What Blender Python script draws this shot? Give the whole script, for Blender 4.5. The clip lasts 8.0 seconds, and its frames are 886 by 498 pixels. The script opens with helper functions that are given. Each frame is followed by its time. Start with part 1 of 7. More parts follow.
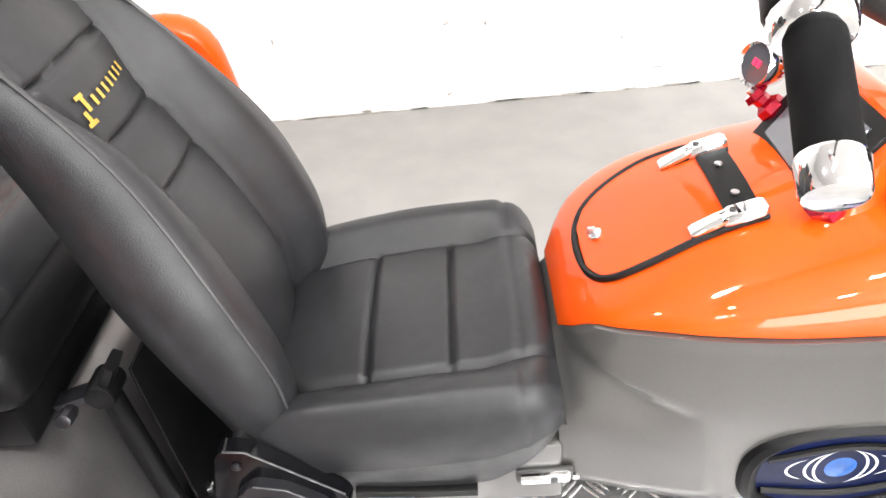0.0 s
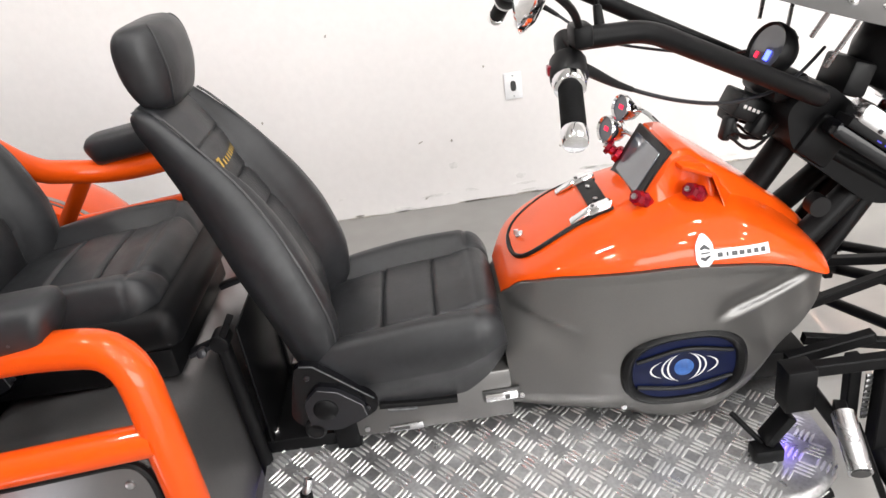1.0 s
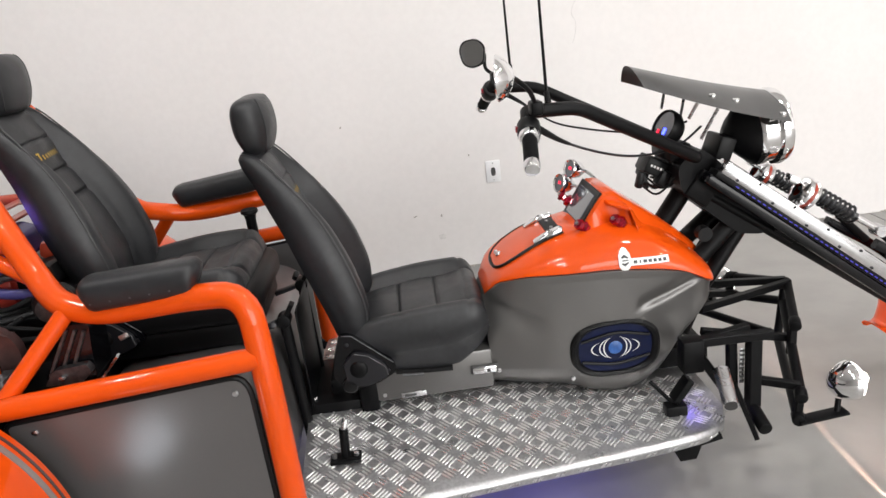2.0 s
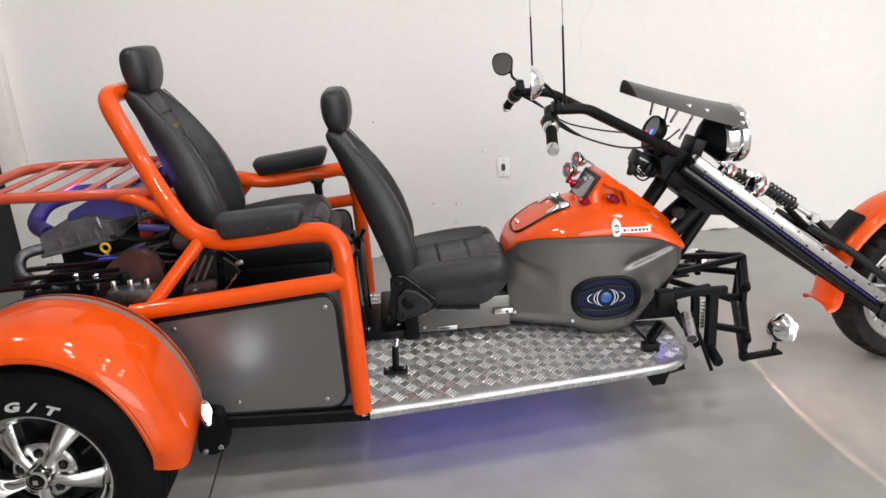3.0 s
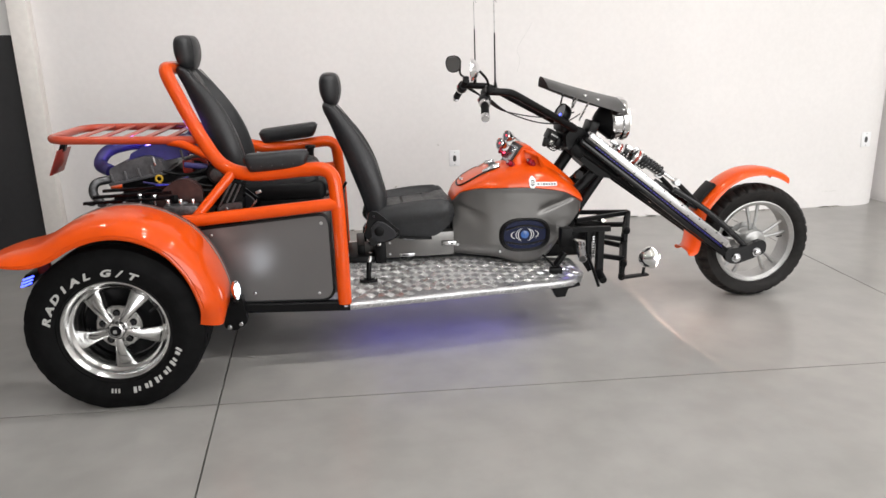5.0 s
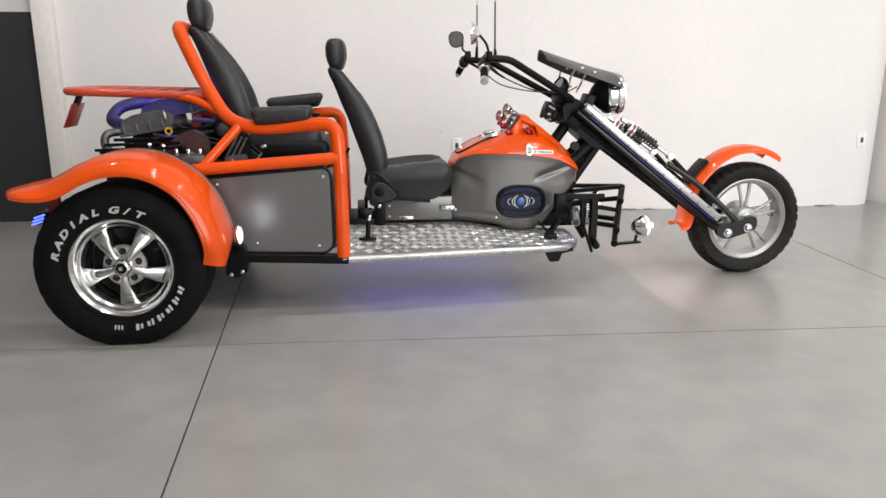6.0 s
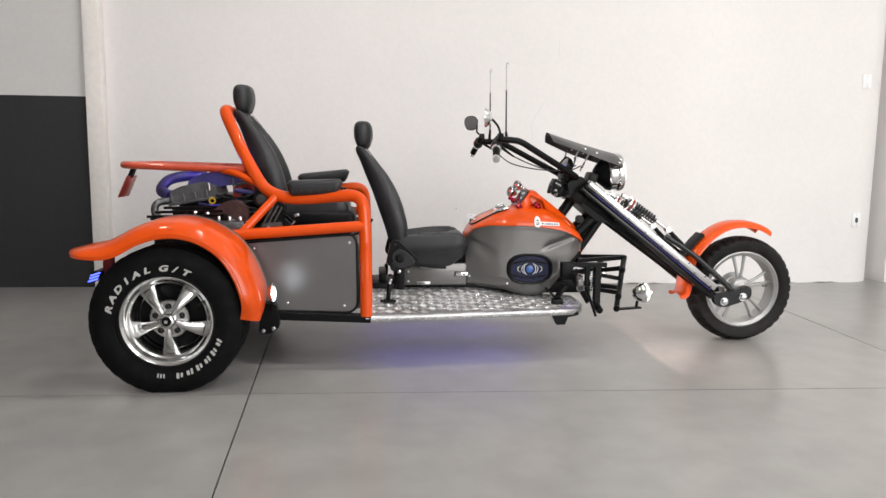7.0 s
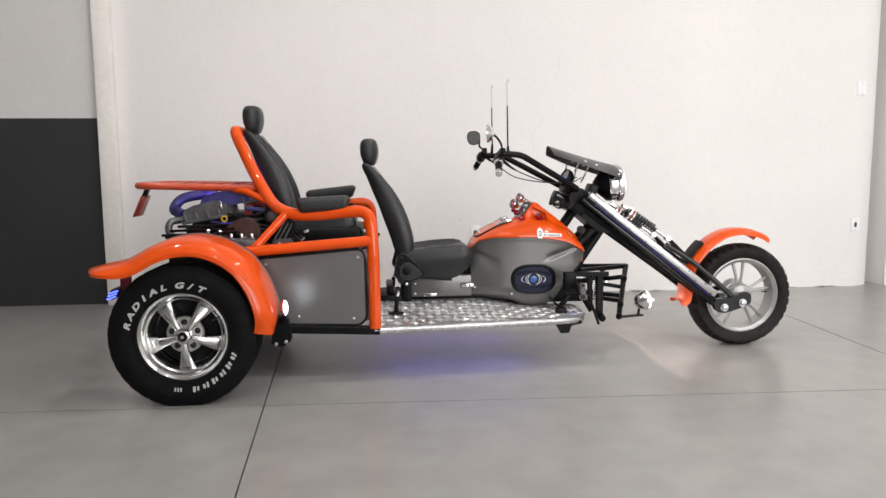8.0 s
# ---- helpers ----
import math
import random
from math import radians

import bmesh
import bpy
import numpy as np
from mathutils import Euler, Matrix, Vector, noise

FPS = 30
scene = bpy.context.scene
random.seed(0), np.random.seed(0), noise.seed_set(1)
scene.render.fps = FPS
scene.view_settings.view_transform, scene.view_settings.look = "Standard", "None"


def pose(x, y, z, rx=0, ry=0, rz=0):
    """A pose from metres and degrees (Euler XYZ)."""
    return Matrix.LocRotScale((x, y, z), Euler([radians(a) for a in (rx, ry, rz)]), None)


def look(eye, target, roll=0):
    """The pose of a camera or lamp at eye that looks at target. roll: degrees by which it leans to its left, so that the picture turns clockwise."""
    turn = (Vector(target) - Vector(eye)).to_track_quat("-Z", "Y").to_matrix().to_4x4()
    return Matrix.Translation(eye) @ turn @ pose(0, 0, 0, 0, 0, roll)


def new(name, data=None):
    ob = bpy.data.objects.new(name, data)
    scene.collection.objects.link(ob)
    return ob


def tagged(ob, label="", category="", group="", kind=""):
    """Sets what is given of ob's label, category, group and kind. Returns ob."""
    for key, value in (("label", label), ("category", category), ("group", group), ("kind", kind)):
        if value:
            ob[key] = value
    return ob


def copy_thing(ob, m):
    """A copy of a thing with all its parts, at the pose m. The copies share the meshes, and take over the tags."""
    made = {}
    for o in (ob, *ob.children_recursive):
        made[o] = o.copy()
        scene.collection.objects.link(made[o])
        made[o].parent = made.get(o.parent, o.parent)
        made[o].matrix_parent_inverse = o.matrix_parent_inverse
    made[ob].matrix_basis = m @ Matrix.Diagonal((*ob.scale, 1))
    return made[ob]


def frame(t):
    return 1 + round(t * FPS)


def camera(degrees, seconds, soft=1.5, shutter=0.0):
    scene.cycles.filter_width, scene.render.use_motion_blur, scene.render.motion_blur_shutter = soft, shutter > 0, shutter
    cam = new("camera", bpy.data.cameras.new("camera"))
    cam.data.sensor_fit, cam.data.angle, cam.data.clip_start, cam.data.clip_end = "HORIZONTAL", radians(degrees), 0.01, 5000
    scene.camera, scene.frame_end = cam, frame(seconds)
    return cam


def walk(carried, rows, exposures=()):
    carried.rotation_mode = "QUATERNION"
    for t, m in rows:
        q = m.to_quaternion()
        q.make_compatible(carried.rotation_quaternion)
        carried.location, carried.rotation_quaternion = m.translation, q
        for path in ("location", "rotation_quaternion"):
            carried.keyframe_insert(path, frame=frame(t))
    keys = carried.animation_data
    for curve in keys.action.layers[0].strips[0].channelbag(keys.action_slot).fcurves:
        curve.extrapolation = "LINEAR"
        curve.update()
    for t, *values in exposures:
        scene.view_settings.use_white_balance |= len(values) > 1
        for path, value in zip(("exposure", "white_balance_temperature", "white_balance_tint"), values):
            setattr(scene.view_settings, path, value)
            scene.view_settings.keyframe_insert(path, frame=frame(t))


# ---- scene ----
cam = camera(63.5, 8.0)
PATH = [
    (0, (1.356, -0.76, 1.317), (1.243, 0.827, 0.105), -7.2),
    (0.5, (1.444, -1.058, 1.406), (1.331, 0.649, 0.371), -9.3),
    (1, (1.358, -1.384, 1.429), (1.332, 0.401, 0.527), -9.0),
    (1.2, (1.32, -1.508, 1.451), (1.316, 0.306, 0.61), -9.1),
    (2.3, (1.2, -2.221, 1.457), (1.307, -0.32, 0.843), -5.5),
    (2.5, (1.134, -2.336, 1.456), (1.253, -0.439, 0.833), -4.6),
    (3, (1.056, -2.626, 1.505), (1.169, -0.727, 0.887), -3.7),
    (3.5, (1.03, -2.951, 1.463), (1.194, -1.065, 0.82), -3.5),
    (4, (0.953, -3.233, 1.435), (1.177, -1.343, 0.821), -3.0),
    (4.2, (0.917, -3.325, 1.454), (1.143, -1.435, 0.839), -2.8),
    (5.3, (0.977, -3.71, 1.344), (1.224, -1.797, 0.815), -0.7),
    (5.5, (0.998, -3.756, 1.294), (1.245, -1.844, 0.761), -0.5),
    (6, (0.955, -3.801, 1.123), (1.187, -1.873, 0.643), 0.2),
    (6.5, (0.94, -3.933, 1.085), (1.153, -1.981, 0.708), 0.9),
    (7, (0.908, -4.118, 1.093), (1.107, -2.144, 0.837), 0.7),
    (7.5, (0.896, -4.228, 1.119), (1.081, -2.25, 0.887), 0.2),
    (8, (0.891, -4.223, 1.12), (1.078, -2.245, 0.892), -0.4),
]
walk(cam, [(t, look(eye, target, roll)) for t, eye, target, roll in PATH],
     exposures=[(0, 1.74), (0.5, 1.26), (1.2, 0.80), (2.5, 0.30), (4, 0.32), (6, 0.28), (8, 0.22)])

# ---- world and light ----
world = bpy.data.worlds.new("sky")
scene.world = world
world.use_nodes = True
sky = world.node_tree.nodes.new("ShaderNodeTexSky")
sky.sky_type = "NISHITA"
sky.sun_disc = False
sky.sun_elevation, sky.sun_rotation = radians(28), radians(20)
world.node_tree.nodes["Background"].inputs["Strength"].default_value = 0.1
world.node_tree.links.new(sky.outputs["Color"], world.node_tree.nodes["Background"].inputs["Color"])


def lamp(name, kind, m, power, color, size=0.1, size_y=0.1, spot=60, blend=0.5):
    data = bpy.data.lights.new(name, kind)
    data.energy, data.color = power, color
    if kind == "AREA":
        data.shape, data.size, data.size_y = "RECTANGLE", size, size_y
    elif kind == "SUN":
        data.angle = size
    else:
        data.shadow_soft_size = size
        if kind == "SPOT":
            data.spot_size, data.spot_blend = radians(spot), blend
    ob = new(name, data)
    ob.matrix_world = m
    return ob


lamp("sun", "SUN", look((4, 11, 6.2), (0, 0, 0)), 2.5, (1.0, 0.95, 0.88), radians(0.5))
# area lamp added inside the unseen shop front opening, in place of daylight
lamp("shop_front_fill", "AREA", look((5.9, -8.9, 2.1), (5.9, 0, 1.9)), 400, (1.0, 0.97, 0.94), 7.6, 3.6)
# ceiling lamps: three rows of small panels
CEILING_LAMPS = [(x, y) for x in (-1.4, 1.0, 3.4, 5.8) for y in (-4.6, -2.7, -0.8) if x > 0 or y > -1]
for x, y in CEILING_LAMPS:
    lamp("ceiling_lamp_light", "AREA", look((x, y, 4.42), (x, y + 0.001, 0)), 22, (1.0, 0.98, 0.96), 0.32, 0.22)


# ---- materials ----
def material(name, color, rough=0.5, metal=0.0, coat=0.0, grain=0.0, grain_scale=40.0, bump=0.0, bump_scale=200.0,
             stain=0.0, stain_scale=3.0, rough_var=0.0, spec=0.5, emit=None, strength=0.0, stretch=(1, 1, 1)):
    mat = bpy.data.materials.new(name)
    mat.use_nodes = True
    nt = mat.node_tree
    b = nt.nodes["Principled BSDF"]
    b.inputs["Base Color"].default_value = (*color, 1)
    b.inputs["Roughness"].default_value = rough
    b.inputs["Metallic"].default_value = metal
    b.inputs["Coat Weight"].default_value = coat
    b.inputs["Coat Roughness"].default_value = 0.04
    b.inputs["Specular IOR Level"].default_value = spec
    if emit:
        b.inputs["Emission Color"].default_value = (*emit, 1)
        b.inputs["Emission Strength"].default_value = strength
    co = nt.nodes.new("ShaderNodeTexCoord")
    mp = nt.nodes.new("ShaderNodeMapping")
    mp.inputs["Scale"].default_value = stretch
    nt.links.new(co.outputs["Object"], mp.inputs["Vector"])

    def tex(scale, detail=4.0):
        n = nt.nodes.new("ShaderNodeTexNoise")
        n.inputs["Scale"].default_value, n.inputs["Detail"].default_value = scale, detail
        nt.links.new(mp.outputs["Vector"], n.inputs["Vector"])
        return n.outputs["Fac"]

    def shade(sock, fac, amount):
        rng = nt.nodes.new("ShaderNodeMapRange")
        rng.interpolation_type = "SMOOTHERSTEP"
        rng.inputs["From Min"].default_value, rng.inputs["From Max"].default_value = 0.2, 0.8
        rng.inputs["To Min"].default_value, rng.inputs["To Max"].default_value = 1 - amount, 1 + amount
        nt.links.new(fac, rng.inputs["Value"])
        mul = nt.nodes.new("ShaderNodeMix")
        mul.data_type, mul.blend_type = "RGBA", "MULTIPLY"
        mul.inputs["Factor"].default_value = 1
        if sock is None:
            mul.inputs["A"].default_value = (*color, 1)
        else:
            nt.links.new(sock, mul.inputs["A"])
        nt.links.new(rng.outputs["Result"], mul.inputs["B"])
        return mul.outputs["Result"]

    sock = None
    if grain:
        sock = shade(sock, tex(grain_scale, 6), grain)
    if stain:
        sock = shade(sock, tex(stain_scale, 5), stain)
    if sock is not None:
        nt.links.new(sock, b.inputs["Base Color"])
    if rough_var:
        rng = nt.nodes.new("ShaderNodeMapRange")
        rng.interpolation_type = "SMOOTHERSTEP"
        rng.inputs["From Min"].default_value, rng.inputs["From Max"].default_value = 0.2, 0.8
        rng.inputs["To Min"].default_value = max(0.02, rough - rough_var)
        rng.inputs["To Max"].default_value = min(1.0, rough + rough_var)
        nt.links.new(tex(stain_scale * 2.3, 6), rng.inputs["Value"])
        nt.links.new(rng.outputs["Result"], b.inputs["Roughness"])
    if bump:
        bp = nt.nodes.new("ShaderNodeBump")
        bp.inputs["Strength"].default_value = bump
        bp.inputs["Distance"].default_value = 0.002
        nt.links.new(tex(bump_scale, 3), bp.inputs["Height"])
        nt.links.new(bp.outputs["Normal"], b.inputs["Normal"])
    return mat


ORANGE = material("orange_paint", (0.70, 0.074, 0.003), 0.4, 0.0, 0.65, spec=0.10, grain=0.03, grain_scale=14, stain=0.05, stain_scale=5)
# darker copy of the orange: the rack's shade is put into its colour
SHADED_ORANGE = material("shaded_orange_paint", (0.50, 0.060, 0.022), 0.42, 0.0, 0.5, grain=0.05, grain_scale=20, stain=0.08, stain_scale=6)
GREY = material("grey_metallic_paint", (0.138, 0.134, 0.130), 0.33, 0.55, 0.35, grain=0.08, grain_scale=900, stain=0.05, stain_scale=4, rough_var=0.03)
GREY_PANEL = material("grey_satin_panel", (0.168, 0.163, 0.163), 0.31, 0.6, 0.0, grain=0.05, grain_scale=700, stain=0.04, stain_scale=3, rough_var=0.025)
VINYL = material("black_vinyl", (0.0145, 0.0152, 0.0172), 0.41, 0.0, 0.0, spec=0.46, grain=0.18, grain_scale=60, stain=0.18, stain_scale=8, bump=0.25, bump_scale=700, rough_var=0.06)
PIPING = material("seat_piping", (0.030, 0.030, 0.032), 0.42, grain=0.1)
PLASTIC = material("black_plastic", (0.0055, 0.0055, 0.006), 0.42, spec=0.22, grain=0.1, grain_scale=90, bump=0.08, bump_scale=400, rough_var=0.08)
POWDER = material("black_powder_coat", (0.004, 0.004, 0.0045), 0.42, 0.0, 0.0, spec=0.14, grain=0.12, grain_scale=50, stain=0.15, stain_scale=9, bump=0.06, bump_scale=500)
GLOSS = material("black_gloss_metal", (0.003, 0.003, 0.004), 0.15, 0.0, 0.0, spec=0.32, grain=0.1, grain_scale=30)
CHROME = material("chrome", (0.82, 0.82, 0.83), 0.07, 1.0, grain=0.04, grain_scale=20, rough_var=0.03, stain_scale=12)
POLISHED = material("polished_steel", (0.66, 0.66, 0.67), 0.17, 1.0, grain=0.05, grain_scale=60, stain=0.06, stain_scale=7, rough_var=0.05)
DARK_STEEL = material("dark_steel_plate", (0.014, 0.014, 0.017), 0.35, 0.3, grain=0.1, grain_scale=120, rough_var=0.08)
STEEL = material("brushed_steel", (0.55, 0.55, 0.56), 0.28, 1.0, grain=0.12, grain_scale=300, stretch=(1, 1, 8), rough_var=0.08)
ALLOY = material("machined_alloy", (0.66, 0.66, 0.655), 0.2, 1.0, grain=0.05, grain_scale=160, stain=0.05, stain_scale=9, rough_var=0.06)
CAST = material("cast_alloy", (0.12, 0.12, 0.125), 0.5, 1.0, grain=0.3, grain_scale=70, bump=0.4, bump_scale=200)
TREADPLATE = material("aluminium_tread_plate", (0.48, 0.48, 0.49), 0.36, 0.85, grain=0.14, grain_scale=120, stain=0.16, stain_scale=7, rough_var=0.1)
SILVER = material("silver_wheel_paint", (0.42, 0.42, 0.415), 0.42, 0.8, grain=0.06, grain_scale=120, stain=0.06, stain_scale=8)
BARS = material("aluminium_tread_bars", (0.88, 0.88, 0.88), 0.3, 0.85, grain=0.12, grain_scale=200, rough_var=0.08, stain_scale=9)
RUBBER = material("tyre_rubber", (0.0038, 0.0038, 0.0042), 0.7, spec=0.13, grain=0.2, grain_scale=50, stain=0.25, stain_scale=7, bump=0.15, bump_scale=260, rough_var=0.1)
WORN_RUBBER = material("dusty_tyre_rubber", (0.010, 0.0092, 0.0088), 0.62, spec=0.22, grain=0.25, grain_scale=50, stain=0.3, stain_scale=9, bump=0.15, bump_scale=260, rough_var=0.1)
WHITE_LETTER = material("white_raised_lettering", (0.50, 0.50, 0.485), 0.6, grain=0.15, grain_scale=160, stain=0.1, stain_scale=30)
BOX_METAL = material("dark_satin_sheet", (0.24, 0.232, 0.235), 0.36, 0.85, grain=0.08, grain_scale=500, stain=0.1, stain_scale=4, rough_var=0.08)
CARRIER_RED = material("dark_red_sheet", (0.30, 0.036, 0.020), 0.4, coat=0.3, grain=0.08, stain=0.12, stain_scale=9)
CAST_GREY = material("engine_grey_plastic", (0.082, 0.080, 0.086), 0.36, grain=0.2, grain_scale=60, stain=0.2, stain_scale=12, bump=0.15)
BROWN = material("dusty_brown_cover", (0.070, 0.040, 0.038), 0.28, 0.4, grain=0.18, grain_scale=40, stain=0.2, stain_scale=14)
# engine hose and cover: blue diode glow is put into the base colours
BLUE_LIT_HOSE = material("blue_lit_hose", (0.040, 0.036, 0.14), 0.4, grain=0.12)
BLUE_TINT = material("blue_lit_cover", (0.045, 0.04, 0.20), 0.38, coat=0.2, grain=0.12)
YELLOW = material("yellow_plastic", (0.55, 0.34, 0.02), 0.45, grain=0.08)
BRAND_RED = material("red_rubber_hose", (0.26, 0.02, 0.012), 0.45, grain=0.1)
RED_LENS = material("red_lens", (0.30, 0.003, 0.022), 0.16, 0.8, coat=0.6, emit=(1, 0.01, 0.04), strength=0.03, grain=0.35, grain_scale=90)
RED_DIGITS = material("red_digits", (0.5, 0.0, 0.02), 0.4, emit=(1, 0.02, 0.06), strength=1.2)
BLUE_LED = material("blue_led", (0.05, 0.05, 0.4), 0.3, emit=(0.06, 0.09, 1.0), strength=4.0)
DIM_LED = material("dim_blue_led", (0.02, 0.02, 0.2), 0.3, emit=(0.10, 0.08, 1.0), strength=0.32)
# weak emission added to the speaker cone and dome to lift their blue
BLUE_CONE = material("glowing_speaker_cone", (0.0010, 0.003, 0.018), 0.4, coat=0.08, spec=0.2, emit=(0.02, 0.06, 0.4), strength=0.03, grain=0.5, grain_scale=25)
BLUE_DOME = material("glowing_speaker_dome", (0.02, 0.09, 0.30), 0.3, coat=0.3, emit=(0.05, 0.2, 0.8), strength=0.06, grain=0.4, grain_scale=60)
WHITE_LED = material("white_led_lens", (0.9, 0.9, 0.9), 0.2, emit=(0.86, 0.92, 1.0), strength=4.0)
LAMP_LENS = material("lamp_lens", (0.9, 0.88, 0.84), 0.1, emit=(1.0, 0.96, 0.9), strength=2.6)
TUBE_LIGHT = material("lit_tube", (0.9, 0.9, 0.9), 0.4, emit=(1.0, 0.98, 0.96), strength=12.0)
MIRROR = material("mirror_glass", (0.7, 0.71, 0.72), 0.03, 1.0)
SCREEN = material("dark_screen_glass", (0.10, 0.11, 0.13), 0.1, coat=1.0, grain=0.1, grain_scale=10)
SMOKE = material("smoked_acrylic", (0.055, 0.054, 0.054), 0.36, coat=0.15, grain=0.1, grain_scale=12, rough_var=0.06)
STRIPE_GREY = material("grey_pinstripe", (0.20, 0.17, 0.16), 0.35, coat=0.4)
STRIPE_DARK = material("dark_pinstripe", (0.05, 0.035, 0.035), 0.35, coat=0.6)
STICKER = material("white_sticker", (0.80, 0.80, 0.79), 0.35, coat=0.3, grain=0.04)
PRINT = material("black_print", (0.04, 0.04, 0.045), 0.4)
GOLD = material("gold_thread", (0.48, 0.30, 0.045), 0.5, grain=0.25, grain_scale=500)
WHITE_PLASTIC = material("white_plastic", (0.86, 0.865, 0.88), 0.4, grain=0.03)
SLOT = material("dark_socket", (0.05, 0.05, 0.05), 0.5)
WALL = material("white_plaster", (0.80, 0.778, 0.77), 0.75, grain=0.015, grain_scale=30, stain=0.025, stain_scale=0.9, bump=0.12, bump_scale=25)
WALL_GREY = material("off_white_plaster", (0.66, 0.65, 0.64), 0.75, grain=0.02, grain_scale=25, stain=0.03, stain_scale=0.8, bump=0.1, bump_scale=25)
WALL_DARK = material("charcoal_wall_paint", (0.025, 0.025, 0.027), 0.6, grain=0.06, grain_scale=25, stain=0.08, stain_scale=1.2, bump=0.1, bump_scale=25)
PILLAR = material("pillar_paint", (0.86, 0.825, 0.79), 0.7, grain=0.03, grain_scale=25, stain=0.05, stain_scale=1.5, bump=0.1, bump_scale=25)
SCUFF = material("scuffed_plaster", (0.735, 0.72, 0.705), 0.8, grain=0.1, grain_scale=45, stain=0.06, stain_scale=14)
GRIME = material("grimy_plaster", (0.36, 0.335, 0.30), 0.85, grain=0.35, grain_scale=60, stain=0.2, stain_scale=20)
JOINT = material("dark_joint", (0.06, 0.06, 0.057), 0.8, grain=0.2)
CONCRETE = material("polished_concrete", (0.285, 0.278, 0.265), 0.29, grain=0.075, grain_scale=5.5, stain=0.10, stain_scale=0.8, spec=0.45)
ASPHALT = material("outside_paving", (0.30, 0.29, 0.28), 0.85, grain=0.15, grain_scale=30, stain=0.1, stain_scale=0.5)
CEILING = material("white_ceiling", (0.75, 0.75, 0.74), 0.8, grain=0.02, stain=0.03)


# ---- mesh tools ----
def add_box(bm, c, s, bevel=0.0, m=None, seg=2):
    tmp = bmesh.new()
    bmesh.ops.create_cube(tmp, size=1.0)
    for v in tmp.verts:
        v.co = Vector((v.co.x * s[0], v.co.y * s[1], v.co.z * s[2]))
    if bevel:
        bmesh.ops.bevel(tmp, geom=tmp.edges[:], offset=bevel, segments=seg, affect="EDGES", profile=0.5)
    merge(bm, tmp, Matrix.Translation(c) @ (m or Matrix()))
    return bm


def merge(bm, other, m=None):
    m = m or Matrix()
    made = [bm.verts.new(m @ v.co) for v in other.verts]
    other.verts.index_update()
    for f in other.faces:
        try:
            bm.faces.new([made[v.index] for v in f.verts])
        except ValueError:
            pass
    other.free()
    return bm


def basis(d, up=(0, 0, 1)):
    d = Vector(d).normalized()
    up = Vector(up)
    if abs(d.dot(up)) > 0.98:
        up = Vector((1, 0, 0))
    a = d.cross(up).normalized()
    return a, a.cross(d).normalized(), d


def add_loft(bm, rings, closed=True, caps=True):
    vs = [[bm.verts.new(p) for p in r] for r in rings]
    n = len(rings[0])
    for i in range(len(vs) - 1):
        for j in range(n if closed else n - 1):
            k = (j + 1) % n
            try:
                bm.faces.new((vs[i][j], vs[i][k], vs[i + 1][k], vs[i + 1][j]))
            except ValueError:
                pass
    if caps and closed:
        bm.faces.new(list(reversed(vs[0])))
        bm.faces.new(vs[-1])
    return bm


def add_cyl(bm, p0, p1, r0, r1=None, seg=16, bevel=0.0):
    r1 = r0 if r1 is None else r1
    p0, p1 = Vector(p0), Vector(p1)
    a, b, d = basis(p1 - p0)
    length = (p1 - p0).length
    steps = [(0, r0), (length, r1)]
    if bevel:
        steps = [(0, r0 - bevel), (bevel * 0.3, r0 - bevel * 0.3), (bevel, r0), (length - bevel, r1),
                 (length - bevel * 0.3, r1 - bevel * 0.3), (length, r1 - bevel)]
    rings = [[p0 + d * h + (a * math.cos(t) + b * math.sin(t)) * r for t in [2 * math.pi * k / seg for k in range(seg)]] for h, r in steps]
    return add_loft(bm, rings)


def fillet(pts, radius, n=6):
    pts = [Vector(p) for p in pts]
    out = [pts[0]]
    for i in range(1, len(pts) - 1):
        p, a, b = pts[i], pts[i - 1], pts[i + 1]
        ra = min(radius, (a - p).length * 0.48)
        rb = min(radius, (b - p).length * 0.48)
        s, e = p + (a - p).normalized() * ra, p + (b - p).normalized() * rb
        for k in range(n + 1):
            t = k / n
            out.append(s * (1 - t) ** 2 + p * 2 * t * (1 - t) + e * t * t)
    out.append(pts[-1])
    return out


def smooth_path(pts, n=6):
    pts = [Vector(p) for p in pts]
    ext = [pts[0] * 2 - pts[1]] + pts + [pts[-1] * 2 - pts[-2]]
    out = []
    for i in range(1, len(ext) - 2):
        p0, p1, p2, p3 = ext[i - 1], ext[i], ext[i + 1], ext[i + 2]
        for k in range(n):
            t = k / n
            out.append(0.5 * ((2 * p1) + (p2 - p0) * t + (2 * p0 - 5 * p1 + 4 * p2 - p3) * t * t + (3 * p1 - p0 - 3 * p2 + p3) * t ** 3))
    out.append(pts[-1])
    return out


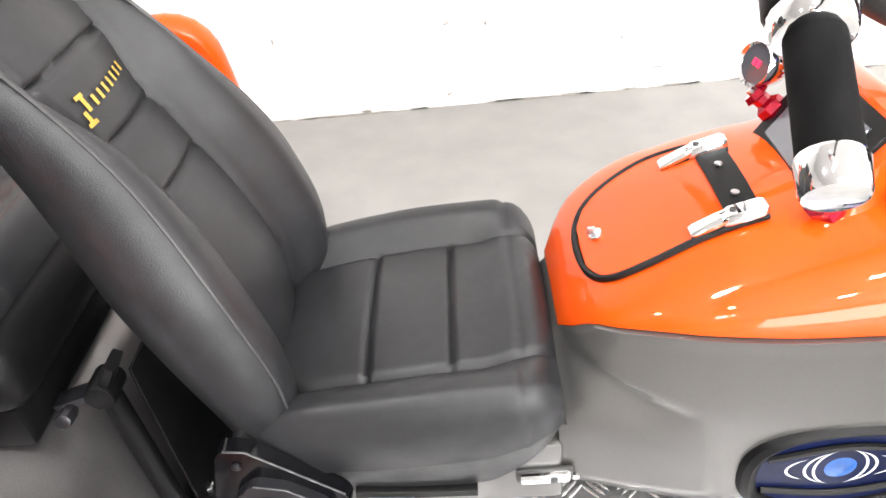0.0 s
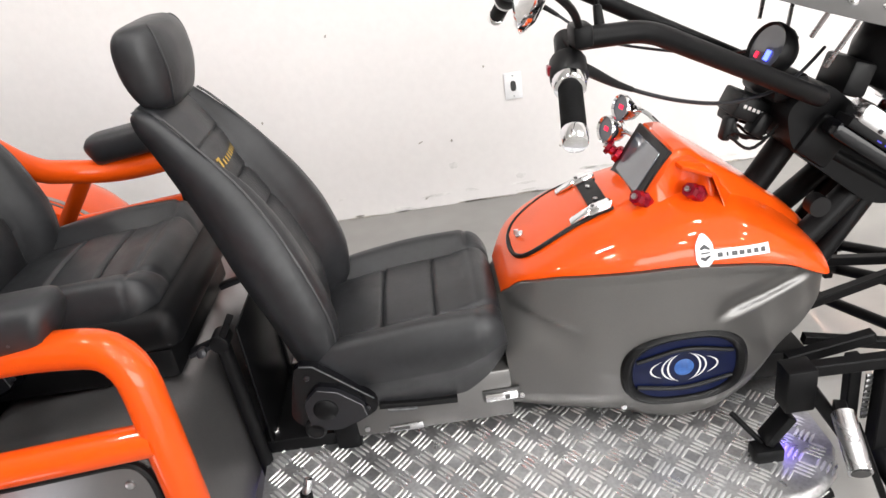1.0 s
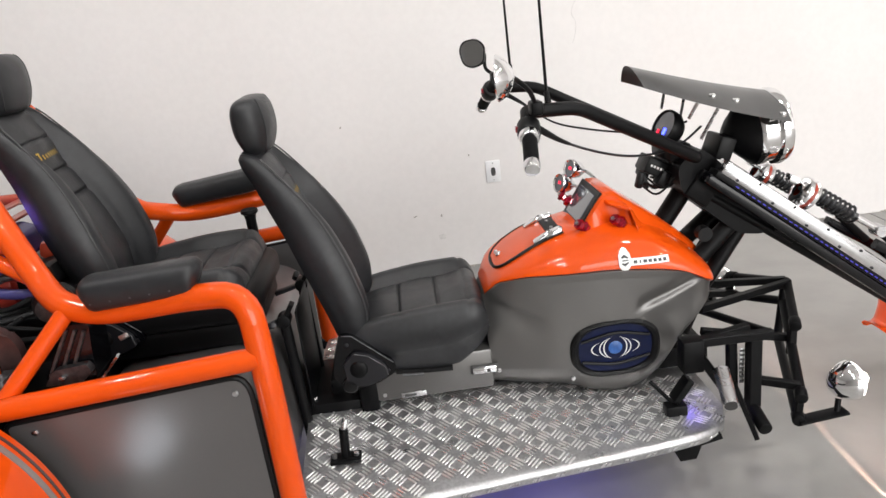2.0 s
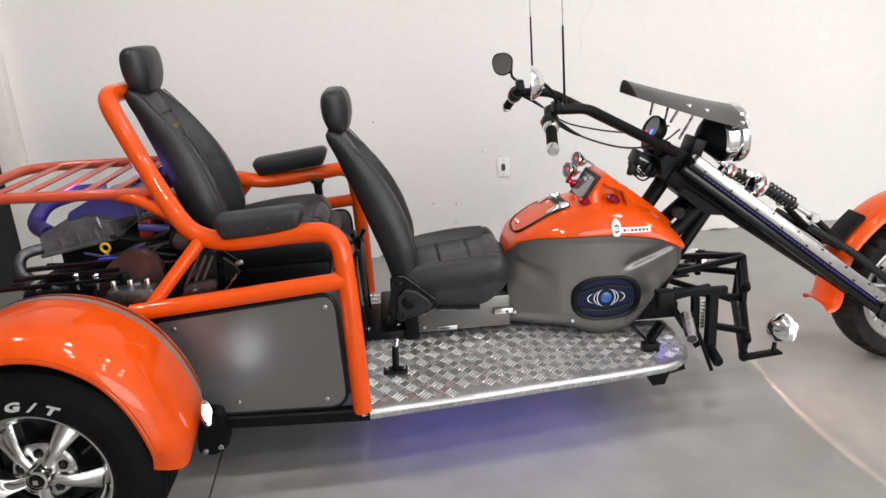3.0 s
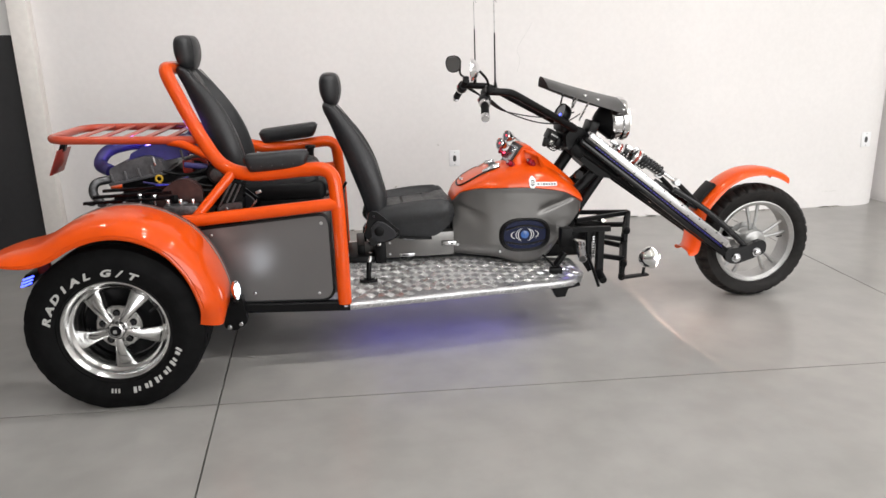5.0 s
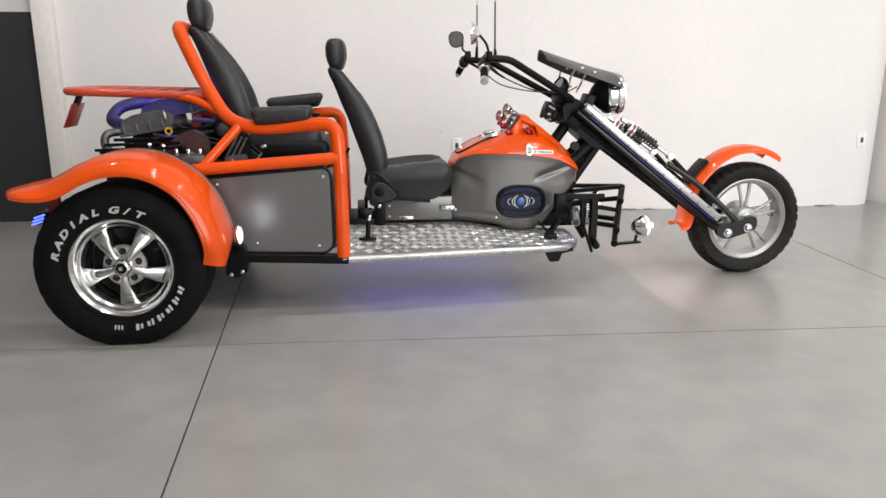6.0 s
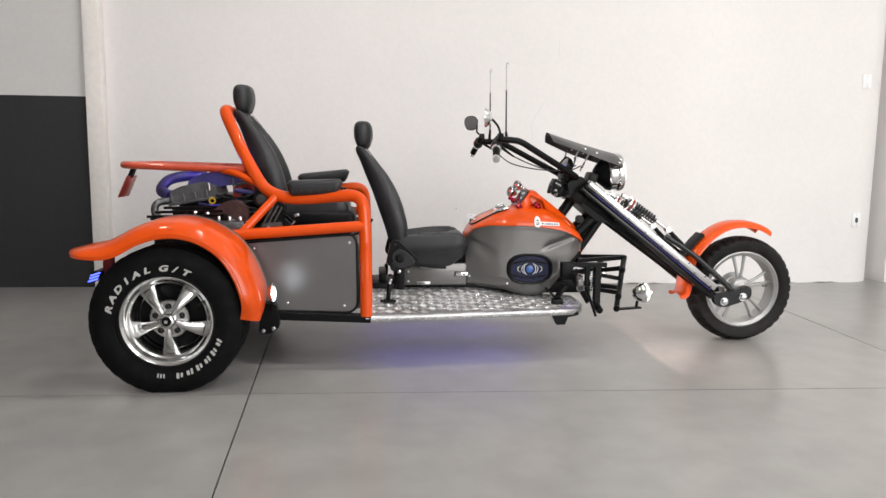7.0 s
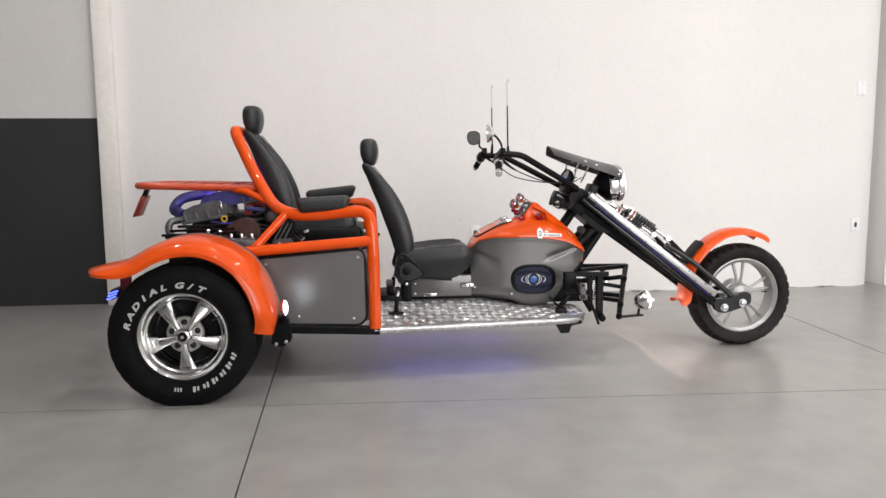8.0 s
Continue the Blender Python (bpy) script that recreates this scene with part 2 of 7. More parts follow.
def add_tube(bm, pts, r, seg=14, flat=None):
    """A round pipe along pts; r may be a number or one for each point; flat = (half width, half height) gives a box pipe."""
    pts = [Vector(p) for p in pts]
    rs = r if isinstance(r, (list, tuple)) else [r] * len(pts)
    rings = []
    a = None
    for i, p in enumerate(pts):
        d = (pts[min(i + 1, len(pts) - 1)] - pts[max(i - 1, 0)]).normalized()
        if a is None:
            a, b, _ = basis(d)
        else:
            a = (a - d * a.dot(d)).normalized()
            b = a.cross(d).normalized()
        if flat:
            w, h = flat
            rings.append([p + a * x * w + b * y * h for x, y in ((1, 0.8), (0.8, 1), (-0.8, 1), (-1, 0.8), (-1, -0.8), (-0.8, -1), (0.8, -1), (1, -0.8))])
        else:
            rings.append([p + (a * math.cos(t) + b * math.sin(t)) * rs[i] for t in [2 * math.pi * k / seg for k in range(seg)]])
    return add_loft(bm, rings)


def add_lathe(bm, profile, m, seg=48, dip=None):
    """profile: (radius, height) pairs; turned about the local z axis."""
    rings = []
    for k in range(seg):
        t = 2 * math.pi * k / seg
        ring = []
        for i, (r, h) in enumerate(profile):
            rr = r - (dip(k, i) if dip else 0.0)
            ring.append(m @ Vector((rr * math.cos(t), rr * math.sin(t), h)))
        rings.append([bm.verts.new(p) for p in ring])
    n = len(profile)
    for k in range(seg):
        q = (k + 1) % seg
        for i in range(n - 1):
            try:
                bm.faces.new((rings[k][i], rings[k][i + 1], rings[q][i + 1], rings[q][i]))
            except ValueError:
                pass
    return bm


def add_prism(bm, outline, y0, y1, m=None):
    """outline: (x, z) pairs; a plate between y0 and y1."""
    m = m or Matrix()
    a = [bm.verts.new(m @ Vector((x, y0, z))) for x, z in outline]
    b = [bm.verts.new(m @ Vector((x, y1, z))) for x, z in outline]
    n = len(outline)
    bm.faces.new(a)
    bm.faces.new(list(reversed(b)))
    for i in range(n):
        j = (i + 1) % n
        bm.faces.new((a[j], a[i], b[i], b[j]))
    return bm


def round_poly(pts, radius, n=5):
    closed = [Vector((x, z)) for x, z in pts]
    out = []
    k = len(closed)
    for i in range(k):
        p, a, b = closed[i], closed[i - 1], closed[(i + 1) % k]
        ra, rb = min(radius, (a - p).length * 0.45), min(radius, (b - p).length * 0.45)
        s, e = p + (a - p).normalized() * ra, p + (b - p).normalized() * rb
        for q in range(n + 1):
            t = q / n
            v = s * (1 - t) ** 2 + p * 2 * t * (1 - t) + e * t * t
            out.append((v.x, v.y))
    return out


def oval(cx, cz, a, b, n=40, power=2.0):
    out = []
    for k in range(n):
        t = 2 * math.pi * k / n
        c, s = math.cos(t), math.sin(t)
        out.append((cx + a * math.copysign(abs(c) ** (2 / power), c), cz + b * math.copysign(abs(s) ** (2 / power), s)))
    return out


def interp(x, table):
    """Smooth monotone curve through (x, value) pairs, held flat beyond both ends."""
    n = len(table)
    if x <= table[0][0]:
        return table[0][1]
    if x >= table[-1][0]:
        return table[-1][1]
    i = 0
    while table[i + 1][0] < x:
        i += 1

    def slope(j):
        return (table[j + 1][1] - table[j][1]) / (table[j + 1][0] - table[j][0])

    def tangent(j):
        if j == 0:
            return slope(0)
        if j == n - 1:
            return slope(n - 2)
        p, q = slope(j - 1), slope(j)
        return 0.0 if p * q <= 0 else 2 * p * q / (p + q)
    h = table[i + 1][0] - table[i][0]
    t = (x - table[i][0]) / h
    m0, m1 = tangent(i) * h, tangent(i + 1) * h
    return (2 * t ** 3 - 3 * t * t + 1) * table[i][1] + (t ** 3 - 2 * t * t + t) * m0 + (3 * t * t - 2 * t ** 3) * table[i + 1][1] + (t ** 3 - t * t) * m1


def smooth(t):
    t = min(1.0, max(0.0, t))
    return t * t * (3 - 2 * t)


def mesh_of(name, bm, mat, angle=38):
    bmesh.ops.remove_doubles(bm, verts=bm.verts[:], dist=1e-6)
    bmesh.ops.recalc_face_normals(bm, faces=bm.faces[:])
    me = bpy.data.meshes.new(name)
    bm.to_mesh(me)
    bm.free()
    me.materials.append(mat)
    me.polygons.foreach_set("use_smooth", [True] * len(me.polygons))
    me.set_sharp_from_angle(angle=radians(angle))
    return me


def part(name, bm, mat, parent, label="", kind="", angle=38):
    ob = new(name, mesh_of(name, bm, mat, angle))
    ob.parent = parent
    return tagged(ob, label, kind=kind)


def mirrored(bm):
    """The same shape on the other side of the midplane."""
    other = bm.copy()
    for v in other.verts:
        v.co.y = -v.co.y
    bmesh.ops.reverse_faces(other, faces=other.faces[:])
    return other


def both(name, build, mat, parent, label="", kind="", angle=38):
    """A part on the near side and its twin on the far side."""
    bm = bmesh.new()
    build(bm)
    twin = mirrored(bm)
    return part(name, bm, mat, parent, label, kind, angle), part(name, twin, mat, parent, label, kind, angle)


def setting(name, bm, mat, label, category, angle=38):
    ob = new(name, mesh_of(name, bm, mat, angle))
    return tagged(ob, label, category, kind="structure")


def thing(name, label, category, place=(0, 0, 0), group=""):
    ob = new(name)
    ob.location = place
    return tagged(ob, label, category, group)


def glyphs(text, size, depth):
    """Raised letters in the built-in font, flat in the local xy plane."""
    cu = bpy.data.curves.new("letters", "FONT")
    cu.body, cu.size, cu.extrude, cu.align_x = text, size, depth, "CENTER"
    cu.resolution_u, cu.offset, cu.shear = 3, size * 0.034, 0.22
    ob = bpy.data.objects.new("letters", cu)
    scene.collection.objects.link(ob)
    bpy.context.view_layer.update()
    me = bpy.data.meshes.new_from_object(ob.evaluated_get(bpy.context.evaluated_depsgraph_get()))
    bm = bmesh.new()
    bm.from_mesh(me)
    bmesh.ops.scale(bm, vec=(1.48, 1, 1), verts=bm.verts[:])
    bpy.data.objects.remove(ob)
    bpy.data.curves.remove(cu)
    bpy.data.meshes.remove(me)
    return bm


# ---- the showroom ----
WALL_Y, RIGHT_X, LEFT_X, BACK_Y, ROOF = 1.922, 10.0, -6.0, -9.0, 4.8


def showroom():
    # the wall rounds back into a shallow recess beside the far pillar
    bend = [(5.22 + 0.30 * math.sin(radians(a)), WALL_Y + 0.26 * (1 - math.cos(radians(a)))) for a in range(0, 91, 6)]
    plan = [(-8.0, WALL_Y)] + bend + [(5.57, WALL_Y + 0.26), (5.57, WALL_Y + 0.004), (12.0, WALL_Y + 0.004), (12.0, WALL_Y + 0.5), (-8.0, WALL_Y + 0.5)]
    bm = add_loft(bmesh.new(), [[Vector((x, y, z)) for x, y in plan] for z in (0.0, ROOF)])
    wall = setting("wall_north", bm, WALL, "white plastered showroom wall with faint scuffs", "wall")
    # hair cracks, chips and low scuffs in the plaster
    for pts in ([(2.36, 1.56), (2.335, 1.51), (2.25, 1.37), (2.268, 1.30), (2.262, 1.24), (2.246, 1.194)], [(2.474, 2.07), (2.476, 1.91)], [(3.80, 2.17), (3.815, 2.14)], [(4.31, 1.76), (4.314, 1.745)]):
        part("plaster_crack", add_tube(bmesh.new(), smooth_path([(x, WALL_Y - 0.0005, z) for x, z in pts]), 0.0013, 6), WALL_GREY, wall)
    rng = random.Random(11)

    def blot(x, z, w, h, tilt, mat):
        """A flat irregular mark on the plaster."""
        c, q = math.cos(radians(tilt)), math.sin(radians(tilt))
        out = []
        for k in range(16):
            t = 2 * math.pi * k / 16
            u, v = w * math.cos(t) * rng.uniform(0.55, 1.0), h * math.sin(t) * rng.uniform(0.5, 1.0)
            out.append((x + u * c - v * q, max(0.001, z + u * q + v * c)))
        part("scuff", add_prism(bmesh.new(), out, WALL_Y - 0.0014, WALL_Y + 0.002), mat, wall)
    for k in range(14):
        blot(rng.uniform(-0.9, 5.0), 0.02 + 0.12 * rng.random() ** 2, rng.uniform(0.02, 0.10), rng.uniform(0.004, 0.012), 0, SCUFF)
    for x, z, w, h, tilt in ((1.282, 0.342, 0.017, 0.004, 20), (0.610, 0.338, 0.006, 0.017, 0), (0.565, 0.553, 0.006, 0.009, 0), (0.317, 0.678, 0.005, 0.008, 0), (1.272, 0.053, 0.017, 0.005, 30),
                             (1.953, 0.221, 0.010, 0.005, -40), (0.938, 0.898, 0.010, 0.005, 60), (1.624, 0.658, 0.005, 0.007, 0), (0.925, 0.012, 0.030, 0.006, 0), (1.433, 0.330, 0.006, 0.009, 0)):
        blot(x, z, w, h, tilt, GRIME)
    for x, z, w, h, tilt in ((1.423, 0.205, 0.030, 0.022, 10), (0.85, 0.112, 0.040, 0.008, 5), (1.499, 0.064, 0.045, 0.012, -5), (1.14, 0.018, 0.06, 0.010, 0), (0.60, 0.30, 0.020, 0.030, 0), (1.75, 0.10, 0.03, 0.02, 0)):
        blot(x, z, w, h, tilt, SCUFF)
    # dirt and crumbled plaster along the foot of the wall
    x = -1.10
    while x < 5.15:
        w = rng.uniform(0.03, 0.16)
        blot(x, 0.003, w, rng.uniform(0.004, 0.011), 0, GRIME if rng.random() < 0.55 else SCUFF)
        x += w * rng.uniform(0.9, 1.9)
    # the lower part of the bay behind the rear wheel is painted charcoal
    bm = add_box(bmesh.new(), (-3.66, WALL_Y - 0.003, 0.766), (4.68, 0.006, 1.532))
    setting("wall_paint_band", bm, WALL_DARK, "charcoal painted lower wall band", "wall")
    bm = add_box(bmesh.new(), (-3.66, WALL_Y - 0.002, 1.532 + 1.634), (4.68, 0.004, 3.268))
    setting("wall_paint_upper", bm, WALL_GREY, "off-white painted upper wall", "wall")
    bm = add_box(bmesh.new(), (-1.251, WALL_Y - 0.045, ROOF / 2), (0.130, 0.09, ROOF), 0.006)
    setting("pillar_1", bm, PILLAR, "pale painted concrete pillar in the wall", "pillar")
    bm = add_box(bmesh.new(), (5.80, WALL_Y - 0.006, ROOF / 2), (0.46, 0.02, ROOF), 0.006)
    setting("pillar_2", bm, PILLAR, "pale painted concrete pillar in the wall", "pillar")
    bm = add_box(bmesh.new(), (RIGHT_X + 0.1, (WALL_Y + BACK_Y) / 2, ROOF / 2), (0.2, WALL_Y - BACK_Y, ROOF))
    setting("wall_east", bm, WALL, "plain white plastered wall", "wall")
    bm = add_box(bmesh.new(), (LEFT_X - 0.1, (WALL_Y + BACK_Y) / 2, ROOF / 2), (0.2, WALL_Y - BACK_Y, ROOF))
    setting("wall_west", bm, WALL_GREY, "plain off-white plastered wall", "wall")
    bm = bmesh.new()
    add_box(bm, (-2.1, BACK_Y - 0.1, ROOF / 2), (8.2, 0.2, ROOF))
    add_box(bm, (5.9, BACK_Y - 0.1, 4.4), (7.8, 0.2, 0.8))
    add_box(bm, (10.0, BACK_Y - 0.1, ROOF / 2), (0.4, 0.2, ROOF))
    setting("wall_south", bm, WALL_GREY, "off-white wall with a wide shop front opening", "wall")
    # unseen charcoal band added on the west wall to darken fill and reflections
    bm = add_box(bmesh.new(), (LEFT_X + 0.003, (WALL_Y + BACK_Y) / 2, 0.766), (0.006, WALL_Y - BACK_Y - 0.02, 1.532))
    setting("unseen_band_west", bm, WALL_DARK, "charcoal painted lower wall band", "wall")
    bm = bmesh.new()
    add_box(bm, (2.0, -3.5, ROOF + 0.1), (20.0, 11.4, 0.2))
    setting("ceiling", bm, CEILING, "plain white ceiling", "ceiling")
    # ground outside, and the slab bed under the joints
    bm = add_box(bmesh.new(), (0, 0, -0.16), (400, 400, 0.2))
    setting("ground", bm, ASPHALT, "pale paving outside the showroom", "ground")
    bm = add_box(bmesh.new(), (2.0, -3.6, -0.034), (20.0, 11.5, 0.04))
    floor = setting("floor", bm, JOINT, "polished grey concrete floor with saw-cut joints", "floor")
    # saw-cut joints: the lines across run nearly along the wall, the others nearly straight at it
    across = [lambda x, k=k: -0.866 - 0.035 * (x - 0.352) + 3.52 * k for k in range(-3, 2)]
    along = [lambda y, k=k: 0.350 + 3.51 * k + (0.048 * (2 * k - 1) * (y + 0.866)) for k in (0, 1)]
    along = [lambda y: -6.69, lambda y: -3.17] + along + [lambda y: 7.39, lambda y: 10.91]
    gap = 0.0034

    def corner(fx, fy, sx, sy):
        x = y = 0.0
        for _ in range(8):
            x, y = fx(y) + sx * gap, fy(x) + sy * gap
        return x, y
    for i in range(5):
        for j in range(4):
            c = [corner(along[i], across[j], 1, 1), corner(along[i + 1], across[j], -1, 1), corner(along[i + 1], across[j + 1], -1, -1), corner(along[i], across[j + 1], 1, -1)]
            bm = bmesh.new()
            lo = [bm.verts.new((x, y, -0.016)) for x, y in c]
            hi = [bm.verts.new((x, y, 0.0)) for x, y in c]
            bm.faces.new(hi)
            for k in range(4):
                bm.faces.new((lo[k], lo[(k + 1) % 4], hi[(k + 1) % 4], hi[k]))
            ob = new("concrete_slab", mesh_of("slab", bm, CONCRETE))
            ob.parent = floor


def wall_plate(x, z, kind, label):
    root = thing(kind, label, "socket" if kind == "wall_socket" else "switch", (x, WALL_Y, z))
    bm = add_box(bmesh.new(), (0, -0.004, 0), (0.082, 0.008, 0.124), 0.003)
    part("cover_plate", bm, WHITE_PLASTIC, root)
    bm = bmesh.new()
    if kind == "wall_socket":
        add_prism(bm, oval(0, 0, 0.013, 0.024, 16, 3), -0.010, -0.006)
        part("socket_insert", bm, SLOT, root)
    else:
        add_box(bm, (0, -0.010, 0), (0.024, 0.006, 0.05), 0.002)
        part("rocker", bm, WHITE_PLASTIC, root)
    for s in (-0.048, 0.048):
        part("screw", add_cyl(bmesh.new(), (0, -0.0075, s), (0, -0.0095, s), 0.004, seg=10), STEEL, root)


def ceiling_lamp(x, y):
    root = thing("ceiling_lamp", "white panel ceiling lamp, switched on", "ceiling lamp", (x, y, 4.43), "ceiling lamps")
    part("housing", add_box(bmesh.new(), (0, 0, 0.05), (0.38, 0.28, 0.08), 0.01), WHITE_PLASTIC, root)
    part("diffuser", add_box(bmesh.new(), (0, 0, 0.004), (0.33, 0.23, 0.012), 0.004), TUBE_LIGHT, root)
    for dx in (-0.14, 0.14):
        part("hanger", add_cyl(bmesh.new(), (dx, 0, 0.085), (dx, 0, ROOF - 4.43), 0.006, seg=8), STEEL, root)


showroom()
for lamp_x, lamp_y in CEILING_LAMPS:
    ceiling_lamp(lamp_x, lamp_y)
wall_plate(1.752, 0.549, "wall_socket", "white wall socket with a dark insert")
wall_plate(5.258, 0.570, "wall_socket", "white wall socket with a dark insert")
wall_plate(5.248, 1.793, "wall_switch", "white wall switch plate")


# ---- the trike ----
trike = thing("trike", "long orange and grey motor trike with two black seats", "trike", (0, 0.02, 0))
AXLE_X, AXLE_Z, REAR_R, FRONT_X, FRONT_R = -0.021, 0.333, 0.346, 3.148, 0.320


def side_matrix(x, y, z, side):
    """Wheel axes: local z points outwards to the near (-1) or far (1) side."""
    rot = Matrix.Rotation(radians(90 if side < 0 else -90), 4, "X")
    return Matrix.Translation((x, y, z)) @ rot


def rear_wheel(side):
    m = side_matrix(AXLE_X, side * 0.735, AXLE_Z, side)
    bm = bmesh.new()
    add_lathe(bm, [(0.199, -0.100), (0.204, -0.108), (0.195, -0.11), (0.170, -0.09), (0.156, -0.02), (0.157, 0.040), (0.162, 0.052), (0.166, 0.058), (0.168, 0.066),
                   (0.176, 0.076), (0.182, 0.080), (0.185, 0.088), (0.194, 0.102), (0.203, 0.111), (0.208, 0.110), (0.207, 0.100), (0.199, 0.094)], m, 72)
    rim = part("rear_wheel", bm, ALLOY, trike, "machined five-spoke alloy wheel")
    # tyre with tread grooves
    R = REAR_R
    prof = [(0.199, -0.098), (0.212, -0.112), (0.245, -0.128), (0.285, -0.132), (0.315, -0.124), (R - 0.006, -0.108), (R, -0.09)]
    for g in (-0.055, 0.0, 0.055):
        prof += [(R, g - 0.007), (R - 0.009, g - 0.005), (R - 0.009, g + 0.005), (R, g + 0.007)]
    prof += [(R, 0.09), (R - 0.006, 0.108), (0.315, 0.124), (0.285, 0.132), (0.278, 0.1335), (0.245, 0.128), (0.222, 0.120), (0.216, 0.122), (0.212, 0.112), (0.199, 0.094)]
    tread = {i for i, (r, h) in enumerate(prof) if r > R - 0.007 and abs(h) > 0.05}
    bm = add_lathe(bmesh.new(), prof, m, 144, lambda k, i: 0.0022 if (i in tread and k % 4 == 0) else 0.0)
    for v in bm.verts:      # flat where it stands
        v.co.z = max(v.co.z, 0.001)
    part("tyre", bm, RUBBER, rim, "black tyre with raised white letters", angle=30)
    # spokes: narrow at the hub, wide at the barrel, with a raised back
    for k in range(5):
        a = radians(90 + 72 * k + 180)
        rings = []
        for r, w, o, th in ((0.040, 0.015, 0.082, 0.03), (0.070, 0.018, 0.082, 0.034), (0.10, 0.023, 0.074, 0.04), (0.13, 0.030, 0.060, 0.046), (0.160, 0.038, 0.044, 0.05)):
            pts = []
            for u, v in ((-1, 0), (-0.86, 0.45), (-0.35, 0.9), (0, 1), (0.35, 0.9), (0.86, 0.45), (1, 0), (0.9, -1), (-0.9, -1)):
                ra, ta = r, u * w
                x = ra * math.cos(a) - ta * math.sin(a)
                y = ra * math.sin(a) + ta * math.cos(a)
                z = o + (v * 0.012 if v > 0 else v * th)
                pts.append(m @ Vector((x, y, z)))
            rings.append(pts)
        part("spoke", add_loft(bmesh.new(), rings), ALLOY, rim)
    bm = add_lathe(bmesh.new(), [(0.0, 0.03), (0.088, 0.03), (0.090, 0.055), (0.084, 0.062), (0.058, 0.066), (0.04, 0.07), (0.0, 0.07)], m, 48)
    part("hub_disc", bm, ALLOY, rim)
    bm = add_lathe(bmesh.new(), [(0.036, 0.06), (0.034, 0.10), (0.031, 0.112), (0.026, 0.114), (0.024, 0.108), (0.0, 0.108)], m, 36)
    part("centre_cap", bm, CHROME, rim, "chrome centre cap with black face")
    bm = add_lathe(bmesh.new(), [(0.023, 0.107), (0.020, 0.112), (0.0, 0.114)], m, 30)
    part("cap_badge", bm, GLOSS, rim)
    bm = add_box(bmesh.new(), (0, 0, 0), (0.014, 0.014, 0.003))
    for v in bm.verts:
        v.co = m @ (v.co + Vector((0, 0, 0.1145)))
    part("cap_mark", bm, CHROME, rim)
    for k in range(5):
        a = radians(90 + 36 + 72 * k + 180)
        c = Vector((0.062 * math.cos(a), 0.062 * math.sin(a), 0))
        bm = add_cyl(bmesh.new(), m @ (c + Vector((0, 0, 0.0655))), m @ (c + Vector((0, 0, 0.0675))), 0.0145, seg=16)
        part("lug_hole", bm, GLOSS, rim)
        bm = add_cyl(bmesh.new(), m @ (c + Vector((0, 0, 0.066))), m @ (c + Vector((0, 0, 0.078))), 0.0085, seg=6, bevel=0.002)
        part("lug_nut", bm, DARK_STEEL, rim)
    bm = add_lathe(bmesh.new(), [(0.0, -0.01), (0.15, -0.01), (0.155, -0.02), (0.155, -0.07), (0.0, -0.07)], m, 40)
    part("brake_drum", bm, POWDER, rim)
    a = radians(28)
    bm = add_cyl(bmesh.new(), m @ Vector((0.183 * math.cos(a), 0.183 * math.sin(a), 0.085)), m @ Vector((0.16 * math.cos(a), 0.16 * math.sin(a), 0.11)), 0.0045, seg=8)
    part("tyre_valve", bm, PLASTIC, rim)

    # raised lettering, clockwise round the sidewall
    def around(name, deg, piece, r=0.2365):
        put = m @ Matrix.Rotation(radians(deg) - math.pi / 2, 4, "Z") @ Matrix.Translation((0, r, 0.1310))
        part(name, merge(bmesh.new(), piece, put), WHITE_LETTER, rim, angle=20)
    if side < 0:
        for i, ch in enumerate("RADIAL"):
            around("raised_letter", 166 - 11.8 * i, glyphs(ch, 0.0375, 0.0025))
        for i, ch in enumerate("G/T"):
            around("raised_letter", 90 - 11.5 * i, glyphs(ch, 0.0375, 0.0025))
        for i in range(6):
            for k, w in ((-0.010, 0.009), (0.008, 0.012)):
                piece = add_box(bmesh.new(), (k, 0.016, 0), (w, 0.026 - 0.006 * ((i + (k > 0)) % 2), 0.005), 0.001, Matrix.Rotation(radians(-14), 4, "Z"))
                around("raised_bar", -22 - 11.0 * i, piece)
        for i in range(3):
            around("raised_bar", -93 - 3.0 * i, add_box(bmesh.new(), (0, 0.012, 0), (0.006, 0.018, 0.005)))


rear_wheel(-1)
rear_wheel(1)


# rear fenders: arched, with a flat duck tail, a rolled outer edge and two stripes
FENDER = smooth_path([(-0.447, 0, 0.657), (-0.38, 0, 0.672), (-0.295, 0, 0.690), (-0.228, 0, 0.722), (-0.15, 0, 0.764), (-0.05, 0, 0.795), (0.06, 0, 0.799),
                      (0.17, 0, 0.768), (0.275, 0, 0.698), (0.350, 0, 0.595), (0.394, 0, 0.480), (0.404, 0, 0.400), (0.392, 0, 0.330)], 5)


def fender_frame(i):
    d = (FENDER[min(i + 1, len(FENDER) - 1)] - FENDER[max(i - 1, 0)]).normalized()
    return FENDER[i], Vector((-d.z, 0, d.x))


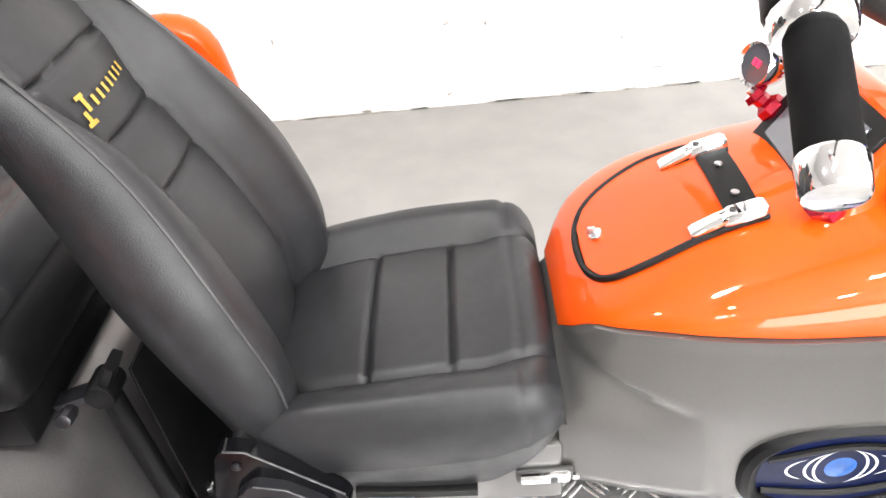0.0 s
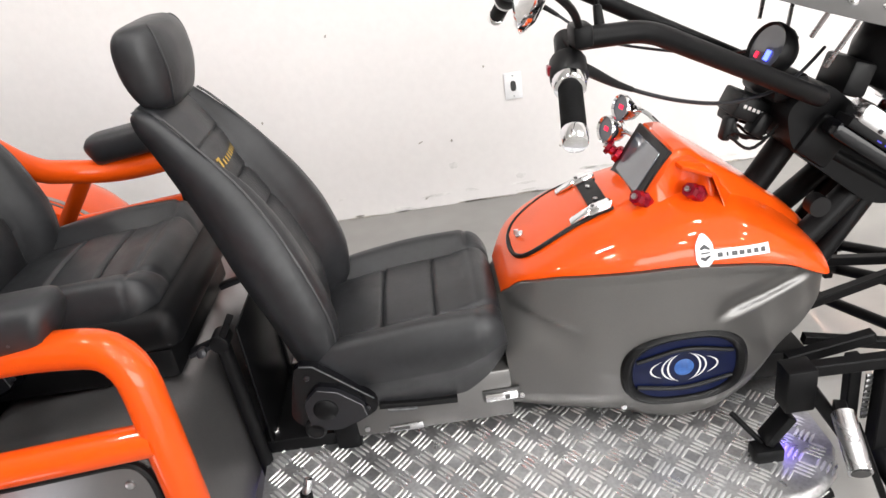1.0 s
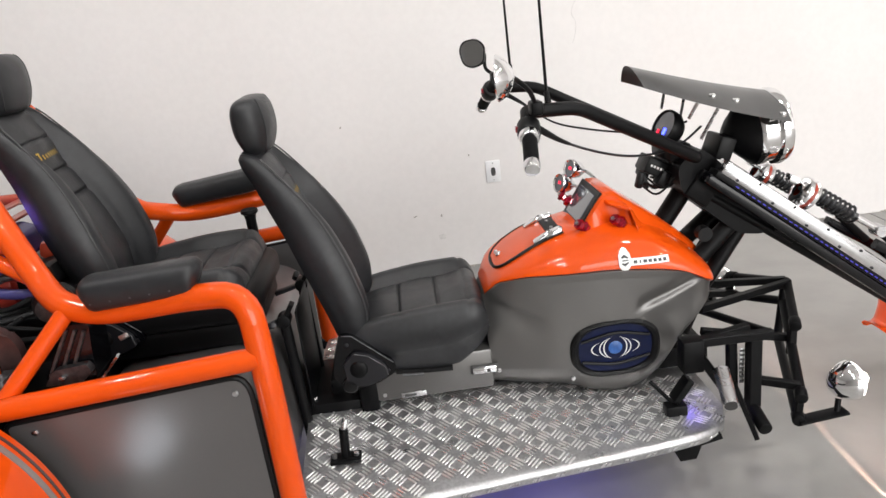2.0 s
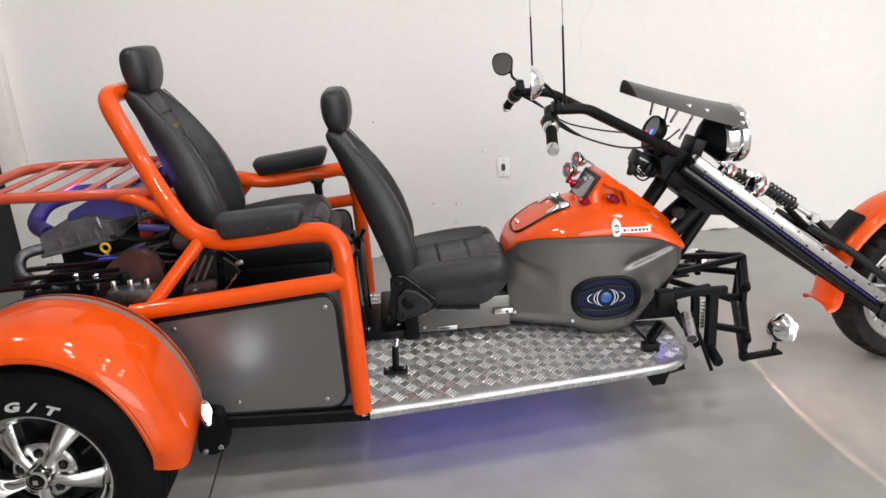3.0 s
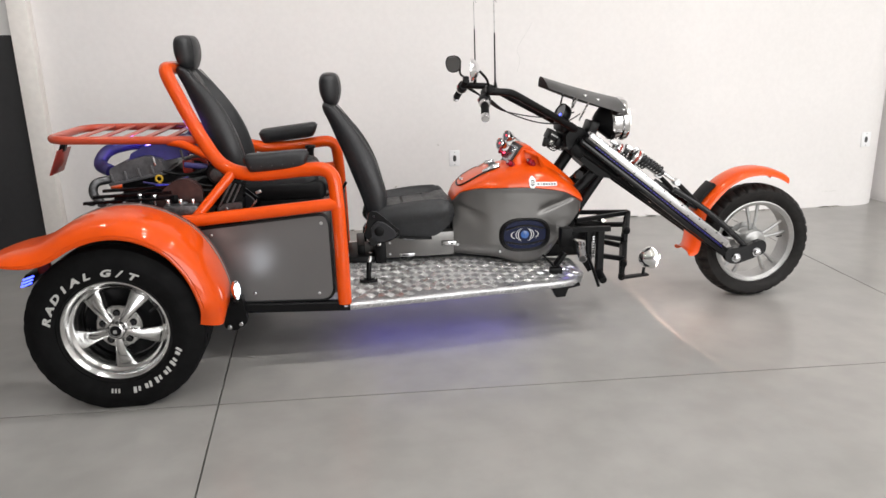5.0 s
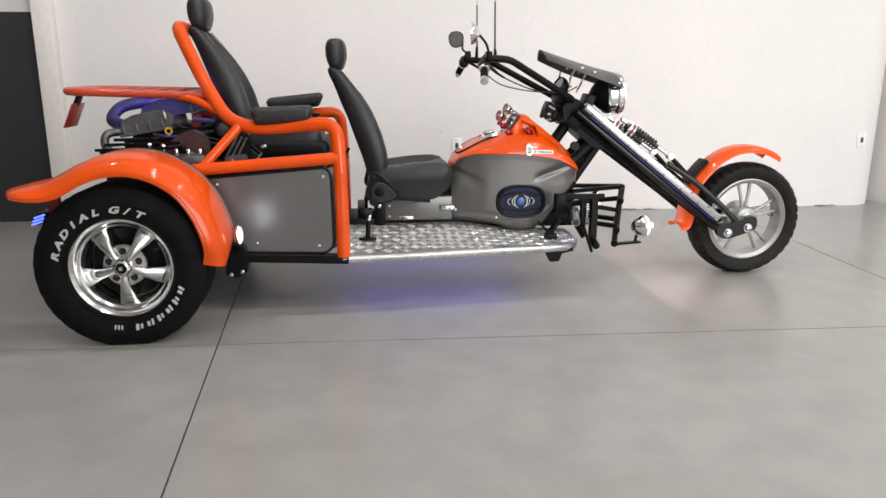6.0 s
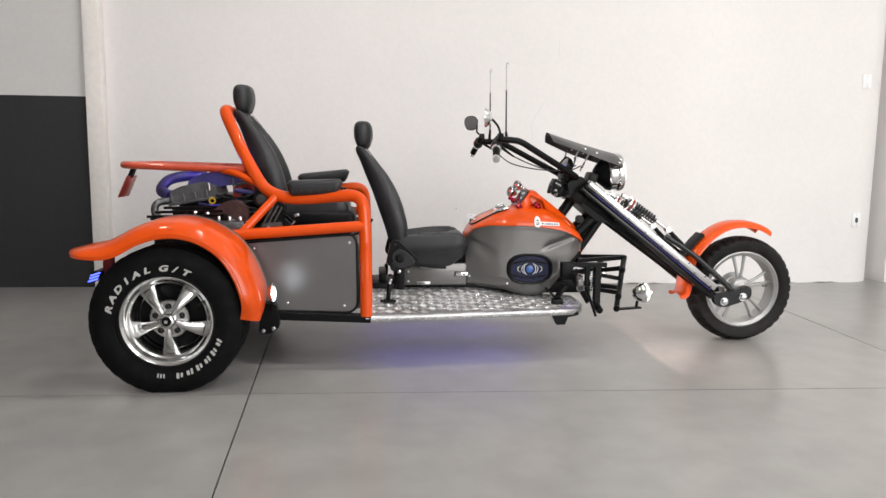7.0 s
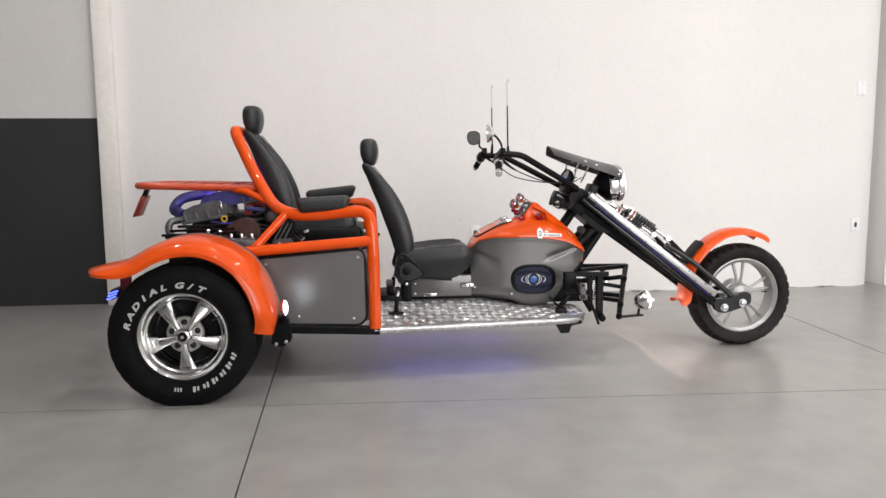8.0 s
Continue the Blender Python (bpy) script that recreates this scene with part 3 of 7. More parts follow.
def fender(bm):
    sec = [(-0.575, -0.022), (-0.585, -0.006), (-0.61, 0.0), (-0.70, 0.002), (-0.78, 0.0), (-0.83, -0.008), (-0.868, -0.021), (-0.889, -0.040), (-0.897, -0.060), (-0.893, -0.068)]
    rings = []
    n = len(FENDER)
    for i in range(n):
        p, nn = fender_frame(i)
        s = i / (n - 1)
        tail = max(0.0, 1 - s / 0.14)
        nose = max(0.0, (s - 0.84) / 0.16)
        ring = []
        for y, o in sec:
            o2 = o * (0.34 + 0.72 * smooth(s / 0.24))
            y2 = y * (1 - tail) + (-0.735 + (y + 0.735) * (1 - 0.55 * tail * tail)) * tail
            y2 = y2 + nose ** 1.5 * (-0.850 - y2) * 0.72
            ring.append(p + nn * o2 + Vector((0, y2, 0)))
        rings.append(ring)
    outer = rings
    inner = [[q - fender_frame(i)[1] * 0.010 for q in r] for i, r in enumerate(rings)]
    add_loft(bm, outer, closed=False, caps=False)
    add_loft(bm, inner, closed=False, caps=False)
    for a, b in ((0, 0), (-1, -1)):
        add_loft(bm, [[r[a] for r in outer], [r[a] for r in inner]], closed=False, caps=False)
    add_loft(bm, [outer[0], inner[0]], closed=False, caps=False)
    add_loft(bm, [outer[-1], inner[-1]], closed=False, caps=False)


fenders = both("rear_fender", fender, ORANGE, trike, "glossy orange rear fender")
for sgn, fo in zip((1, -1), fenders):
    for y0, y1, mat in ((-0.648, -0.632, STRIPE_GREY), (-0.618, -0.611, STRIPE_DARK)):
        rings = []
        for i in range(int(len(FENDER) * 0.3), len(FENDER) - 4):
            p, nn = fender_frame(i)
            rings.append([p + nn * o + Vector((0, y * sgn, 0)) for y, o in ((y0, 0.0005), (y0, 0.0032), (y1, 0.0032), (y1, 0.0005))])
        part("pinstripe", add_loft(bmesh.new(), rings), mat, fo, angle=60)


# orange tube frame
def hoop():
    near = [(0.882, -0.535, 0.282), (0.881, -0.536, 0.50), (0.877, -0.530, 0.72), (0.864, -0.509, 0.897), (0.72, -0.470, 0.888), (0.62, -0.456, 0.877), (0.50, -0.448, 0.872),
            (0.41, -0.42, 0.894), (0.345, -0.350, 0.93), (0.248, -0.275, 1.085), (0.136, -0.215, 1.325)]
    pts = near + [(p[0], -p[1], p[2]) for p in reversed(near)]
    bm = add_tube(bmesh.new(), fillet(pts, 0.075), 0.031, 20)
    part("seat_hoop", bm, ORANGE, trike, "glossy orange bent tube seat hoop")


hoop()
both("side_rail", lambda bm: add_tube(bm, [(0.21, -0.535, 0.694), (0.868, -0.533, 0.742)], 0.0275, 18), ORANGE, trike)
both("diagonal_strut", lambda bm: add_tube(bm, [(0.262, -0.515, 0.70), (0.43, -0.435, 0.885)], 0.0215, 16), ORANGE, trike)
both("rack_brace", lambda bm: add_tube(bm, fillet([(0.13, -0.262, 1.008), (0.20, -0.285, 0.998), (0.355, -0.352, 0.925)], 0.05), 0.019, 14), ORANGE, trike)


def luggage_rack():
    pts = [(0.26, -0.275, 1.012), (0.0, -0.265, 1.018), (-0.40, -0.25, 1.03), (-0.40, 0.30, 1.03), (0.0, 0.315, 1.022), (0.26, 0.315, 1.016)]
    rack = part("luggage_rack", add_tube(bmesh.new(), fillet(pts, 0.12, 8), 0.0185, 14), SHADED_ORANGE, trike, "orange tube luggage rack in a darker, shaded orange")
    for x in (-0.27, -0.17, -0.07, 0.03, 0.13):
        bm = add_box(bmesh.new(), (x, 0.025, 1.036 - 0.025 * (x + 0.4)), (0.034, 0.575, 0.008), 0.002)
        part("slat", bm, SHADED_ORANGE, rack)
    bm = add_box(bmesh.new(), (0.12, 0.0, 0.985), (0.012, 0.012, 0.07), 0.002)
    part("stay", bm, POWDER, rack)
    # hanging plate carrier at the rear end
    rot = Matrix.Rotation(radians(24), 4, "Y")
    bm = add_box(bmesh.new(), (-0.418, -0.06, 0.912), (0.006, 0.17, 0.125), 0.002, rot)
    pl = part("plate_carrier", bm, CARRIER_RED, trike, "red-brown hanging plate carrier")
    part("carrier_bracket", add_box(bmesh.new(), (-0.392, -0.06, 0.985), (0.02, 0.05, 0.06), 0.004, rot), POWDER, pl)


luggage_rack()


# grey side panels with rubber edging and bolts
PANEL = round_poly([(0.255, 0.655), (0.812, 0.699), (0.833, 0.665), (0.838, 0.335), (0.806, 0.300), (0.43, 0.313), (0.385, 0.36), (0.335, 0.45), (0.285, 0.56)], 0.03)


def panel_edge(bm):
    pts = [Vector((x, -0.526, z)) for x, z in PANEL]
    pts.append(pts[0])
    add_tube(bm, pts, 0.0075, 8)


near_panel, far_panel = both("side_panel", lambda bm: add_prism(bm, PANEL, -0.531, -0.519), GREY_PANEL, trike, "grey metallic sheet side panel")
for sgn, owner in ((1, near_panel), (-1, far_panel)):
    bm = bmesh.new()
    panel_edge(bm)
    if sgn < 0:
        bm = mirrored(bm)
    part("rubber_edging", bm, PLASTIC, owner)
    for x, z in ((0.325, 0.628), (0.798, 0.658), (0.487, 0.352), (0.770, 0.334)):
        bm = add_cyl(bmesh.new(), (x, -0.5295 * sgn, z), (x, -0.536 * sgn, z), 0.0075, seg=12, bevel=0.002)
        part("bolt", bm, STEEL, owner)

both("lower_rail", lambda bm: add_tube(bm, [(0.40, -0.53, 0.290), (0.905, -0.53, 0.268)], 0.0, flat=(0.022, 0.021)), POWDER, trike)
both("rail_bracket", lambda bm: add_prism(bm, round_poly([(0.37, 0.36), (0.44, 0.36), (0.455, 0.24), (0.40, 0.205), (0.35, 0.22)], 0.02), -0.60, -0.55), POWDER, trike)
for x, z in ((0.425, 0.238), (0.375, 0.226)):
    part("bolt", add_cyl(bmesh.new(), (x, -0.599, z), (x, -0.608, z), 0.011, seg=6, bevel=0.002), STEEL, trike)


def marker_lamp(sgn):
    m = Matrix.Translation((0.445, sgn * 0.745, 0.442)) @ Vector((0.66, sgn * 0.75, 0.06)).to_track_quat("Z", "X").to_matrix().to_4x4()
    bm = add_lathe(bmesh.new(), [(0.0, -0.03), (0.02, -0.028), (0.034, -0.012), (0.037, 0.0), (0.034, 0.004)], m @ Matrix.Diagonal((1.15, 0.48, 1, 1)), 28)
    body = part("marker_lamp", bm, CHROME, trike, "small oval lit side lamp")
    bm = add_lathe(bmesh.new(), [(0.026, 0.003), (0.021, 0.008), (0.012, 0.011), (0.0, 0.012)], m @ Matrix.Diagonal((1.15, 0.48, 1, 1)), 28)
    part("lamp_lens", bm, WHITE_LED, body)
    part("lamp_stem", add_cyl(bmesh.new(), (0.44, sgn * 0.735, 0.40), (0.41, sgn * 0.60, 0.34), 0.012), POWDER, body)


marker_lamp(-1)
marker_lamp(1)
lamp("marker_light", "SPOT", look((0.478, -0.735 + 0.02, 0.452), (0.60, -0.53 + 0.02, 0.455)), 0.45, (0.85, 0.92, 1.0), 0.07, spot=120, blend=0.8)


def tail_lamp(sgn):
    bm = add_box(bmesh.new(), (-0.385, sgn * 0.62, 0.515), (0.03, 0.14, 0.05), 0.01, Matrix.Rotation(radians(20), 4, "Y"))
    body = part("tail_lamp", bm, POWDER, trike, "tail lamp with lit blue diodes")
    for k in range(3):
        bm = add_box(bmesh.new(), (-0.376 - 0.006 * k, sgn * 0.69, 0.528 - 0.014 * k), (0.045, 0.012, 0.007), 0.002, Matrix.Rotation(radians(-18), 4, "Y"))
        part("blue_diode", bm, BLUE_LED, body)
    part("lamp_bracket", add_box(bmesh.new(), (-0.345, sgn * 0.60, 0.57), (0.05, 0.03, 0.10), 0.006), BRAND_RED, body)


tail_lamp(-1)
tail_lamp(1)


# ---- running boards of tread plate ----
def deck_inner(x):
    return -0.06


def deck_outer(x):
    return interp(x, [(0.85, -0.556), (0.90, -0.552), (1.5, -0.485), (1.96, -0.425), (2.04, -0.385), (2.085, -0.30), (2.10, -0.20)])


DECK_Z = 0.285


def deck_z(x, y):
    """The boards rise a little towards the seat base."""
    o = deck_outer(x)
    rise = interp(x, [(0.9, 0.066), (1.45, 0.062), (1.75, 0.024), (2.1, 0.0)])
    return DECK_Z + rise * min(1.0, max(0.0, (abs(y) + o) / (0.15 + o)))


def deck(bm):
    xs = [0.880 + 0.03 * i for i in range(41)]
    rings = []
    for x in xs:
        o = deck_outer(x)
        z, zi = DECK_Z, deck_z(x, 0.15)
        sec = [(deck_inner(x), zi), (-0.15, zi), (o + 0.020, z), (o + 0.010, z - 0.002), (o + 0.003, z - 0.007), (o, z - 0.014), (o + 0.008, z - 0.036), (o + 0.012, z - 0.036), (o + 0.008, z - 0.014), (-0.15, zi - 0.008), (deck_inner(x), zi - 0.008)]
        rings.append([Vector((x, y, zz)) for y, zz in sec])
    add_loft(bm, rings)


decks = both("running_board", deck, TREADPLATE, trike, "aluminium tread plate running board", angle=50)


def tread_bars(sgn):
    verts, faces = [], []
    cell, h = 0.045, 0.0022
    rng = random.Random(4)

    def bar(cx, cy, cz, a, length, w, up, side):
        c, s = math.cos(a), math.sin(a)
        base = len(verts)
        foot = ((-1, 0), (-0.55, -1), (0.55, -1), (1, 0), (0.55, 1), (-0.55, 1))
        top = ((-0.78, 0), (-0.45, -0.5), (0.45, -0.5), (0.78, 0), (0.45, 0.5), (-0.45, 0.5))
        for k, ring in ((0, foot), (1, top)):
            for u, v in ring:
                lx, ly = u * length / 2, v * w / 2
                ly += 0.0016 * (1 - u * u)
                px, py = lx * c - ly * s, lx * s + ly * c
                q = Vector((cx, cy, cz)) + Vector((1, 0, 0)) * px + side * py + up * (k * h)
                verts.append((q.x, q.y, q.z))
        for i in range(6):
            j = (i + 1) % 6
            faces.append((base + i, base + j, base + 6 + j, base + 6 + i))
        faces.append(tuple(base + 6 + i for i in range(6)))
    up, side = Vector((0, 0, 1)), Vector((0, 1, 0))
    for i in range(28):
        for j in range(13):
            cx, cy = 0.890 + (i + 0.5) * cell, -0.56 + (j + 0.5) * cell
            if cy < deck_outer(cx) + 0.026 or cy > -0.10 or cx > 2.06:
                continue
            a = radians(45 if (i + j) % 2 else -45)
            n = Vector((-math.sin(a), math.cos(a), 0))
            for k in range(4):
                o = (k - 1.5) * 0.0104
                bx, by = cx + n.x * o, cy + n.y * o
                slope = (deck_z(bx, -by - 0.005) - deck_z(bx, -by + 0.005)) / 0.010
                bar(bx, by, deck_z(bx, -by) + 0.0002, a, 0.0415 - 0.003 * abs(k - 1.5), 0.0062, up, Vector((0, 1, slope)))
    # the folded edge carries the same bars
    for i in range(72):
        cx = 0.92 + i * 0.0158
        if cx > 2.02 or i % 4 > 1:
            continue
        for k in range(2):
            x = cx + k * 0.006
            bar(x, deck_outer(x) + 0.0010, DECK_Z - 0.023, radians(62), 0.017, 0.0036, Vector((0, -0.94, -0.34)), Vector((0, -0.34, 0.94)))
    me = bpy.data.meshes.new("tread_bars")
    me.from_pydata([(x, y * sgn, z) for x, y, z in verts], [], faces)
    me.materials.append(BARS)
    return me


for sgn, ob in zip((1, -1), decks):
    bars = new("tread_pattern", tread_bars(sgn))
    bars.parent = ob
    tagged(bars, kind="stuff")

# blue diode strips under the boards
for sgn in (-1, 1):
    bm = add_box(bmesh.new(), (1.42, sgn * 0.30, 0.262), (0.85, 0.010, 0.006), 0.002)
    part("underglow_strip", bm, BLUE_LED, trike, "lit blue diode strip")
lamp("underglow", "AREA", look((1.32, -0.28, 0.25), (1.32, -0.281, 0)), 0.46, (0.20, 0.14, 1.0), 0.9, 0.40).data.spread = radians(105)
lamp("underglow", "AREA", look((1.32, 0.32, 0.25), (1.32, 0.321, 0)), 0.46, (0.20, 0.14, 1.0), 0.9, 0.40).data.spread = radians(105)


# ---- body: grey shell, orange tank cover, cowl ----
W_SEAM = [(1.447, 0.080), (1.47, 0.118), (1.52, 0.162), (1.60, 0.195), (1.75, 0.213), (1.95, 0.216), (2.03, 0.215), (2.075, 0.206), (2.10, 0.186), (2.118, 0.14), (2.128, 0.07), (2.14, 0.06)]
Z_SEAM = [(1.447, 0.640), (1.49, 0.692), (1.588, 0.715), (1.75, 0.715), (1.914, 0.70), (1.99, 0.685), (2.08, 0.641), (2.14, 0.605)]
Z_TOP = [(1.447, 0.656), (1.48, 0.702), (1.54, 0.743), (1.63, 0.784), (1.73, 0.812), (1.82, 0.826), (1.90, 0.818), (1.968, 0.785), (2.055, 0.718), (2.14, 0.632)]
W_MID = [(1.41, 0.150), (1.47, 0.170), (1.54, 0.190), (1.64, 0.208), (1.80, 0.216), (1.95, 0.211), (2.03, 0.200), (2.075, 0.182), (2.10, 0.158), (2.118, 0.11), (2.135, 0.07)]
Z_LOW = [(1.41, 0.370), (1.525, 0.362), (1.655, 0.348), (1.74, 0.318), (1.80, 0.306), (1.86, 0.311), (1.93, 0.350), (1.97, 0.40), (2.0, 0.448), (2.05, 0.502), (2.084, 0.545), (2.135, 0.60)]


def tank_top(x, y):
    w, zs, zt = interp(x, W_SEAM), interp(x, Z_SEAM), interp(x, Z_TOP)
    u = min(1.0, abs(y) / w)
    return zs + (zt - zs) * (1 - u ** 2.4) ** 0.5


def tank_cover():
    rings = []
    for i in range(47):
        x = 1.447 + (2.128 - 1.447) * i / 46
        w, zs, zt = interp(x, W_SEAM), interp(x, Z_SEAM), interp(x, Z_TOP)
        ring = []
        for k in range(33):
            a = math.pi * k / 32
            c, s = math.cos(a), math.sin(a)
            y = w * math.copysign(abs(c) ** 0.83, c)
            ring.append(Vector((x, y, tank_top(x, y) if 0 < k < 32 else zs)))
        ring += [Vector((x, -w * 0.9, zs - 0.012)), Vector((x, w * 0.9, zs - 0.012))]
        rings.append(ring)
    return part("tank_cover", add_loft(bmesh.new(), rings), ORANGE, trike, "glossy orange tank cover", angle=50)


def body_shell():
    rings = []
    for i in range(81):
        x = 1.438 + (2.126 - 1.438) * i / 80
        wm, zl = interp(x, W_MID), interp(x, Z_LOW)
        zs = interp(x, Z_SEAM) - 0.003 if x > 1.447 else 0.625 + 0.012 * (x - 1.438) / 0.009
        ws = min(interp(x, W_SEAM) + 0.004, wm + 0.01) if x > 1.447 else 0.082
        h = zs - zl
        half = []
        for t in [0.0, 0.02] + [0.05 + 0.02 * q for q in range(39)] + [0.92, 0.97, 1.0]:
            z = zs - h * t
            bulge = math.sin(min(1.0, t / 0.5) * math.pi / 2)
            y = ws + (wm - ws) * bulge
            if t < 0.05:
                y += 0.002
            # a crease that fades towards the speaker, a narrow scoop at the front, and the speaker's opening
            zc = 0.640 - 0.42 * (x - 1.45)
            flute = smooth((1.62 - x) / 0.10) * math.exp(-((z - zc) / (0.050 if z < zc else 0.006)) ** 2)
            y -= 0.014 * flute
            zc = 0.606 + 0.36 * (x - 1.93)
            scoop = smooth((x - 1.85) / 0.06) * smooth((2.07 - x) / 0.04) * math.exp(-((z - zc) / (0.009 if z < zc else 0.024)) ** 2)
            y -= 0.010 * scoop
            well = abs((x - 1.798) / 0.134) ** 2.6 + abs((z - 0.468) / 0.090) ** 2.6
            y -= 0.028 * smooth((0.84 - well) / 0.22)
            if t > 0.82:
                y -= 0.045 * ((t - 0.82) / 0.18) ** 1.6
            half.append((max(y, 0.01), z))
        ring = [Vector((x, y, z)) for y, z in half] + [Vector((x, -y, z)) for y, z in reversed(half)]
        rings.append(ring)
    return part("body_shell", add_loft(bmesh.new(), rings), GREY, trike, "grey metallic body shell", angle=50)


tank = tank_cover()
shell = body_shell()


def cowl():
    rings = []
    table = [(1.735, 0.098, 0.795), (1.752, 0.102, 0.822), (1.775, 0.105, 0.856), (1.80, 0.104, 0.890), (1.815, 0.101, 0.906), (1.835, 0.098, 0.906), (1.88, 0.094, 0.875),
             (1.94, 0.085, 0.832), (2.0, 0.074, 0.785), (2.06, 0.060, 0.735), (2.11, 0.046, 0.685), (2.135, 0.036, 0.648)]
    for i in range(45):
        x = 1.735 + 0.388 * i / 44
        w, zt = interp(x, [(a, b) for a, b, c in table]), interp(x, [(a, c) for a, b, c in table])
        zb = interp(x, Z_TOP) - 0.10
        f = interp(x, [(1.735, 0.004), (1.775, -0.004), (1.82, -0.020), (1.855, -0.022), (1.885, 0.010), (1.93, 0.010), (2.03, 0.0), (2.14, 0.0)])
        ring = []
        for y, z in ((w + 0.054 + f, zb), (w + 0.036 + f, zb + 0.045), (w + 0.016 + f * 0.9, (zb + zt) / 2 + 0.010), (w + 0.003, zt - 0.012), (w - 0.003, zt - 0.004), (w - 0.012, zt), (0, zt + 0.002)):
            ring.append(Vector((x, y, max(z, zb))))
        ring += [Vector((x, -p.y, p.z)) for p in reversed(ring[:-1])]
        rings.append(ring)
    c = part("instrument_cowl", add_loft(bmesh.new(), rings), ORANGE, tank, angle=32)
    return c


cowl()


def lamp_brow(bm):
    """A sharp brow over the side lamp, with a cheek that runs down in front of it."""
    top = [(1.808, -0.088, 0.892), (1.872, -0.098, 0.872), (1.880, -0.128, 0.858), (1.822, -0.120, 0.880)]
    low = [(1.806, -0.086, 0.880), (1.872, -0.096, 0.858), (1.879, -0.125, 0.848), (1.821, -0.117, 0.870)]
    add_loft(bm, [[Vector(q) for q in top], [Vector(q) for q in low]])
    cheek = [(1.868, -0.090, 0.868), (1.881, -0.122, 0.854), (1.902, -0.150, 0.782), (1.872, -0.160, 0.750), (1.935, -0.104, 0.790)]
    back = [(x + 0.016, y + 0.020, z - 0.010) for x, y, z in cheek]
    add_loft(bm, [[Vector(q) for q in cheek], [Vector(q) for q in back]])
    bmesh.ops.bevel(bm, geom=bm.edges[:], offset=0.002, segments=2, affect="EDGES", profile=0.5)


both("lamp_brow", lamp_brow, ORANGE, tank, angle=40)


def cowl_display():
    # black framed screen that faces the rider
    lo, hi = Vector((1.742, 0, 0.802)), Vector((1.808, 0, 0.899))
    d = (hi - lo).normalized()
    n = Vector((-d.z, 0, d.x))
    size = (hi - lo).length

    def slab(w, h0, h1, o0, o1):
        bm = bmesh.new()
        vs = []
        for o in (o0, o1):
            for y, h in ((-w, h0), (w, h0), (w, h1), (-w, h1)):
                p = lo + d * h + n * o
                vs.append(bm.verts.new((p.x, y, p.z)))
        for f in ((3, 2, 1, 0), (4, 5, 6, 7), (0, 1, 5, 4), (1, 2, 6, 5), (2, 3, 7, 6), (3, 0, 4, 7)):
            bm.faces.new([vs[i] for i in f])
        bmesh.ops.bevel(bm, geom=bm.edges[:], offset=0.0015, segments=1, affect="EDGES")
        return bm
    part("screen_frame", slab(0.096, -0.004, size + 0.004, -0.01, 0.007), PLASTIC, tank)
    part("screen", slab(0.072, 0.012, size - 0.012, 0.004, 0.0095), SCREEN, tank, "dark screen glass")


cowl_display()


def red_lamp(x, y, z, r=0.0185):
    m = Matrix.Translation((x, y, z)) @ Matrix.Rotation(radians(-50), 4, "Y") @ Matrix.Rotation(radians(25 if y < 0 else -25), 4, "X")
    bm = add_lathe(bmesh.new(), [(r * 0.9, -0.022), (r * 1.1, -0.012), (r * 1.05, -0.002), (r * 0.62, 0.004), (r * 0.62, 0.012), (r * 0.95, 0.015), (r * 0.8, 0.024), (0.0, 0.025)], m, 7)
    lp = part("red_lamp", bm, RED_LENS, tank, "small faceted red anodised lamp", angle=20)
    part("lamp_bolt", add_cyl(bmesh.new(), m @ Vector((0, 0, 0.024)), m @ Vector((0, 0, 0.030)), 0.006, seg=8), STEEL, lp)


red_lamp(1.748, -0.104, 0.814)
red_lamp(1.752, 0.105, 0.842)
red_lamp(1.848, -0.120, 0.820)
red_lamp(1.848, 0.120, 0.820)


def small_gauge(x, y, z):
    m = Matrix.Translation((x, y, z)) @ Matrix.Rotation(radians(-72), 4, "Y") @ Matrix.Rotation(radians(18), 4, "X")
    bm = add_lathe(bmesh.new(), [(0.0, -0.045), (0.016, -0.042), (0.026, -0.028), (0.031, -0.005), (0.032, 0.004), (0.029, 0.009), (0.026, 0.004)], m, 28)
    g = part("chrome_gauge", bm, CHROME, tank, "small chrome gauge with red digits")
    part("gauge_face", add_lathe(bmesh.new(), [(0.0275, 0.003), (0.0, 0.0035)], m, 24), SCREEN, g)
    for k in (-0.005, 0.003):
        bm = add_box(bmesh.new(), (0, 0, 0), (0.009, 0.005, 0.0015))
        for v in bm.verts:
            v.co = m @ (v.co + Vector((0.002, k, 0.005)))
        part("digit", bm, RED_DIGITS, g)
    part("gauge_stem", add_tube(bmesh.new(), smooth_path([m @ Vector((0, 0, -0.03)), (x + 0.05, y - 0.02, z - 0.015), (x + 0.08, y - 0.06, z - 0.05)]), 0.005, 8), CHROME, g)


small_gauge(1.742, 0.128, 0.890)
small_gauge(1.785, 0.158, 0.925)


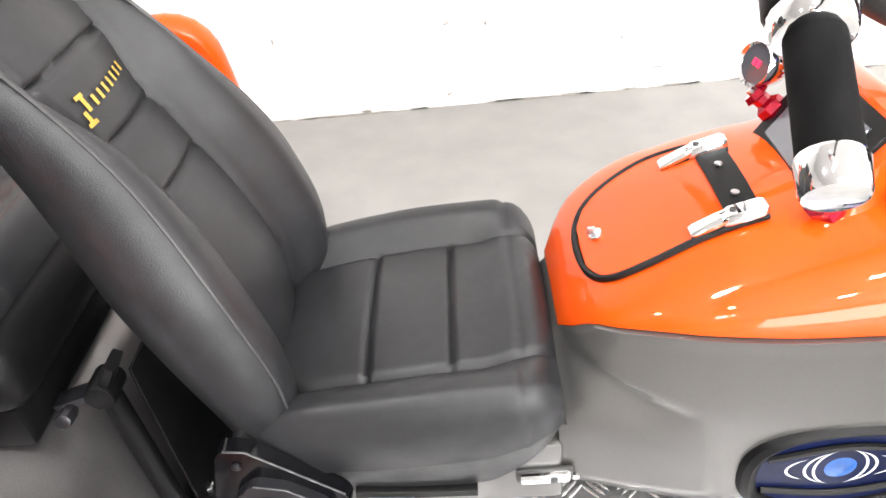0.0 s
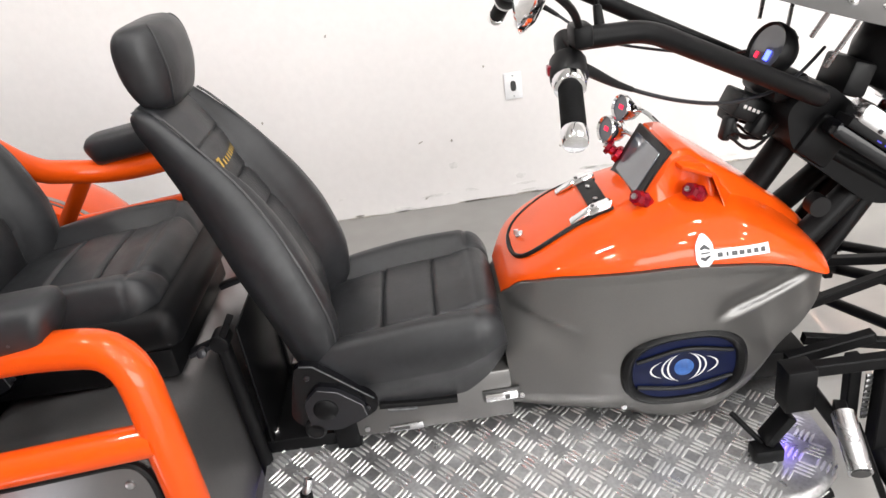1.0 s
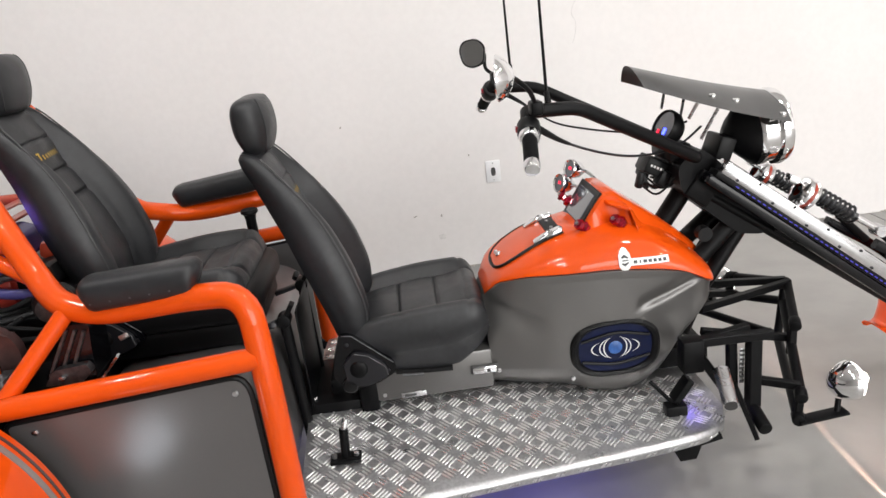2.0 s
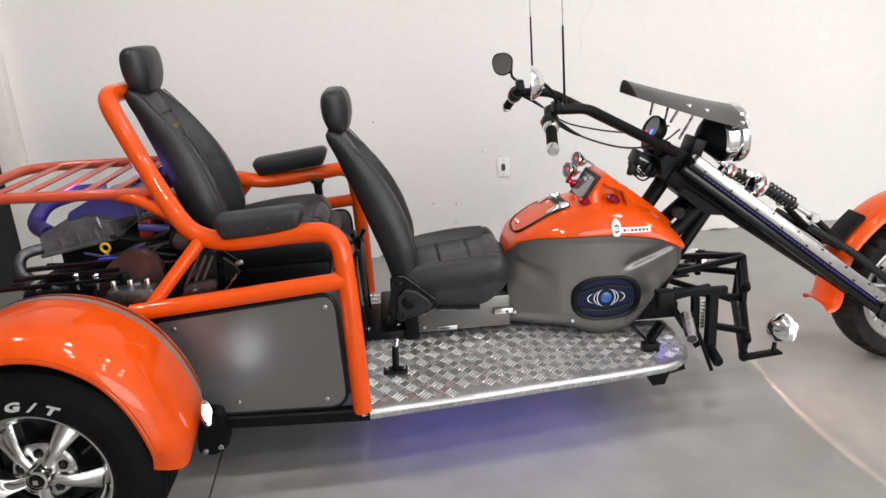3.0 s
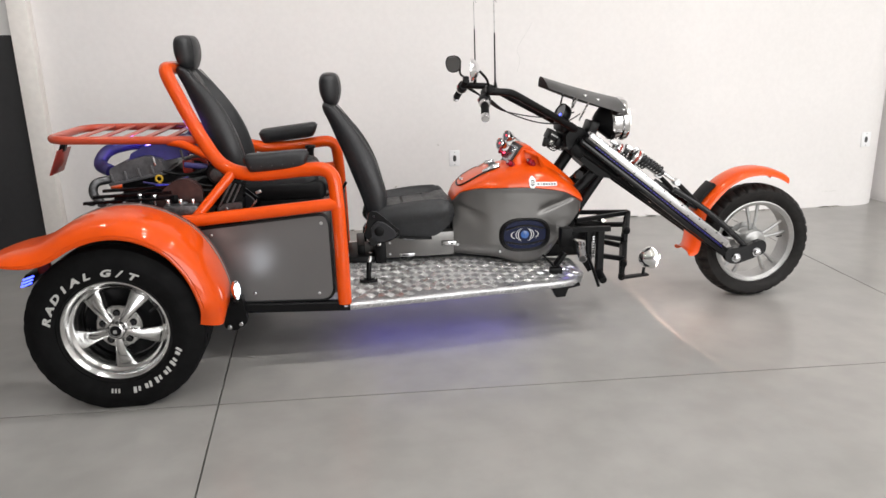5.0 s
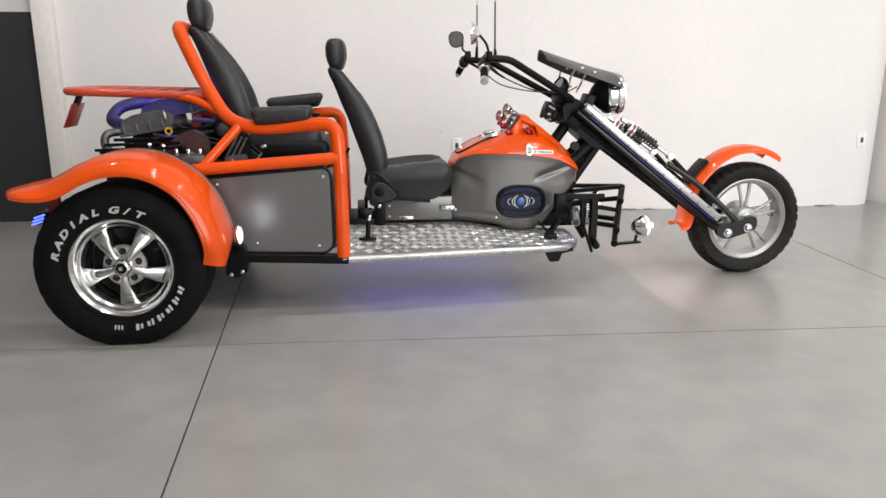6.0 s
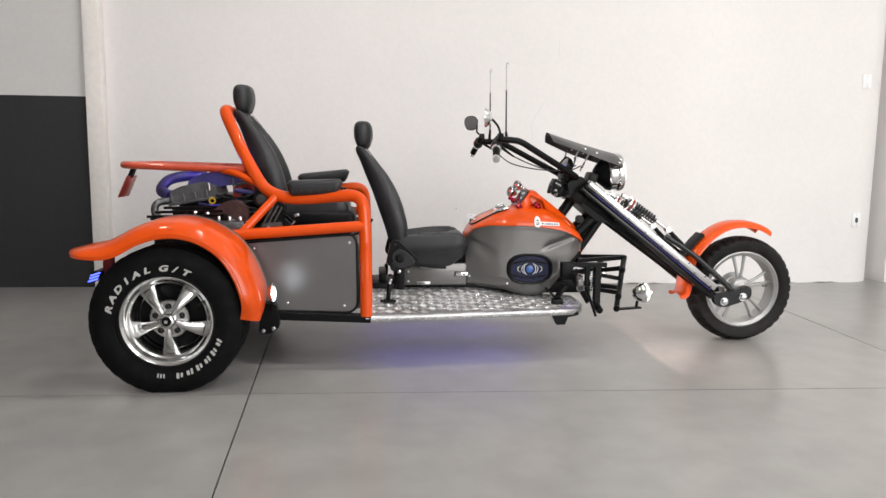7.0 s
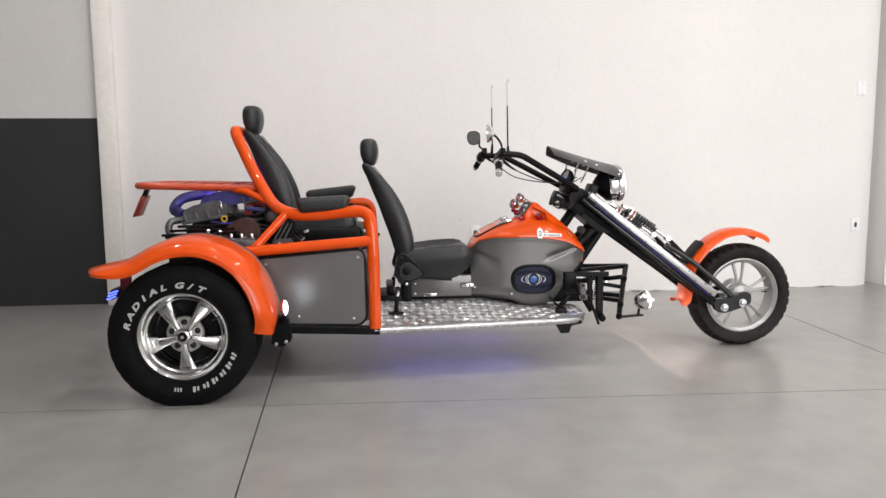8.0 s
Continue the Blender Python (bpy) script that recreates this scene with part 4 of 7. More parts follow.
# filler lid with rubber edge, hinge plate, two latches and a lock
def filler_lid():
    my = -0.010         # the lid sits a little off the middle line
    edge = [(1.672, -0.078), (1.658, -0.090), (1.62, -0.094), (1.556, -0.100), (1.512, -0.094), (1.490, -0.068), (1.482, -0.020), (1.485, 0.030), (1.500, 0.066), (1.535, 0.092), (1.59, 0.108), (1.64, 0.104), (1.675, 0.088)]
    path = smooth_path([(x, y, 0) for x, y in edge], 5)
    pts = [Vector((p.x, p.y, tank_top(p.x, p.y) + 0.004)) for p in path]
    part("lid_edging", add_tube(bmesh.new(), pts, 0.0048, 8), PLASTIC, tank)
    bm = bmesh.new()
    grid = []
    for i in range(15):
        x = 1.487 + (1.672 - 1.487) * i / 14
        lo = interp(x, [(1.485, -0.045), (1.490, -0.068), (1.512, -0.094), (1.556, -0.100), (1.62, -0.094), (1.672, -0.078)]) + 0.003
        hi = interp(x, [(1.485, 0.030), (1.500, 0.066), (1.535, 0.092), (1.59, 0.108), (1.64, 0.104), (1.675, 0.088)]) - 0.003
        grid.append([Vector((x, y, tank_top(x, y) + 0.006)) for y in [lo + (hi - lo) * k / 12 for k in range(13)]])
    add_loft(bm, grid, closed=False, caps=False)
    part("filler_lid", bm, ORANGE, tank)

    def bar_ring(x, y, z, w, h):
        """Cross-section of a latch: a low box with broken upper corners."""
        return [Vector((x, y + a * w, z + b * h)) for a, b in ((-1, 0), (-1, 0.6), (-0.7, 1), (0.7, 1), (1, 0.6), (1, 0))]
    for y in (my - 0.074, my + 0.080):
        z = lambda x: tank_top(x, y) + 0.005
        part("latch_pad", add_loft(bmesh.new(), [bar_ring(x, y, z(x) - 0.003, 0.0135, 0.006) for x in (1.606, 1.63, 1.66, 1.692)]), PLASTIC, tank)
        la = part("lid_latch", add_loft(bmesh.new(), [bar_ring(x, y, z(x) + d, w, h) for x, d, w, h in (
            (1.604, 0.003, 0.009, 0.004), (1.609, 0.003, 0.0115, 0.006), (1.632, 0.005, 0.012, 0.008), (1.650, 0.008, 0.0105, 0.008), (1.656, 0.009, 0.009, 0.005))]), CHROME, tank, "chrome over-centre latch")
        part("latch_base", add_loft(bmesh.new(), [bar_ring(x, y, z(x) + 0.003, w, h) for x, w, h in (
            (1.642, 0.0105, 0.010), (1.648, 0.0125, 0.014), (1.684, 0.013, 0.013), (1.690, 0.011, 0.010), (1.692, 0.008, 0.006))]), CHROME, la)
        part("latch_rivet", add_cyl(bmesh.new(), (1.652, y, z(1.652) + 0.015), (1.652, y, z(1.652) + 0.0185), 0.004, seg=10), SLOT, tank)
        part("latch_hook", add_tube(bmesh.new(), [(1.636, y - 0.004, z(1.636) + 0.012), (1.645, y - 0.004, z(1.645) + 0.016), (1.652, y - 0.004, z(1.652) + 0.015)], 0.002, 6), STEEL, la)
    bm = bmesh.new()
    add_loft(bm, [[Vector((x, my + y, tank_top(x, my + y) + 0.010)) for y in (-0.060, -0.02, 0.02, 0.066)] for x in (1.648, 1.667, 1.686)], closed=False, caps=False)
    bmesh.ops.solidify(bm, geom=bm.faces[:], thickness=0.004)
    part("hinge_plate", bm, PLASTIC, tank)
    for y in (my - 0.036, my + 0.030):
        part("rivet", add_cyl(bmesh.new(), (1.667, y, tank_top(1.667, y) + 0.010), (1.667, y, tank_top(1.667, y) + 0.0135), 0.0055, seg=10, bevel=0.001), STEEL, tank)
    z = tank_top(1.507, my)
    part("lid_lock", add_cyl(bmesh.new(), (1.511, my, z + 0.002), (1.505, my, z + 0.012), 0.010, seg=14, bevel=0.002), CHROME, tank)
    part("key", add_box(bmesh.new(), (1.500, my, z + 0.016), (0.010, 0.003, 0.012), 0.001), STEEL, tank)


filler_lid()


# sticker: a winged shape with a bar beside it
def sticker(sgn):
    def surface(x, z):
        w = interp(x, W_SEAM)
        zs, zt = interp(x, Z_SEAM), interp(x, Z_TOP)
        u = (1 - min(1.0, max(0.0, (z - zs) / (zt - zs))) ** 2) ** (1 / 2.4)
        return sgn * (w * u + 0.0025)

    def lay(outline, mat, lift):
        """A thin film that follows the curved cover: rings about the outline's middle."""
        cx, cz = sum(x for x, z in outline) / len(outline), sum(z for x, z in outline) / len(outline)
        rim = []
        for (xa, za), (xb, zb) in zip(outline, outline[1:] + outline[:1]):
            n = max(1, int(max(abs(xb - xa), abs(zb - za)) / 0.006))
            rim += [(xa + (xb - xa) * k / n, za + (zb - za) * k / n) for k in range(n)]
        rings = [[Vector((cx + (x - cx) * f, surface(cx + (x - cx) * f, cz + (z - cz) * f) + sgn * lift, cz + (z - cz) * f)) for x, z in rim] for f in (0.05, 0.25, 0.5, 0.75, 1.0)]
        bm = add_loft(bmesh.new(), rings, caps=False)
        bmesh.ops.solidify(bm, geom=bm.faces[:], thickness=0.0005)
        part("sticker", bm, mat, tank)
    bar = lambda x, h: 0.728 - 0.043 * (x - 1.855) + h
    lay([(1.848, bar(1.848, -0.010)), (1.90, bar(1.90, -0.0098)), (1.961, bar(1.961, -0.009)), (1.961, bar(1.961, 0.009)), (1.90, bar(1.90, 0.0098)), (1.848, bar(1.848, 0.010))], STICKER, 0.0)
    disc = [(1.834 + (0.0215 + 0.004 * math.cos(2 * t)) * math.sin(t), 0.735 + (0.029 + 0.004 * math.cos(4 * t)) * math.cos(t)) for t in [2 * math.pi * k / 28 for k in range(28)]]
    lay(disc, STICKER, 0.0012)
    # print: plain bars
    for i, w in enumerate((0.010, 0.004, 0.011, 0.010, 0.009, 0.009, 0.009)):
        x = 1.858 + 0.0141 * i + (0.0105 - w) * 0.5
        lay([(x, bar(x, -0.0042)), (x + w, bar(x + w, -0.0042)), (x + w, bar(x + w, 0.0042)), (x, bar(x, 0.0042))], PRINT, 0.0012)
    for dz, q in ((0.010, 1), (-0.010, -1)):
        lay([(1.824, 0.735 + dz), (1.834, 0.735 + dz + 0.006 * q), (1.845, 0.735 + dz * 0.7), (1.843, 0.735 + dz * 0.45), (1.833, 0.735 + dz * 0.8), (1.826, 0.735 + dz * 0.6)], PRINT, 0.0024)
    lay([(1.826, 0.7335), (1.844, 0.7335), (1.844, 0.7365), (1.826, 0.7365)], PRINT, 0.0024)


sticker(-1)
sticker(1)


def speaker(sgn):
    cx, cz, y = 1.798, 0.470, sgn * 0.212

    def ring_of(scale, oy, p=2.6):
        return [Vector((x, y + sgn * oy, z)) for x, z in oval(cx, cz, 0.134 * scale, 0.090 * scale, 48, p)]
    bm = add_loft(bmesh.new(), [ring_of(1.0, -0.03), ring_of(1.0, -0.004), ring_of(0.97, 0.008), ring_of(0.91, 0.013), ring_of(0.85, 0.010), ring_of(0.81, 0.002), ring_of(0.80, -0.006)], caps=False)
    sp = part("speaker", bm, PLASTIC, shell, "oval speaker with black rim and blue cone")
    bm = add_loft(bmesh.new(), [ring_of(0.82, 0.000), ring_of(0.62, -0.006), ring_of(0.42, -0.011), ring_of(0.2, -0.013), ring_of(0.02, -0.013)], caps=True)
    part("speaker_cone", bm, BLUE_CONE, sp)
    # grille arms
    for pts in ([(-0.10, 0.030), (0.0, 0.048), (0.10, 0.030)], [(-0.10, -0.034), (0.0, -0.05), (0.10, -0.034)]):
        bm = add_tube(bmesh.new(), smooth_path([(cx + a, y + sgn * 0.003, cz + b) for a, b in pts]), 0.0050, 8)
        part("grille_arm", bm, PLASTIC, sp)
    m = side_matrix(cx, y - sgn * 0.005, cz, sgn)
    part("speaker_dome", add_lathe(bmesh.new(), [(0.026, 0.0), (0.024, 0.004), (0.014, 0.007), (0.0, 0.008)], m, 28), BLUE_DOME, sp)
    # pale emblem: nested eye shapes, open above and below
    for a, b, gap in ((0.034, 0.036, 10), (0.046, 0.034, 16), (0.070, 0.028, 36)):
        for q in (0, 180):
            ts = [radians(q - 90 + gap + (180 - 2 * gap) * k / 16) for k in range(17)]
            pts = [(cx + a * math.cos(t), y - sgn * 0.001, cz + b * math.sin(t)) for t in ts]
            rr = [0.0008 + 0.0014 * math.sin(math.pi * k / 16) for k in range(17)]
            part("emblem_arc", add_tube(bmesh.new(), pts, rr, 6), STICKER, sp)


speaker(-1)
speaker(1)

# seat base box behind the shell, with its seam, latch, slot and bolts
bm = add_box(bmesh.new(), (1.267, 0, 0.435), (0.350, 0.335, 0.125), 0.008)
base = part("seat_base", bm, GREY, trike, "grey metallic seat base box")
for sgn in (-1, 1):
    y = sgn * 0.169
    part("slot_frame", add_box(bmesh.new(), (1.20, y, 0.385), (0.075, 0.004, 0.016), 0.001), STEEL, base)
    part("slot", add_box(bmesh.new(), (1.19, y + sgn * 0.002, 0.385), (0.035, 0.003, 0.008), 0.001), SLOT, base)
    part("latch_recess", add_box(bmesh.new(), (1.416, y + sgn * 0.0005, 0.437), (0.080, 0.006, 0.028), 0.002), SLOT, base)
    part("base_latch", add_box(bmesh.new(), (1.416, y + sgn * 0.005, 0.437), (0.072, 0.014, 0.022), 0.005), CHROME, base, "chrome latch")
    part("latch_slot", add_box(bmesh.new(), (1.428, y + sgn * 0.012, 0.437), (0.010, 0.003, 0.012), 0.001), SLOT, base)
    for x, z in ((1.115, 0.452), (1.115, 0.395), (1.46, 0.425), (1.67, 0.388)):
        part("rivet", add_cyl(bmesh.new(), (x, y + sgn * (0 if x < 1.4 else interp(x, W_MID) - 0.170), z), (x, y + sgn * (0.004 if x < 1.4 else interp(x, W_MID) - 0.165), z), 0.006, seg=10), STEEL, base)
bm = add_box(bmesh.new(), (1.068, 0, 0.41), (0.055, 0.335, 0.22), 0.006)
post = part("seat_post", bm, POWDER, trike, "black steel seat support")
part("post_bolt", add_cyl(bmesh.new(), (1.062, -0.169, 0.452), (1.062, -0.178, 0.452), 0.011, seg=12, bevel=0.003), STEEL, post)
bm = add_box(bmesh.new(), (1.5, 0, 0.345), (1.25, 0.20, 0.07), 0.01)
part("frame_spine", bm, POWDER, trike, "black steel frame spine")
bm = add_box(bmesh.new(), (1.425, 0, 0.52), (0.05, 0.24, 0.16), 0.02)
part("gap_cover", bm, PLASTIC, trike)


# ---- seats ----
BACK_F = [(0.0, 1.100, 0.545), (0.08, 1.110, 0.600), (0.2, 1.117, 0.690), (0.35, 1.096, 0.797), (0.5, 1.055, 0.904), (0.65, 1.001, 0.996), (0.8, 0.944, 1.072), (0.92, 0.902, 1.122), (1.0, 0.870, 1.149)]
BACK_R = [(0.0, 1.030, 0.520), (0.08, 1.021, 0.580), (0.2, 0.997, 0.680), (0.35, 0.959, 0.792), (0.5, 0.923, 0.894), (0.65, 0.887, 0.981), (0.8, 0.855, 1.063), (0.92, 0.831, 1.119), (1.0, 0.827, 1.145)]
BACK_W = [(0.0, 0.180), (0.1, 0.200), (0.25, 0.214), (0.38, 0.210), (0.5, 0.191), (0.62, 0.168), (0.75, 0.155), (0.88, 0.144), (0.95, 0.134), (1.0, 0.117)]
BACK_INNER = [(0, 0.46), (0.45, 0.40), (0.6, 0.44), (0.77, 0.62), (1, 0.72)]
BACK_RECESS = [(0, 0.040), (0.2, 0.052), (0.5, 0.060), (0.62, 0.056), (0.77, 0.036), (1, 0.018)]


def back_depth(v, a):
    """How far the middle of the backrest lies behind the front of its bolsters."""
    inner = interp(v, BACK_INNER)
    puff = 0.010 * math.cos(a / inner * math.pi / 2) if a < inner else 0
    return interp(v, BACK_RECESS) * (1 - smooth((a - inner) / 0.32)) * smooth(v / 0.1) - puff


def groove(d, width=0.012):
    return math.exp(-(d / width) ** 2)


def backrest_mesh():
    nv, nu = 112, 64
    rings = []
    for i in range(nv + 1):
        v = i / nv
        F = Vector((interp(v, [(a, b) for a, b, c in BACK_F]), 0, interp(v, [(a, c) for a, b, c in BACK_F])))
        R = Vector((interp(v, [(a, b) for a, b, c in BACK_R]), 0, interp(v, [(a, c) for a, b, c in BACK_R])))
        w = interp(v, BACK_W)
        n = (F - R).normalized()
        th = (F - R).length
        end = 1 - 0.55 * max(0, (0.04 - v) / 0.04) ** 2 - 0.5 * max(0, (v - 0.96) / 0.04) ** 2
        ring = []
        for k in range(nu + 1):
            u = -1 + 2 * k / nu
            a = abs(u)
            inner = interp(v, BACK_INNER)
            g = 0.010 * groove((a - inner) * w, 0.0048)
            if a < inner:
                for vs in (0.492, 0.608, 0.765):
                    g = max(g, 0.009 * groove((v - vs + 0.008 * (a / inner) ** 2) * 0.65, 0.0042))
            roundoff = th * (1 - math.sqrt(max(0.0, 1 - max(0.0, (a - 0.80) / 0.20) ** 2))) * 0.50
            y = u * w
            ring.append(R + n * ((th - back_depth(v, a) - g - roundoff) * end) + Vector((0, y, 0)))
        for k in range(1, 14):
            u = 1 - 2 * k / 14
            a = abs(u)
            roundoff = th * (1 - math.sqrt(max(0.0, 1 - max(0.0, (a - 0.72) / 0.28) ** 2))) * 0.38
            ring.append(R + n * (roundoff + th * 0.5 * (1 - end)) + Vector((0, u * w, 0)))
        rings.append(ring)
    return add_loft(bmesh.new(), rings)


CUSH_TOP = [(1.02, 0.590), (1.045, 0.630), (1.10, 0.650), (1.20, 0.665), (1.30, 0.674), (1.38, 0.676), (1.418, 0.668), (1.438, 0.648), (1.448, 0.62), (1.450, 0.59)]
CUSH_LOW = [(1.02, 0.52), (1.05, 0.495), (1.15, 0.486), (1.28, 0.485), (1.345, 0.490), (1.385, 0.512), (1.42, 0.540), (1.438, 0.558), (1.447, 0.570), (1.450, 0.578)]


def cushion_mesh():
    xs = [1.02, 1.03] + [1.045 + 0.0045 * i for i in range(82)] + [1.418, 1.428, 1.436, 1.442, 1.447, 1.450]
    rings = []
    nu = 64
    for x in xs:
        zt, zb = interp(x, CUSH_TOP), interp(x, CUSH_LOW)
        w = interp(x, [(1.02, 0.198), (1.10, 0.216), (1.25, 0.223), (1.38, 0.221), (1.42, 0.213), (1.450, 0.190)])
        th = zt - zb
        ring = []
        inner = 0.60
        for k in range(nu + 1):
            u = -1 + 2 * k / nu
            a = abs(u)
            dip = 0.030 * (1 - smooth((a - inner) / 0.22)) * smooth((1.46 - x) / 0.12)
            puff = 0.008 * math.cos(a / inner * math.pi / 2) if a < inner else 0
            g = 0.009 * groove((a - inner) * w, 0.006)
            if a < inner + 0.02:
                for xs_ in (1.198, 1.312):
                    g = max(g, 0.009 * groove(x - xs_, 0.0042))
            if x > 1.37:
                g = max(g, 0.004 * groove(x - 1.40, 0.005))
            ro = th * 0.55 * (1 - math.sqrt(max(0.0, 1 - max(0.0, (a - 0.88) / 0.12) ** 2)))
            ring.append(Vector((x, u * w, zt - dip + puff - g - ro)))
        # the sides lean in towards the base, with a seam below the bolster
        for s, f in ((1, (0.62, 0.80, 0.93, 1.0)), (-1, (1.0, 0.93, 0.80, 0.62))):
            for q in f:
                z = zt - th * q
                yy = w * (1.0 - 0.12 * smooth((q - 0.50) / 0.50)) - (0.008 if q == 0.62 else 0)
                ring.append(Vector((x, s * yy, z)))
        rings.append(ring)
    return add_loft(bmesh.new(), rings)


HEAD_W, HEAD_Y = 0.113, 0.014


def headrest_mesh():
    bm = bmesh.new()
    rings = []
    for i in range(25):
        t = math.pi * i / 24
        s = math.sin(t) ** 0.56 if 0 < i < 24 else 0.05
        z = 1.207 - 0.078 * math.copysign(abs(math.cos(t)) ** 0.72, math.cos(t))
        cx = 0.866 + 0.10 * (1.207 - z) * 0.35
        ring = []
        for k in range(36):
            a = 2 * math.pi * k / 36
            c, q = math.cos(a), math.sin(a)
            px = 0.053 * math.copysign(abs(c) ** 0.75, c) * s * (0.82 + 0.18 * smooth((z - 1.14) / 0.07))
            py = HEAD_W * math.copysign(abs(q) ** 0.62, q) * (s ** 0.5)
            px += 0.012 * (1 - (py / HEAD_W) ** 2) - 0.006
            ring.append(Vector((cx + px, HEAD_Y + py * (0.92 + 1.0 * (z - 1.13)), z)))
        rings.append(ring)
    return add_loft(bm, rings)


def seat(name, dx, dz, label, first=None):
    m = Matrix.Translation((dx, -0.008, dz))
    if first:
        ob = copy_thing(first, m)
        ob.name = name
        return tagged(ob, label)
    st = part(name, cushion_mesh(), VINYL, trike, label, angle=70)
    st.matrix_basis = Matrix.Translation((dx, -0.017, dz))
    back = part("backrest", backrest_mesh(), VINYL, st, angle=70)
    part("headrest", headrest_mesh(), VINYL, st, angle=70)
    for a in (radians(38), radians(-38)):
        pts = []
        for i in range(3, 22):
            t = math.pi * i / 24
            q = math.sin(t) ** 0.56
            z = 1.207 - 0.078 * math.copysign(abs(math.cos(t)) ** 0.72, math.cos(t))
            py = HEAD_W * math.copysign(abs(math.sin(a)) ** 0.62, math.sin(a)) * q ** 0.5
            px = 0.053 * math.cos(a) ** 0.75 * q * (0.82 + 0.18 * smooth((z - 1.14) / 0.07)) + 0.012 * (1 - (py / HEAD_W) ** 2) - 0.006
            pts.append((0.866 + 0.035 * (1.207 - z) + px + 0.0006, HEAD_Y + py * (0.92 + 1.0 * (z - 1.13)), z))
        part("headrest_seam", add_tube(bmesh.new(), pts, 0.0018, 6), VINYL, st)
    for y in (-0.05, 0.05):
        part("headrest_post", add_cyl(bmesh.new(), (0.860, y, 1.10), (0.870, y, 1.17), 0.007, seg=10), STEEL, st)
    # piping along the front edge of the bolsters
    for s in (-1, 1):
        pts = []
        for i in range(2, 31):
            v = i / 32
            F = Vector((interp(v, [(a, b) for a, b, c in BACK_F]), 0, interp(v, [(a, c) for a, b, c in BACK_F])))
            R = Vector((interp(v, [(a, b) for a, b, c in BACK_R]), 0, interp(v, [(a, c) for a, b, c in BACK_R])))
            n = (F - R).normalized()
            w = interp(v, BACK_W)
            th = (F - R).length
            a = 0.90
            ro = th * (1 - math.sqrt(1 - ((a - 0.80) / 0.20) ** 2)) * 0.50
            pts.append(R + n * (th - ro + 0.0005) + Vector((0, s * a * w, 0)))
        part("piping", add_tube(bmesh.new(), pts, 0.0026, 6), PIPING, st)
    # recliner cover and adjuster, their edge glints laid on as thin pale tubes
    for s in (-1, 1):
        y0, y1 = s * 0.214, s * 0.236
        tri = [(1.026, 0.640), (1.060, 0.638), (1.168, 0.540), (1.172, 0.512), (1.120, 0.484), (1.035, 0.470), (0.995, 0.52)]
        out = round_poly(tri, 0.018)
        cov = part("recliner_cover", add_prism(bmesh.new(), out, min(y0, y1), max(y0, y1)), GLOSS, st)
        part("edge_glint", add_tube(bmesh.new(), [(1.036, y1, 0.640), (1.062, y1, 0.636), (1.115, y1, 0.588), (1.166, y1, 0.541)], 0.0014, 6), CAST, cov)
        out = round_poly([(1.030, 0.560), (1.062, 0.590), (1.100, 0.578), (1.145, 0.538), (1.150, 0.508), (1.09, 0.485), (1.035, 0.495)], 0.012)
        ad = part("adjuster", add_prism(bmesh.new(), out, min(y1, y1 + s * 0.014), max(y1, y1 + s * 0.014)), DARK_STEEL, st, "dark steel recliner lever")
        part("edge_glint", add_tube(bmesh.new(), [(x, y1 + s * 0.014, z) for x, z in ((1.062, 0.588), (1.100, 0.577), (1.143, 0.539), (1.148, 0.512))], 0.0014, 6), CAST, ad)
        for x, z in ((1.046, 0.612), (1.150, 0.520)):
            part("cover_screw", add_cyl(bmesh.new(), (x, y1 - s * 0.001, z), (x, y1 + s * 0.004, z), 0.006, seg=8, bevel=0.0015), DARK_STEEL, cov)
        part("pivot_boss", add_lathe(bmesh.new(), [(0.026, 0.0), (0.024, 0.005), (0.018, 0.008), (0.009, 0.009), (0.0, 0.0092)], side_matrix(1.070, y1 + s * 0.012, 0.540, s), 26), POWDER, cov)
        part("slide_rail", add_tube(bmesh.new(), [(1.168, s * 0.196, 0.492), (1.250, s * 0.196, 0.484), (1.330, s * 0.196, 0.480)], 0.0, flat=(0.010, 0.007)), PLASTIC, st)
        part("rail_lever", add_tube(bmesh.new(), [(1.185, s * 0.205, 0.482), (1.245, s * 0.205, 0.476)], 0.005, 8), CAST, st)
        m2 = side_matrix(1.040, s * 0.240, 0.490, s)
        part("recliner_knob", add_lathe(bmesh.new(), [(0.022, -0.01), (0.022, 0.006), (0.017, 0.010), (0.0, 0.010)], m2, 24), PLASTIC, st)
    # gold stitched mark on the upper panel
    v0 = 0.680
    F = lambda v: Vector((interp(v, [(a, b) for a, b, c in BACK_F]), 0, interp(v, [(a, c) for a, b, c in BACK_F])))
    R = lambda v: Vector((interp(v, [(a, b) for a, b, c in BACK_R]), 0, interp(v, [(a, c) for a, b, c in BACK_R])))

    def stitch(y, v, wy, hv):
        pts = []
        for yy, vv in ((y - wy, v - hv), (y + wy, v - hv), (y + wy, v + hv), (y - wy, v + hv)):
            n = (F(vv) - R(vv)).normalized()
            pts.append(F(vv) - n * (back_depth(vv, abs(yy) / interp(vv, BACK_W)) - 0.0025) + Vector((0, yy, 0)))
        bm = bmesh.new()
        bm.faces.new([bm.verts.new(p) for p in pts])
        bmesh.ops.solidify(bm, geom=bm.faces[:], thickness=0.0014)
        return part("stitched_mark", bm, GOLD, st)
    for i in range(7):
        stitch(-0.034 + i * 0.0140, v0 + 0.0012 * i, 0.0026, 0.0105)
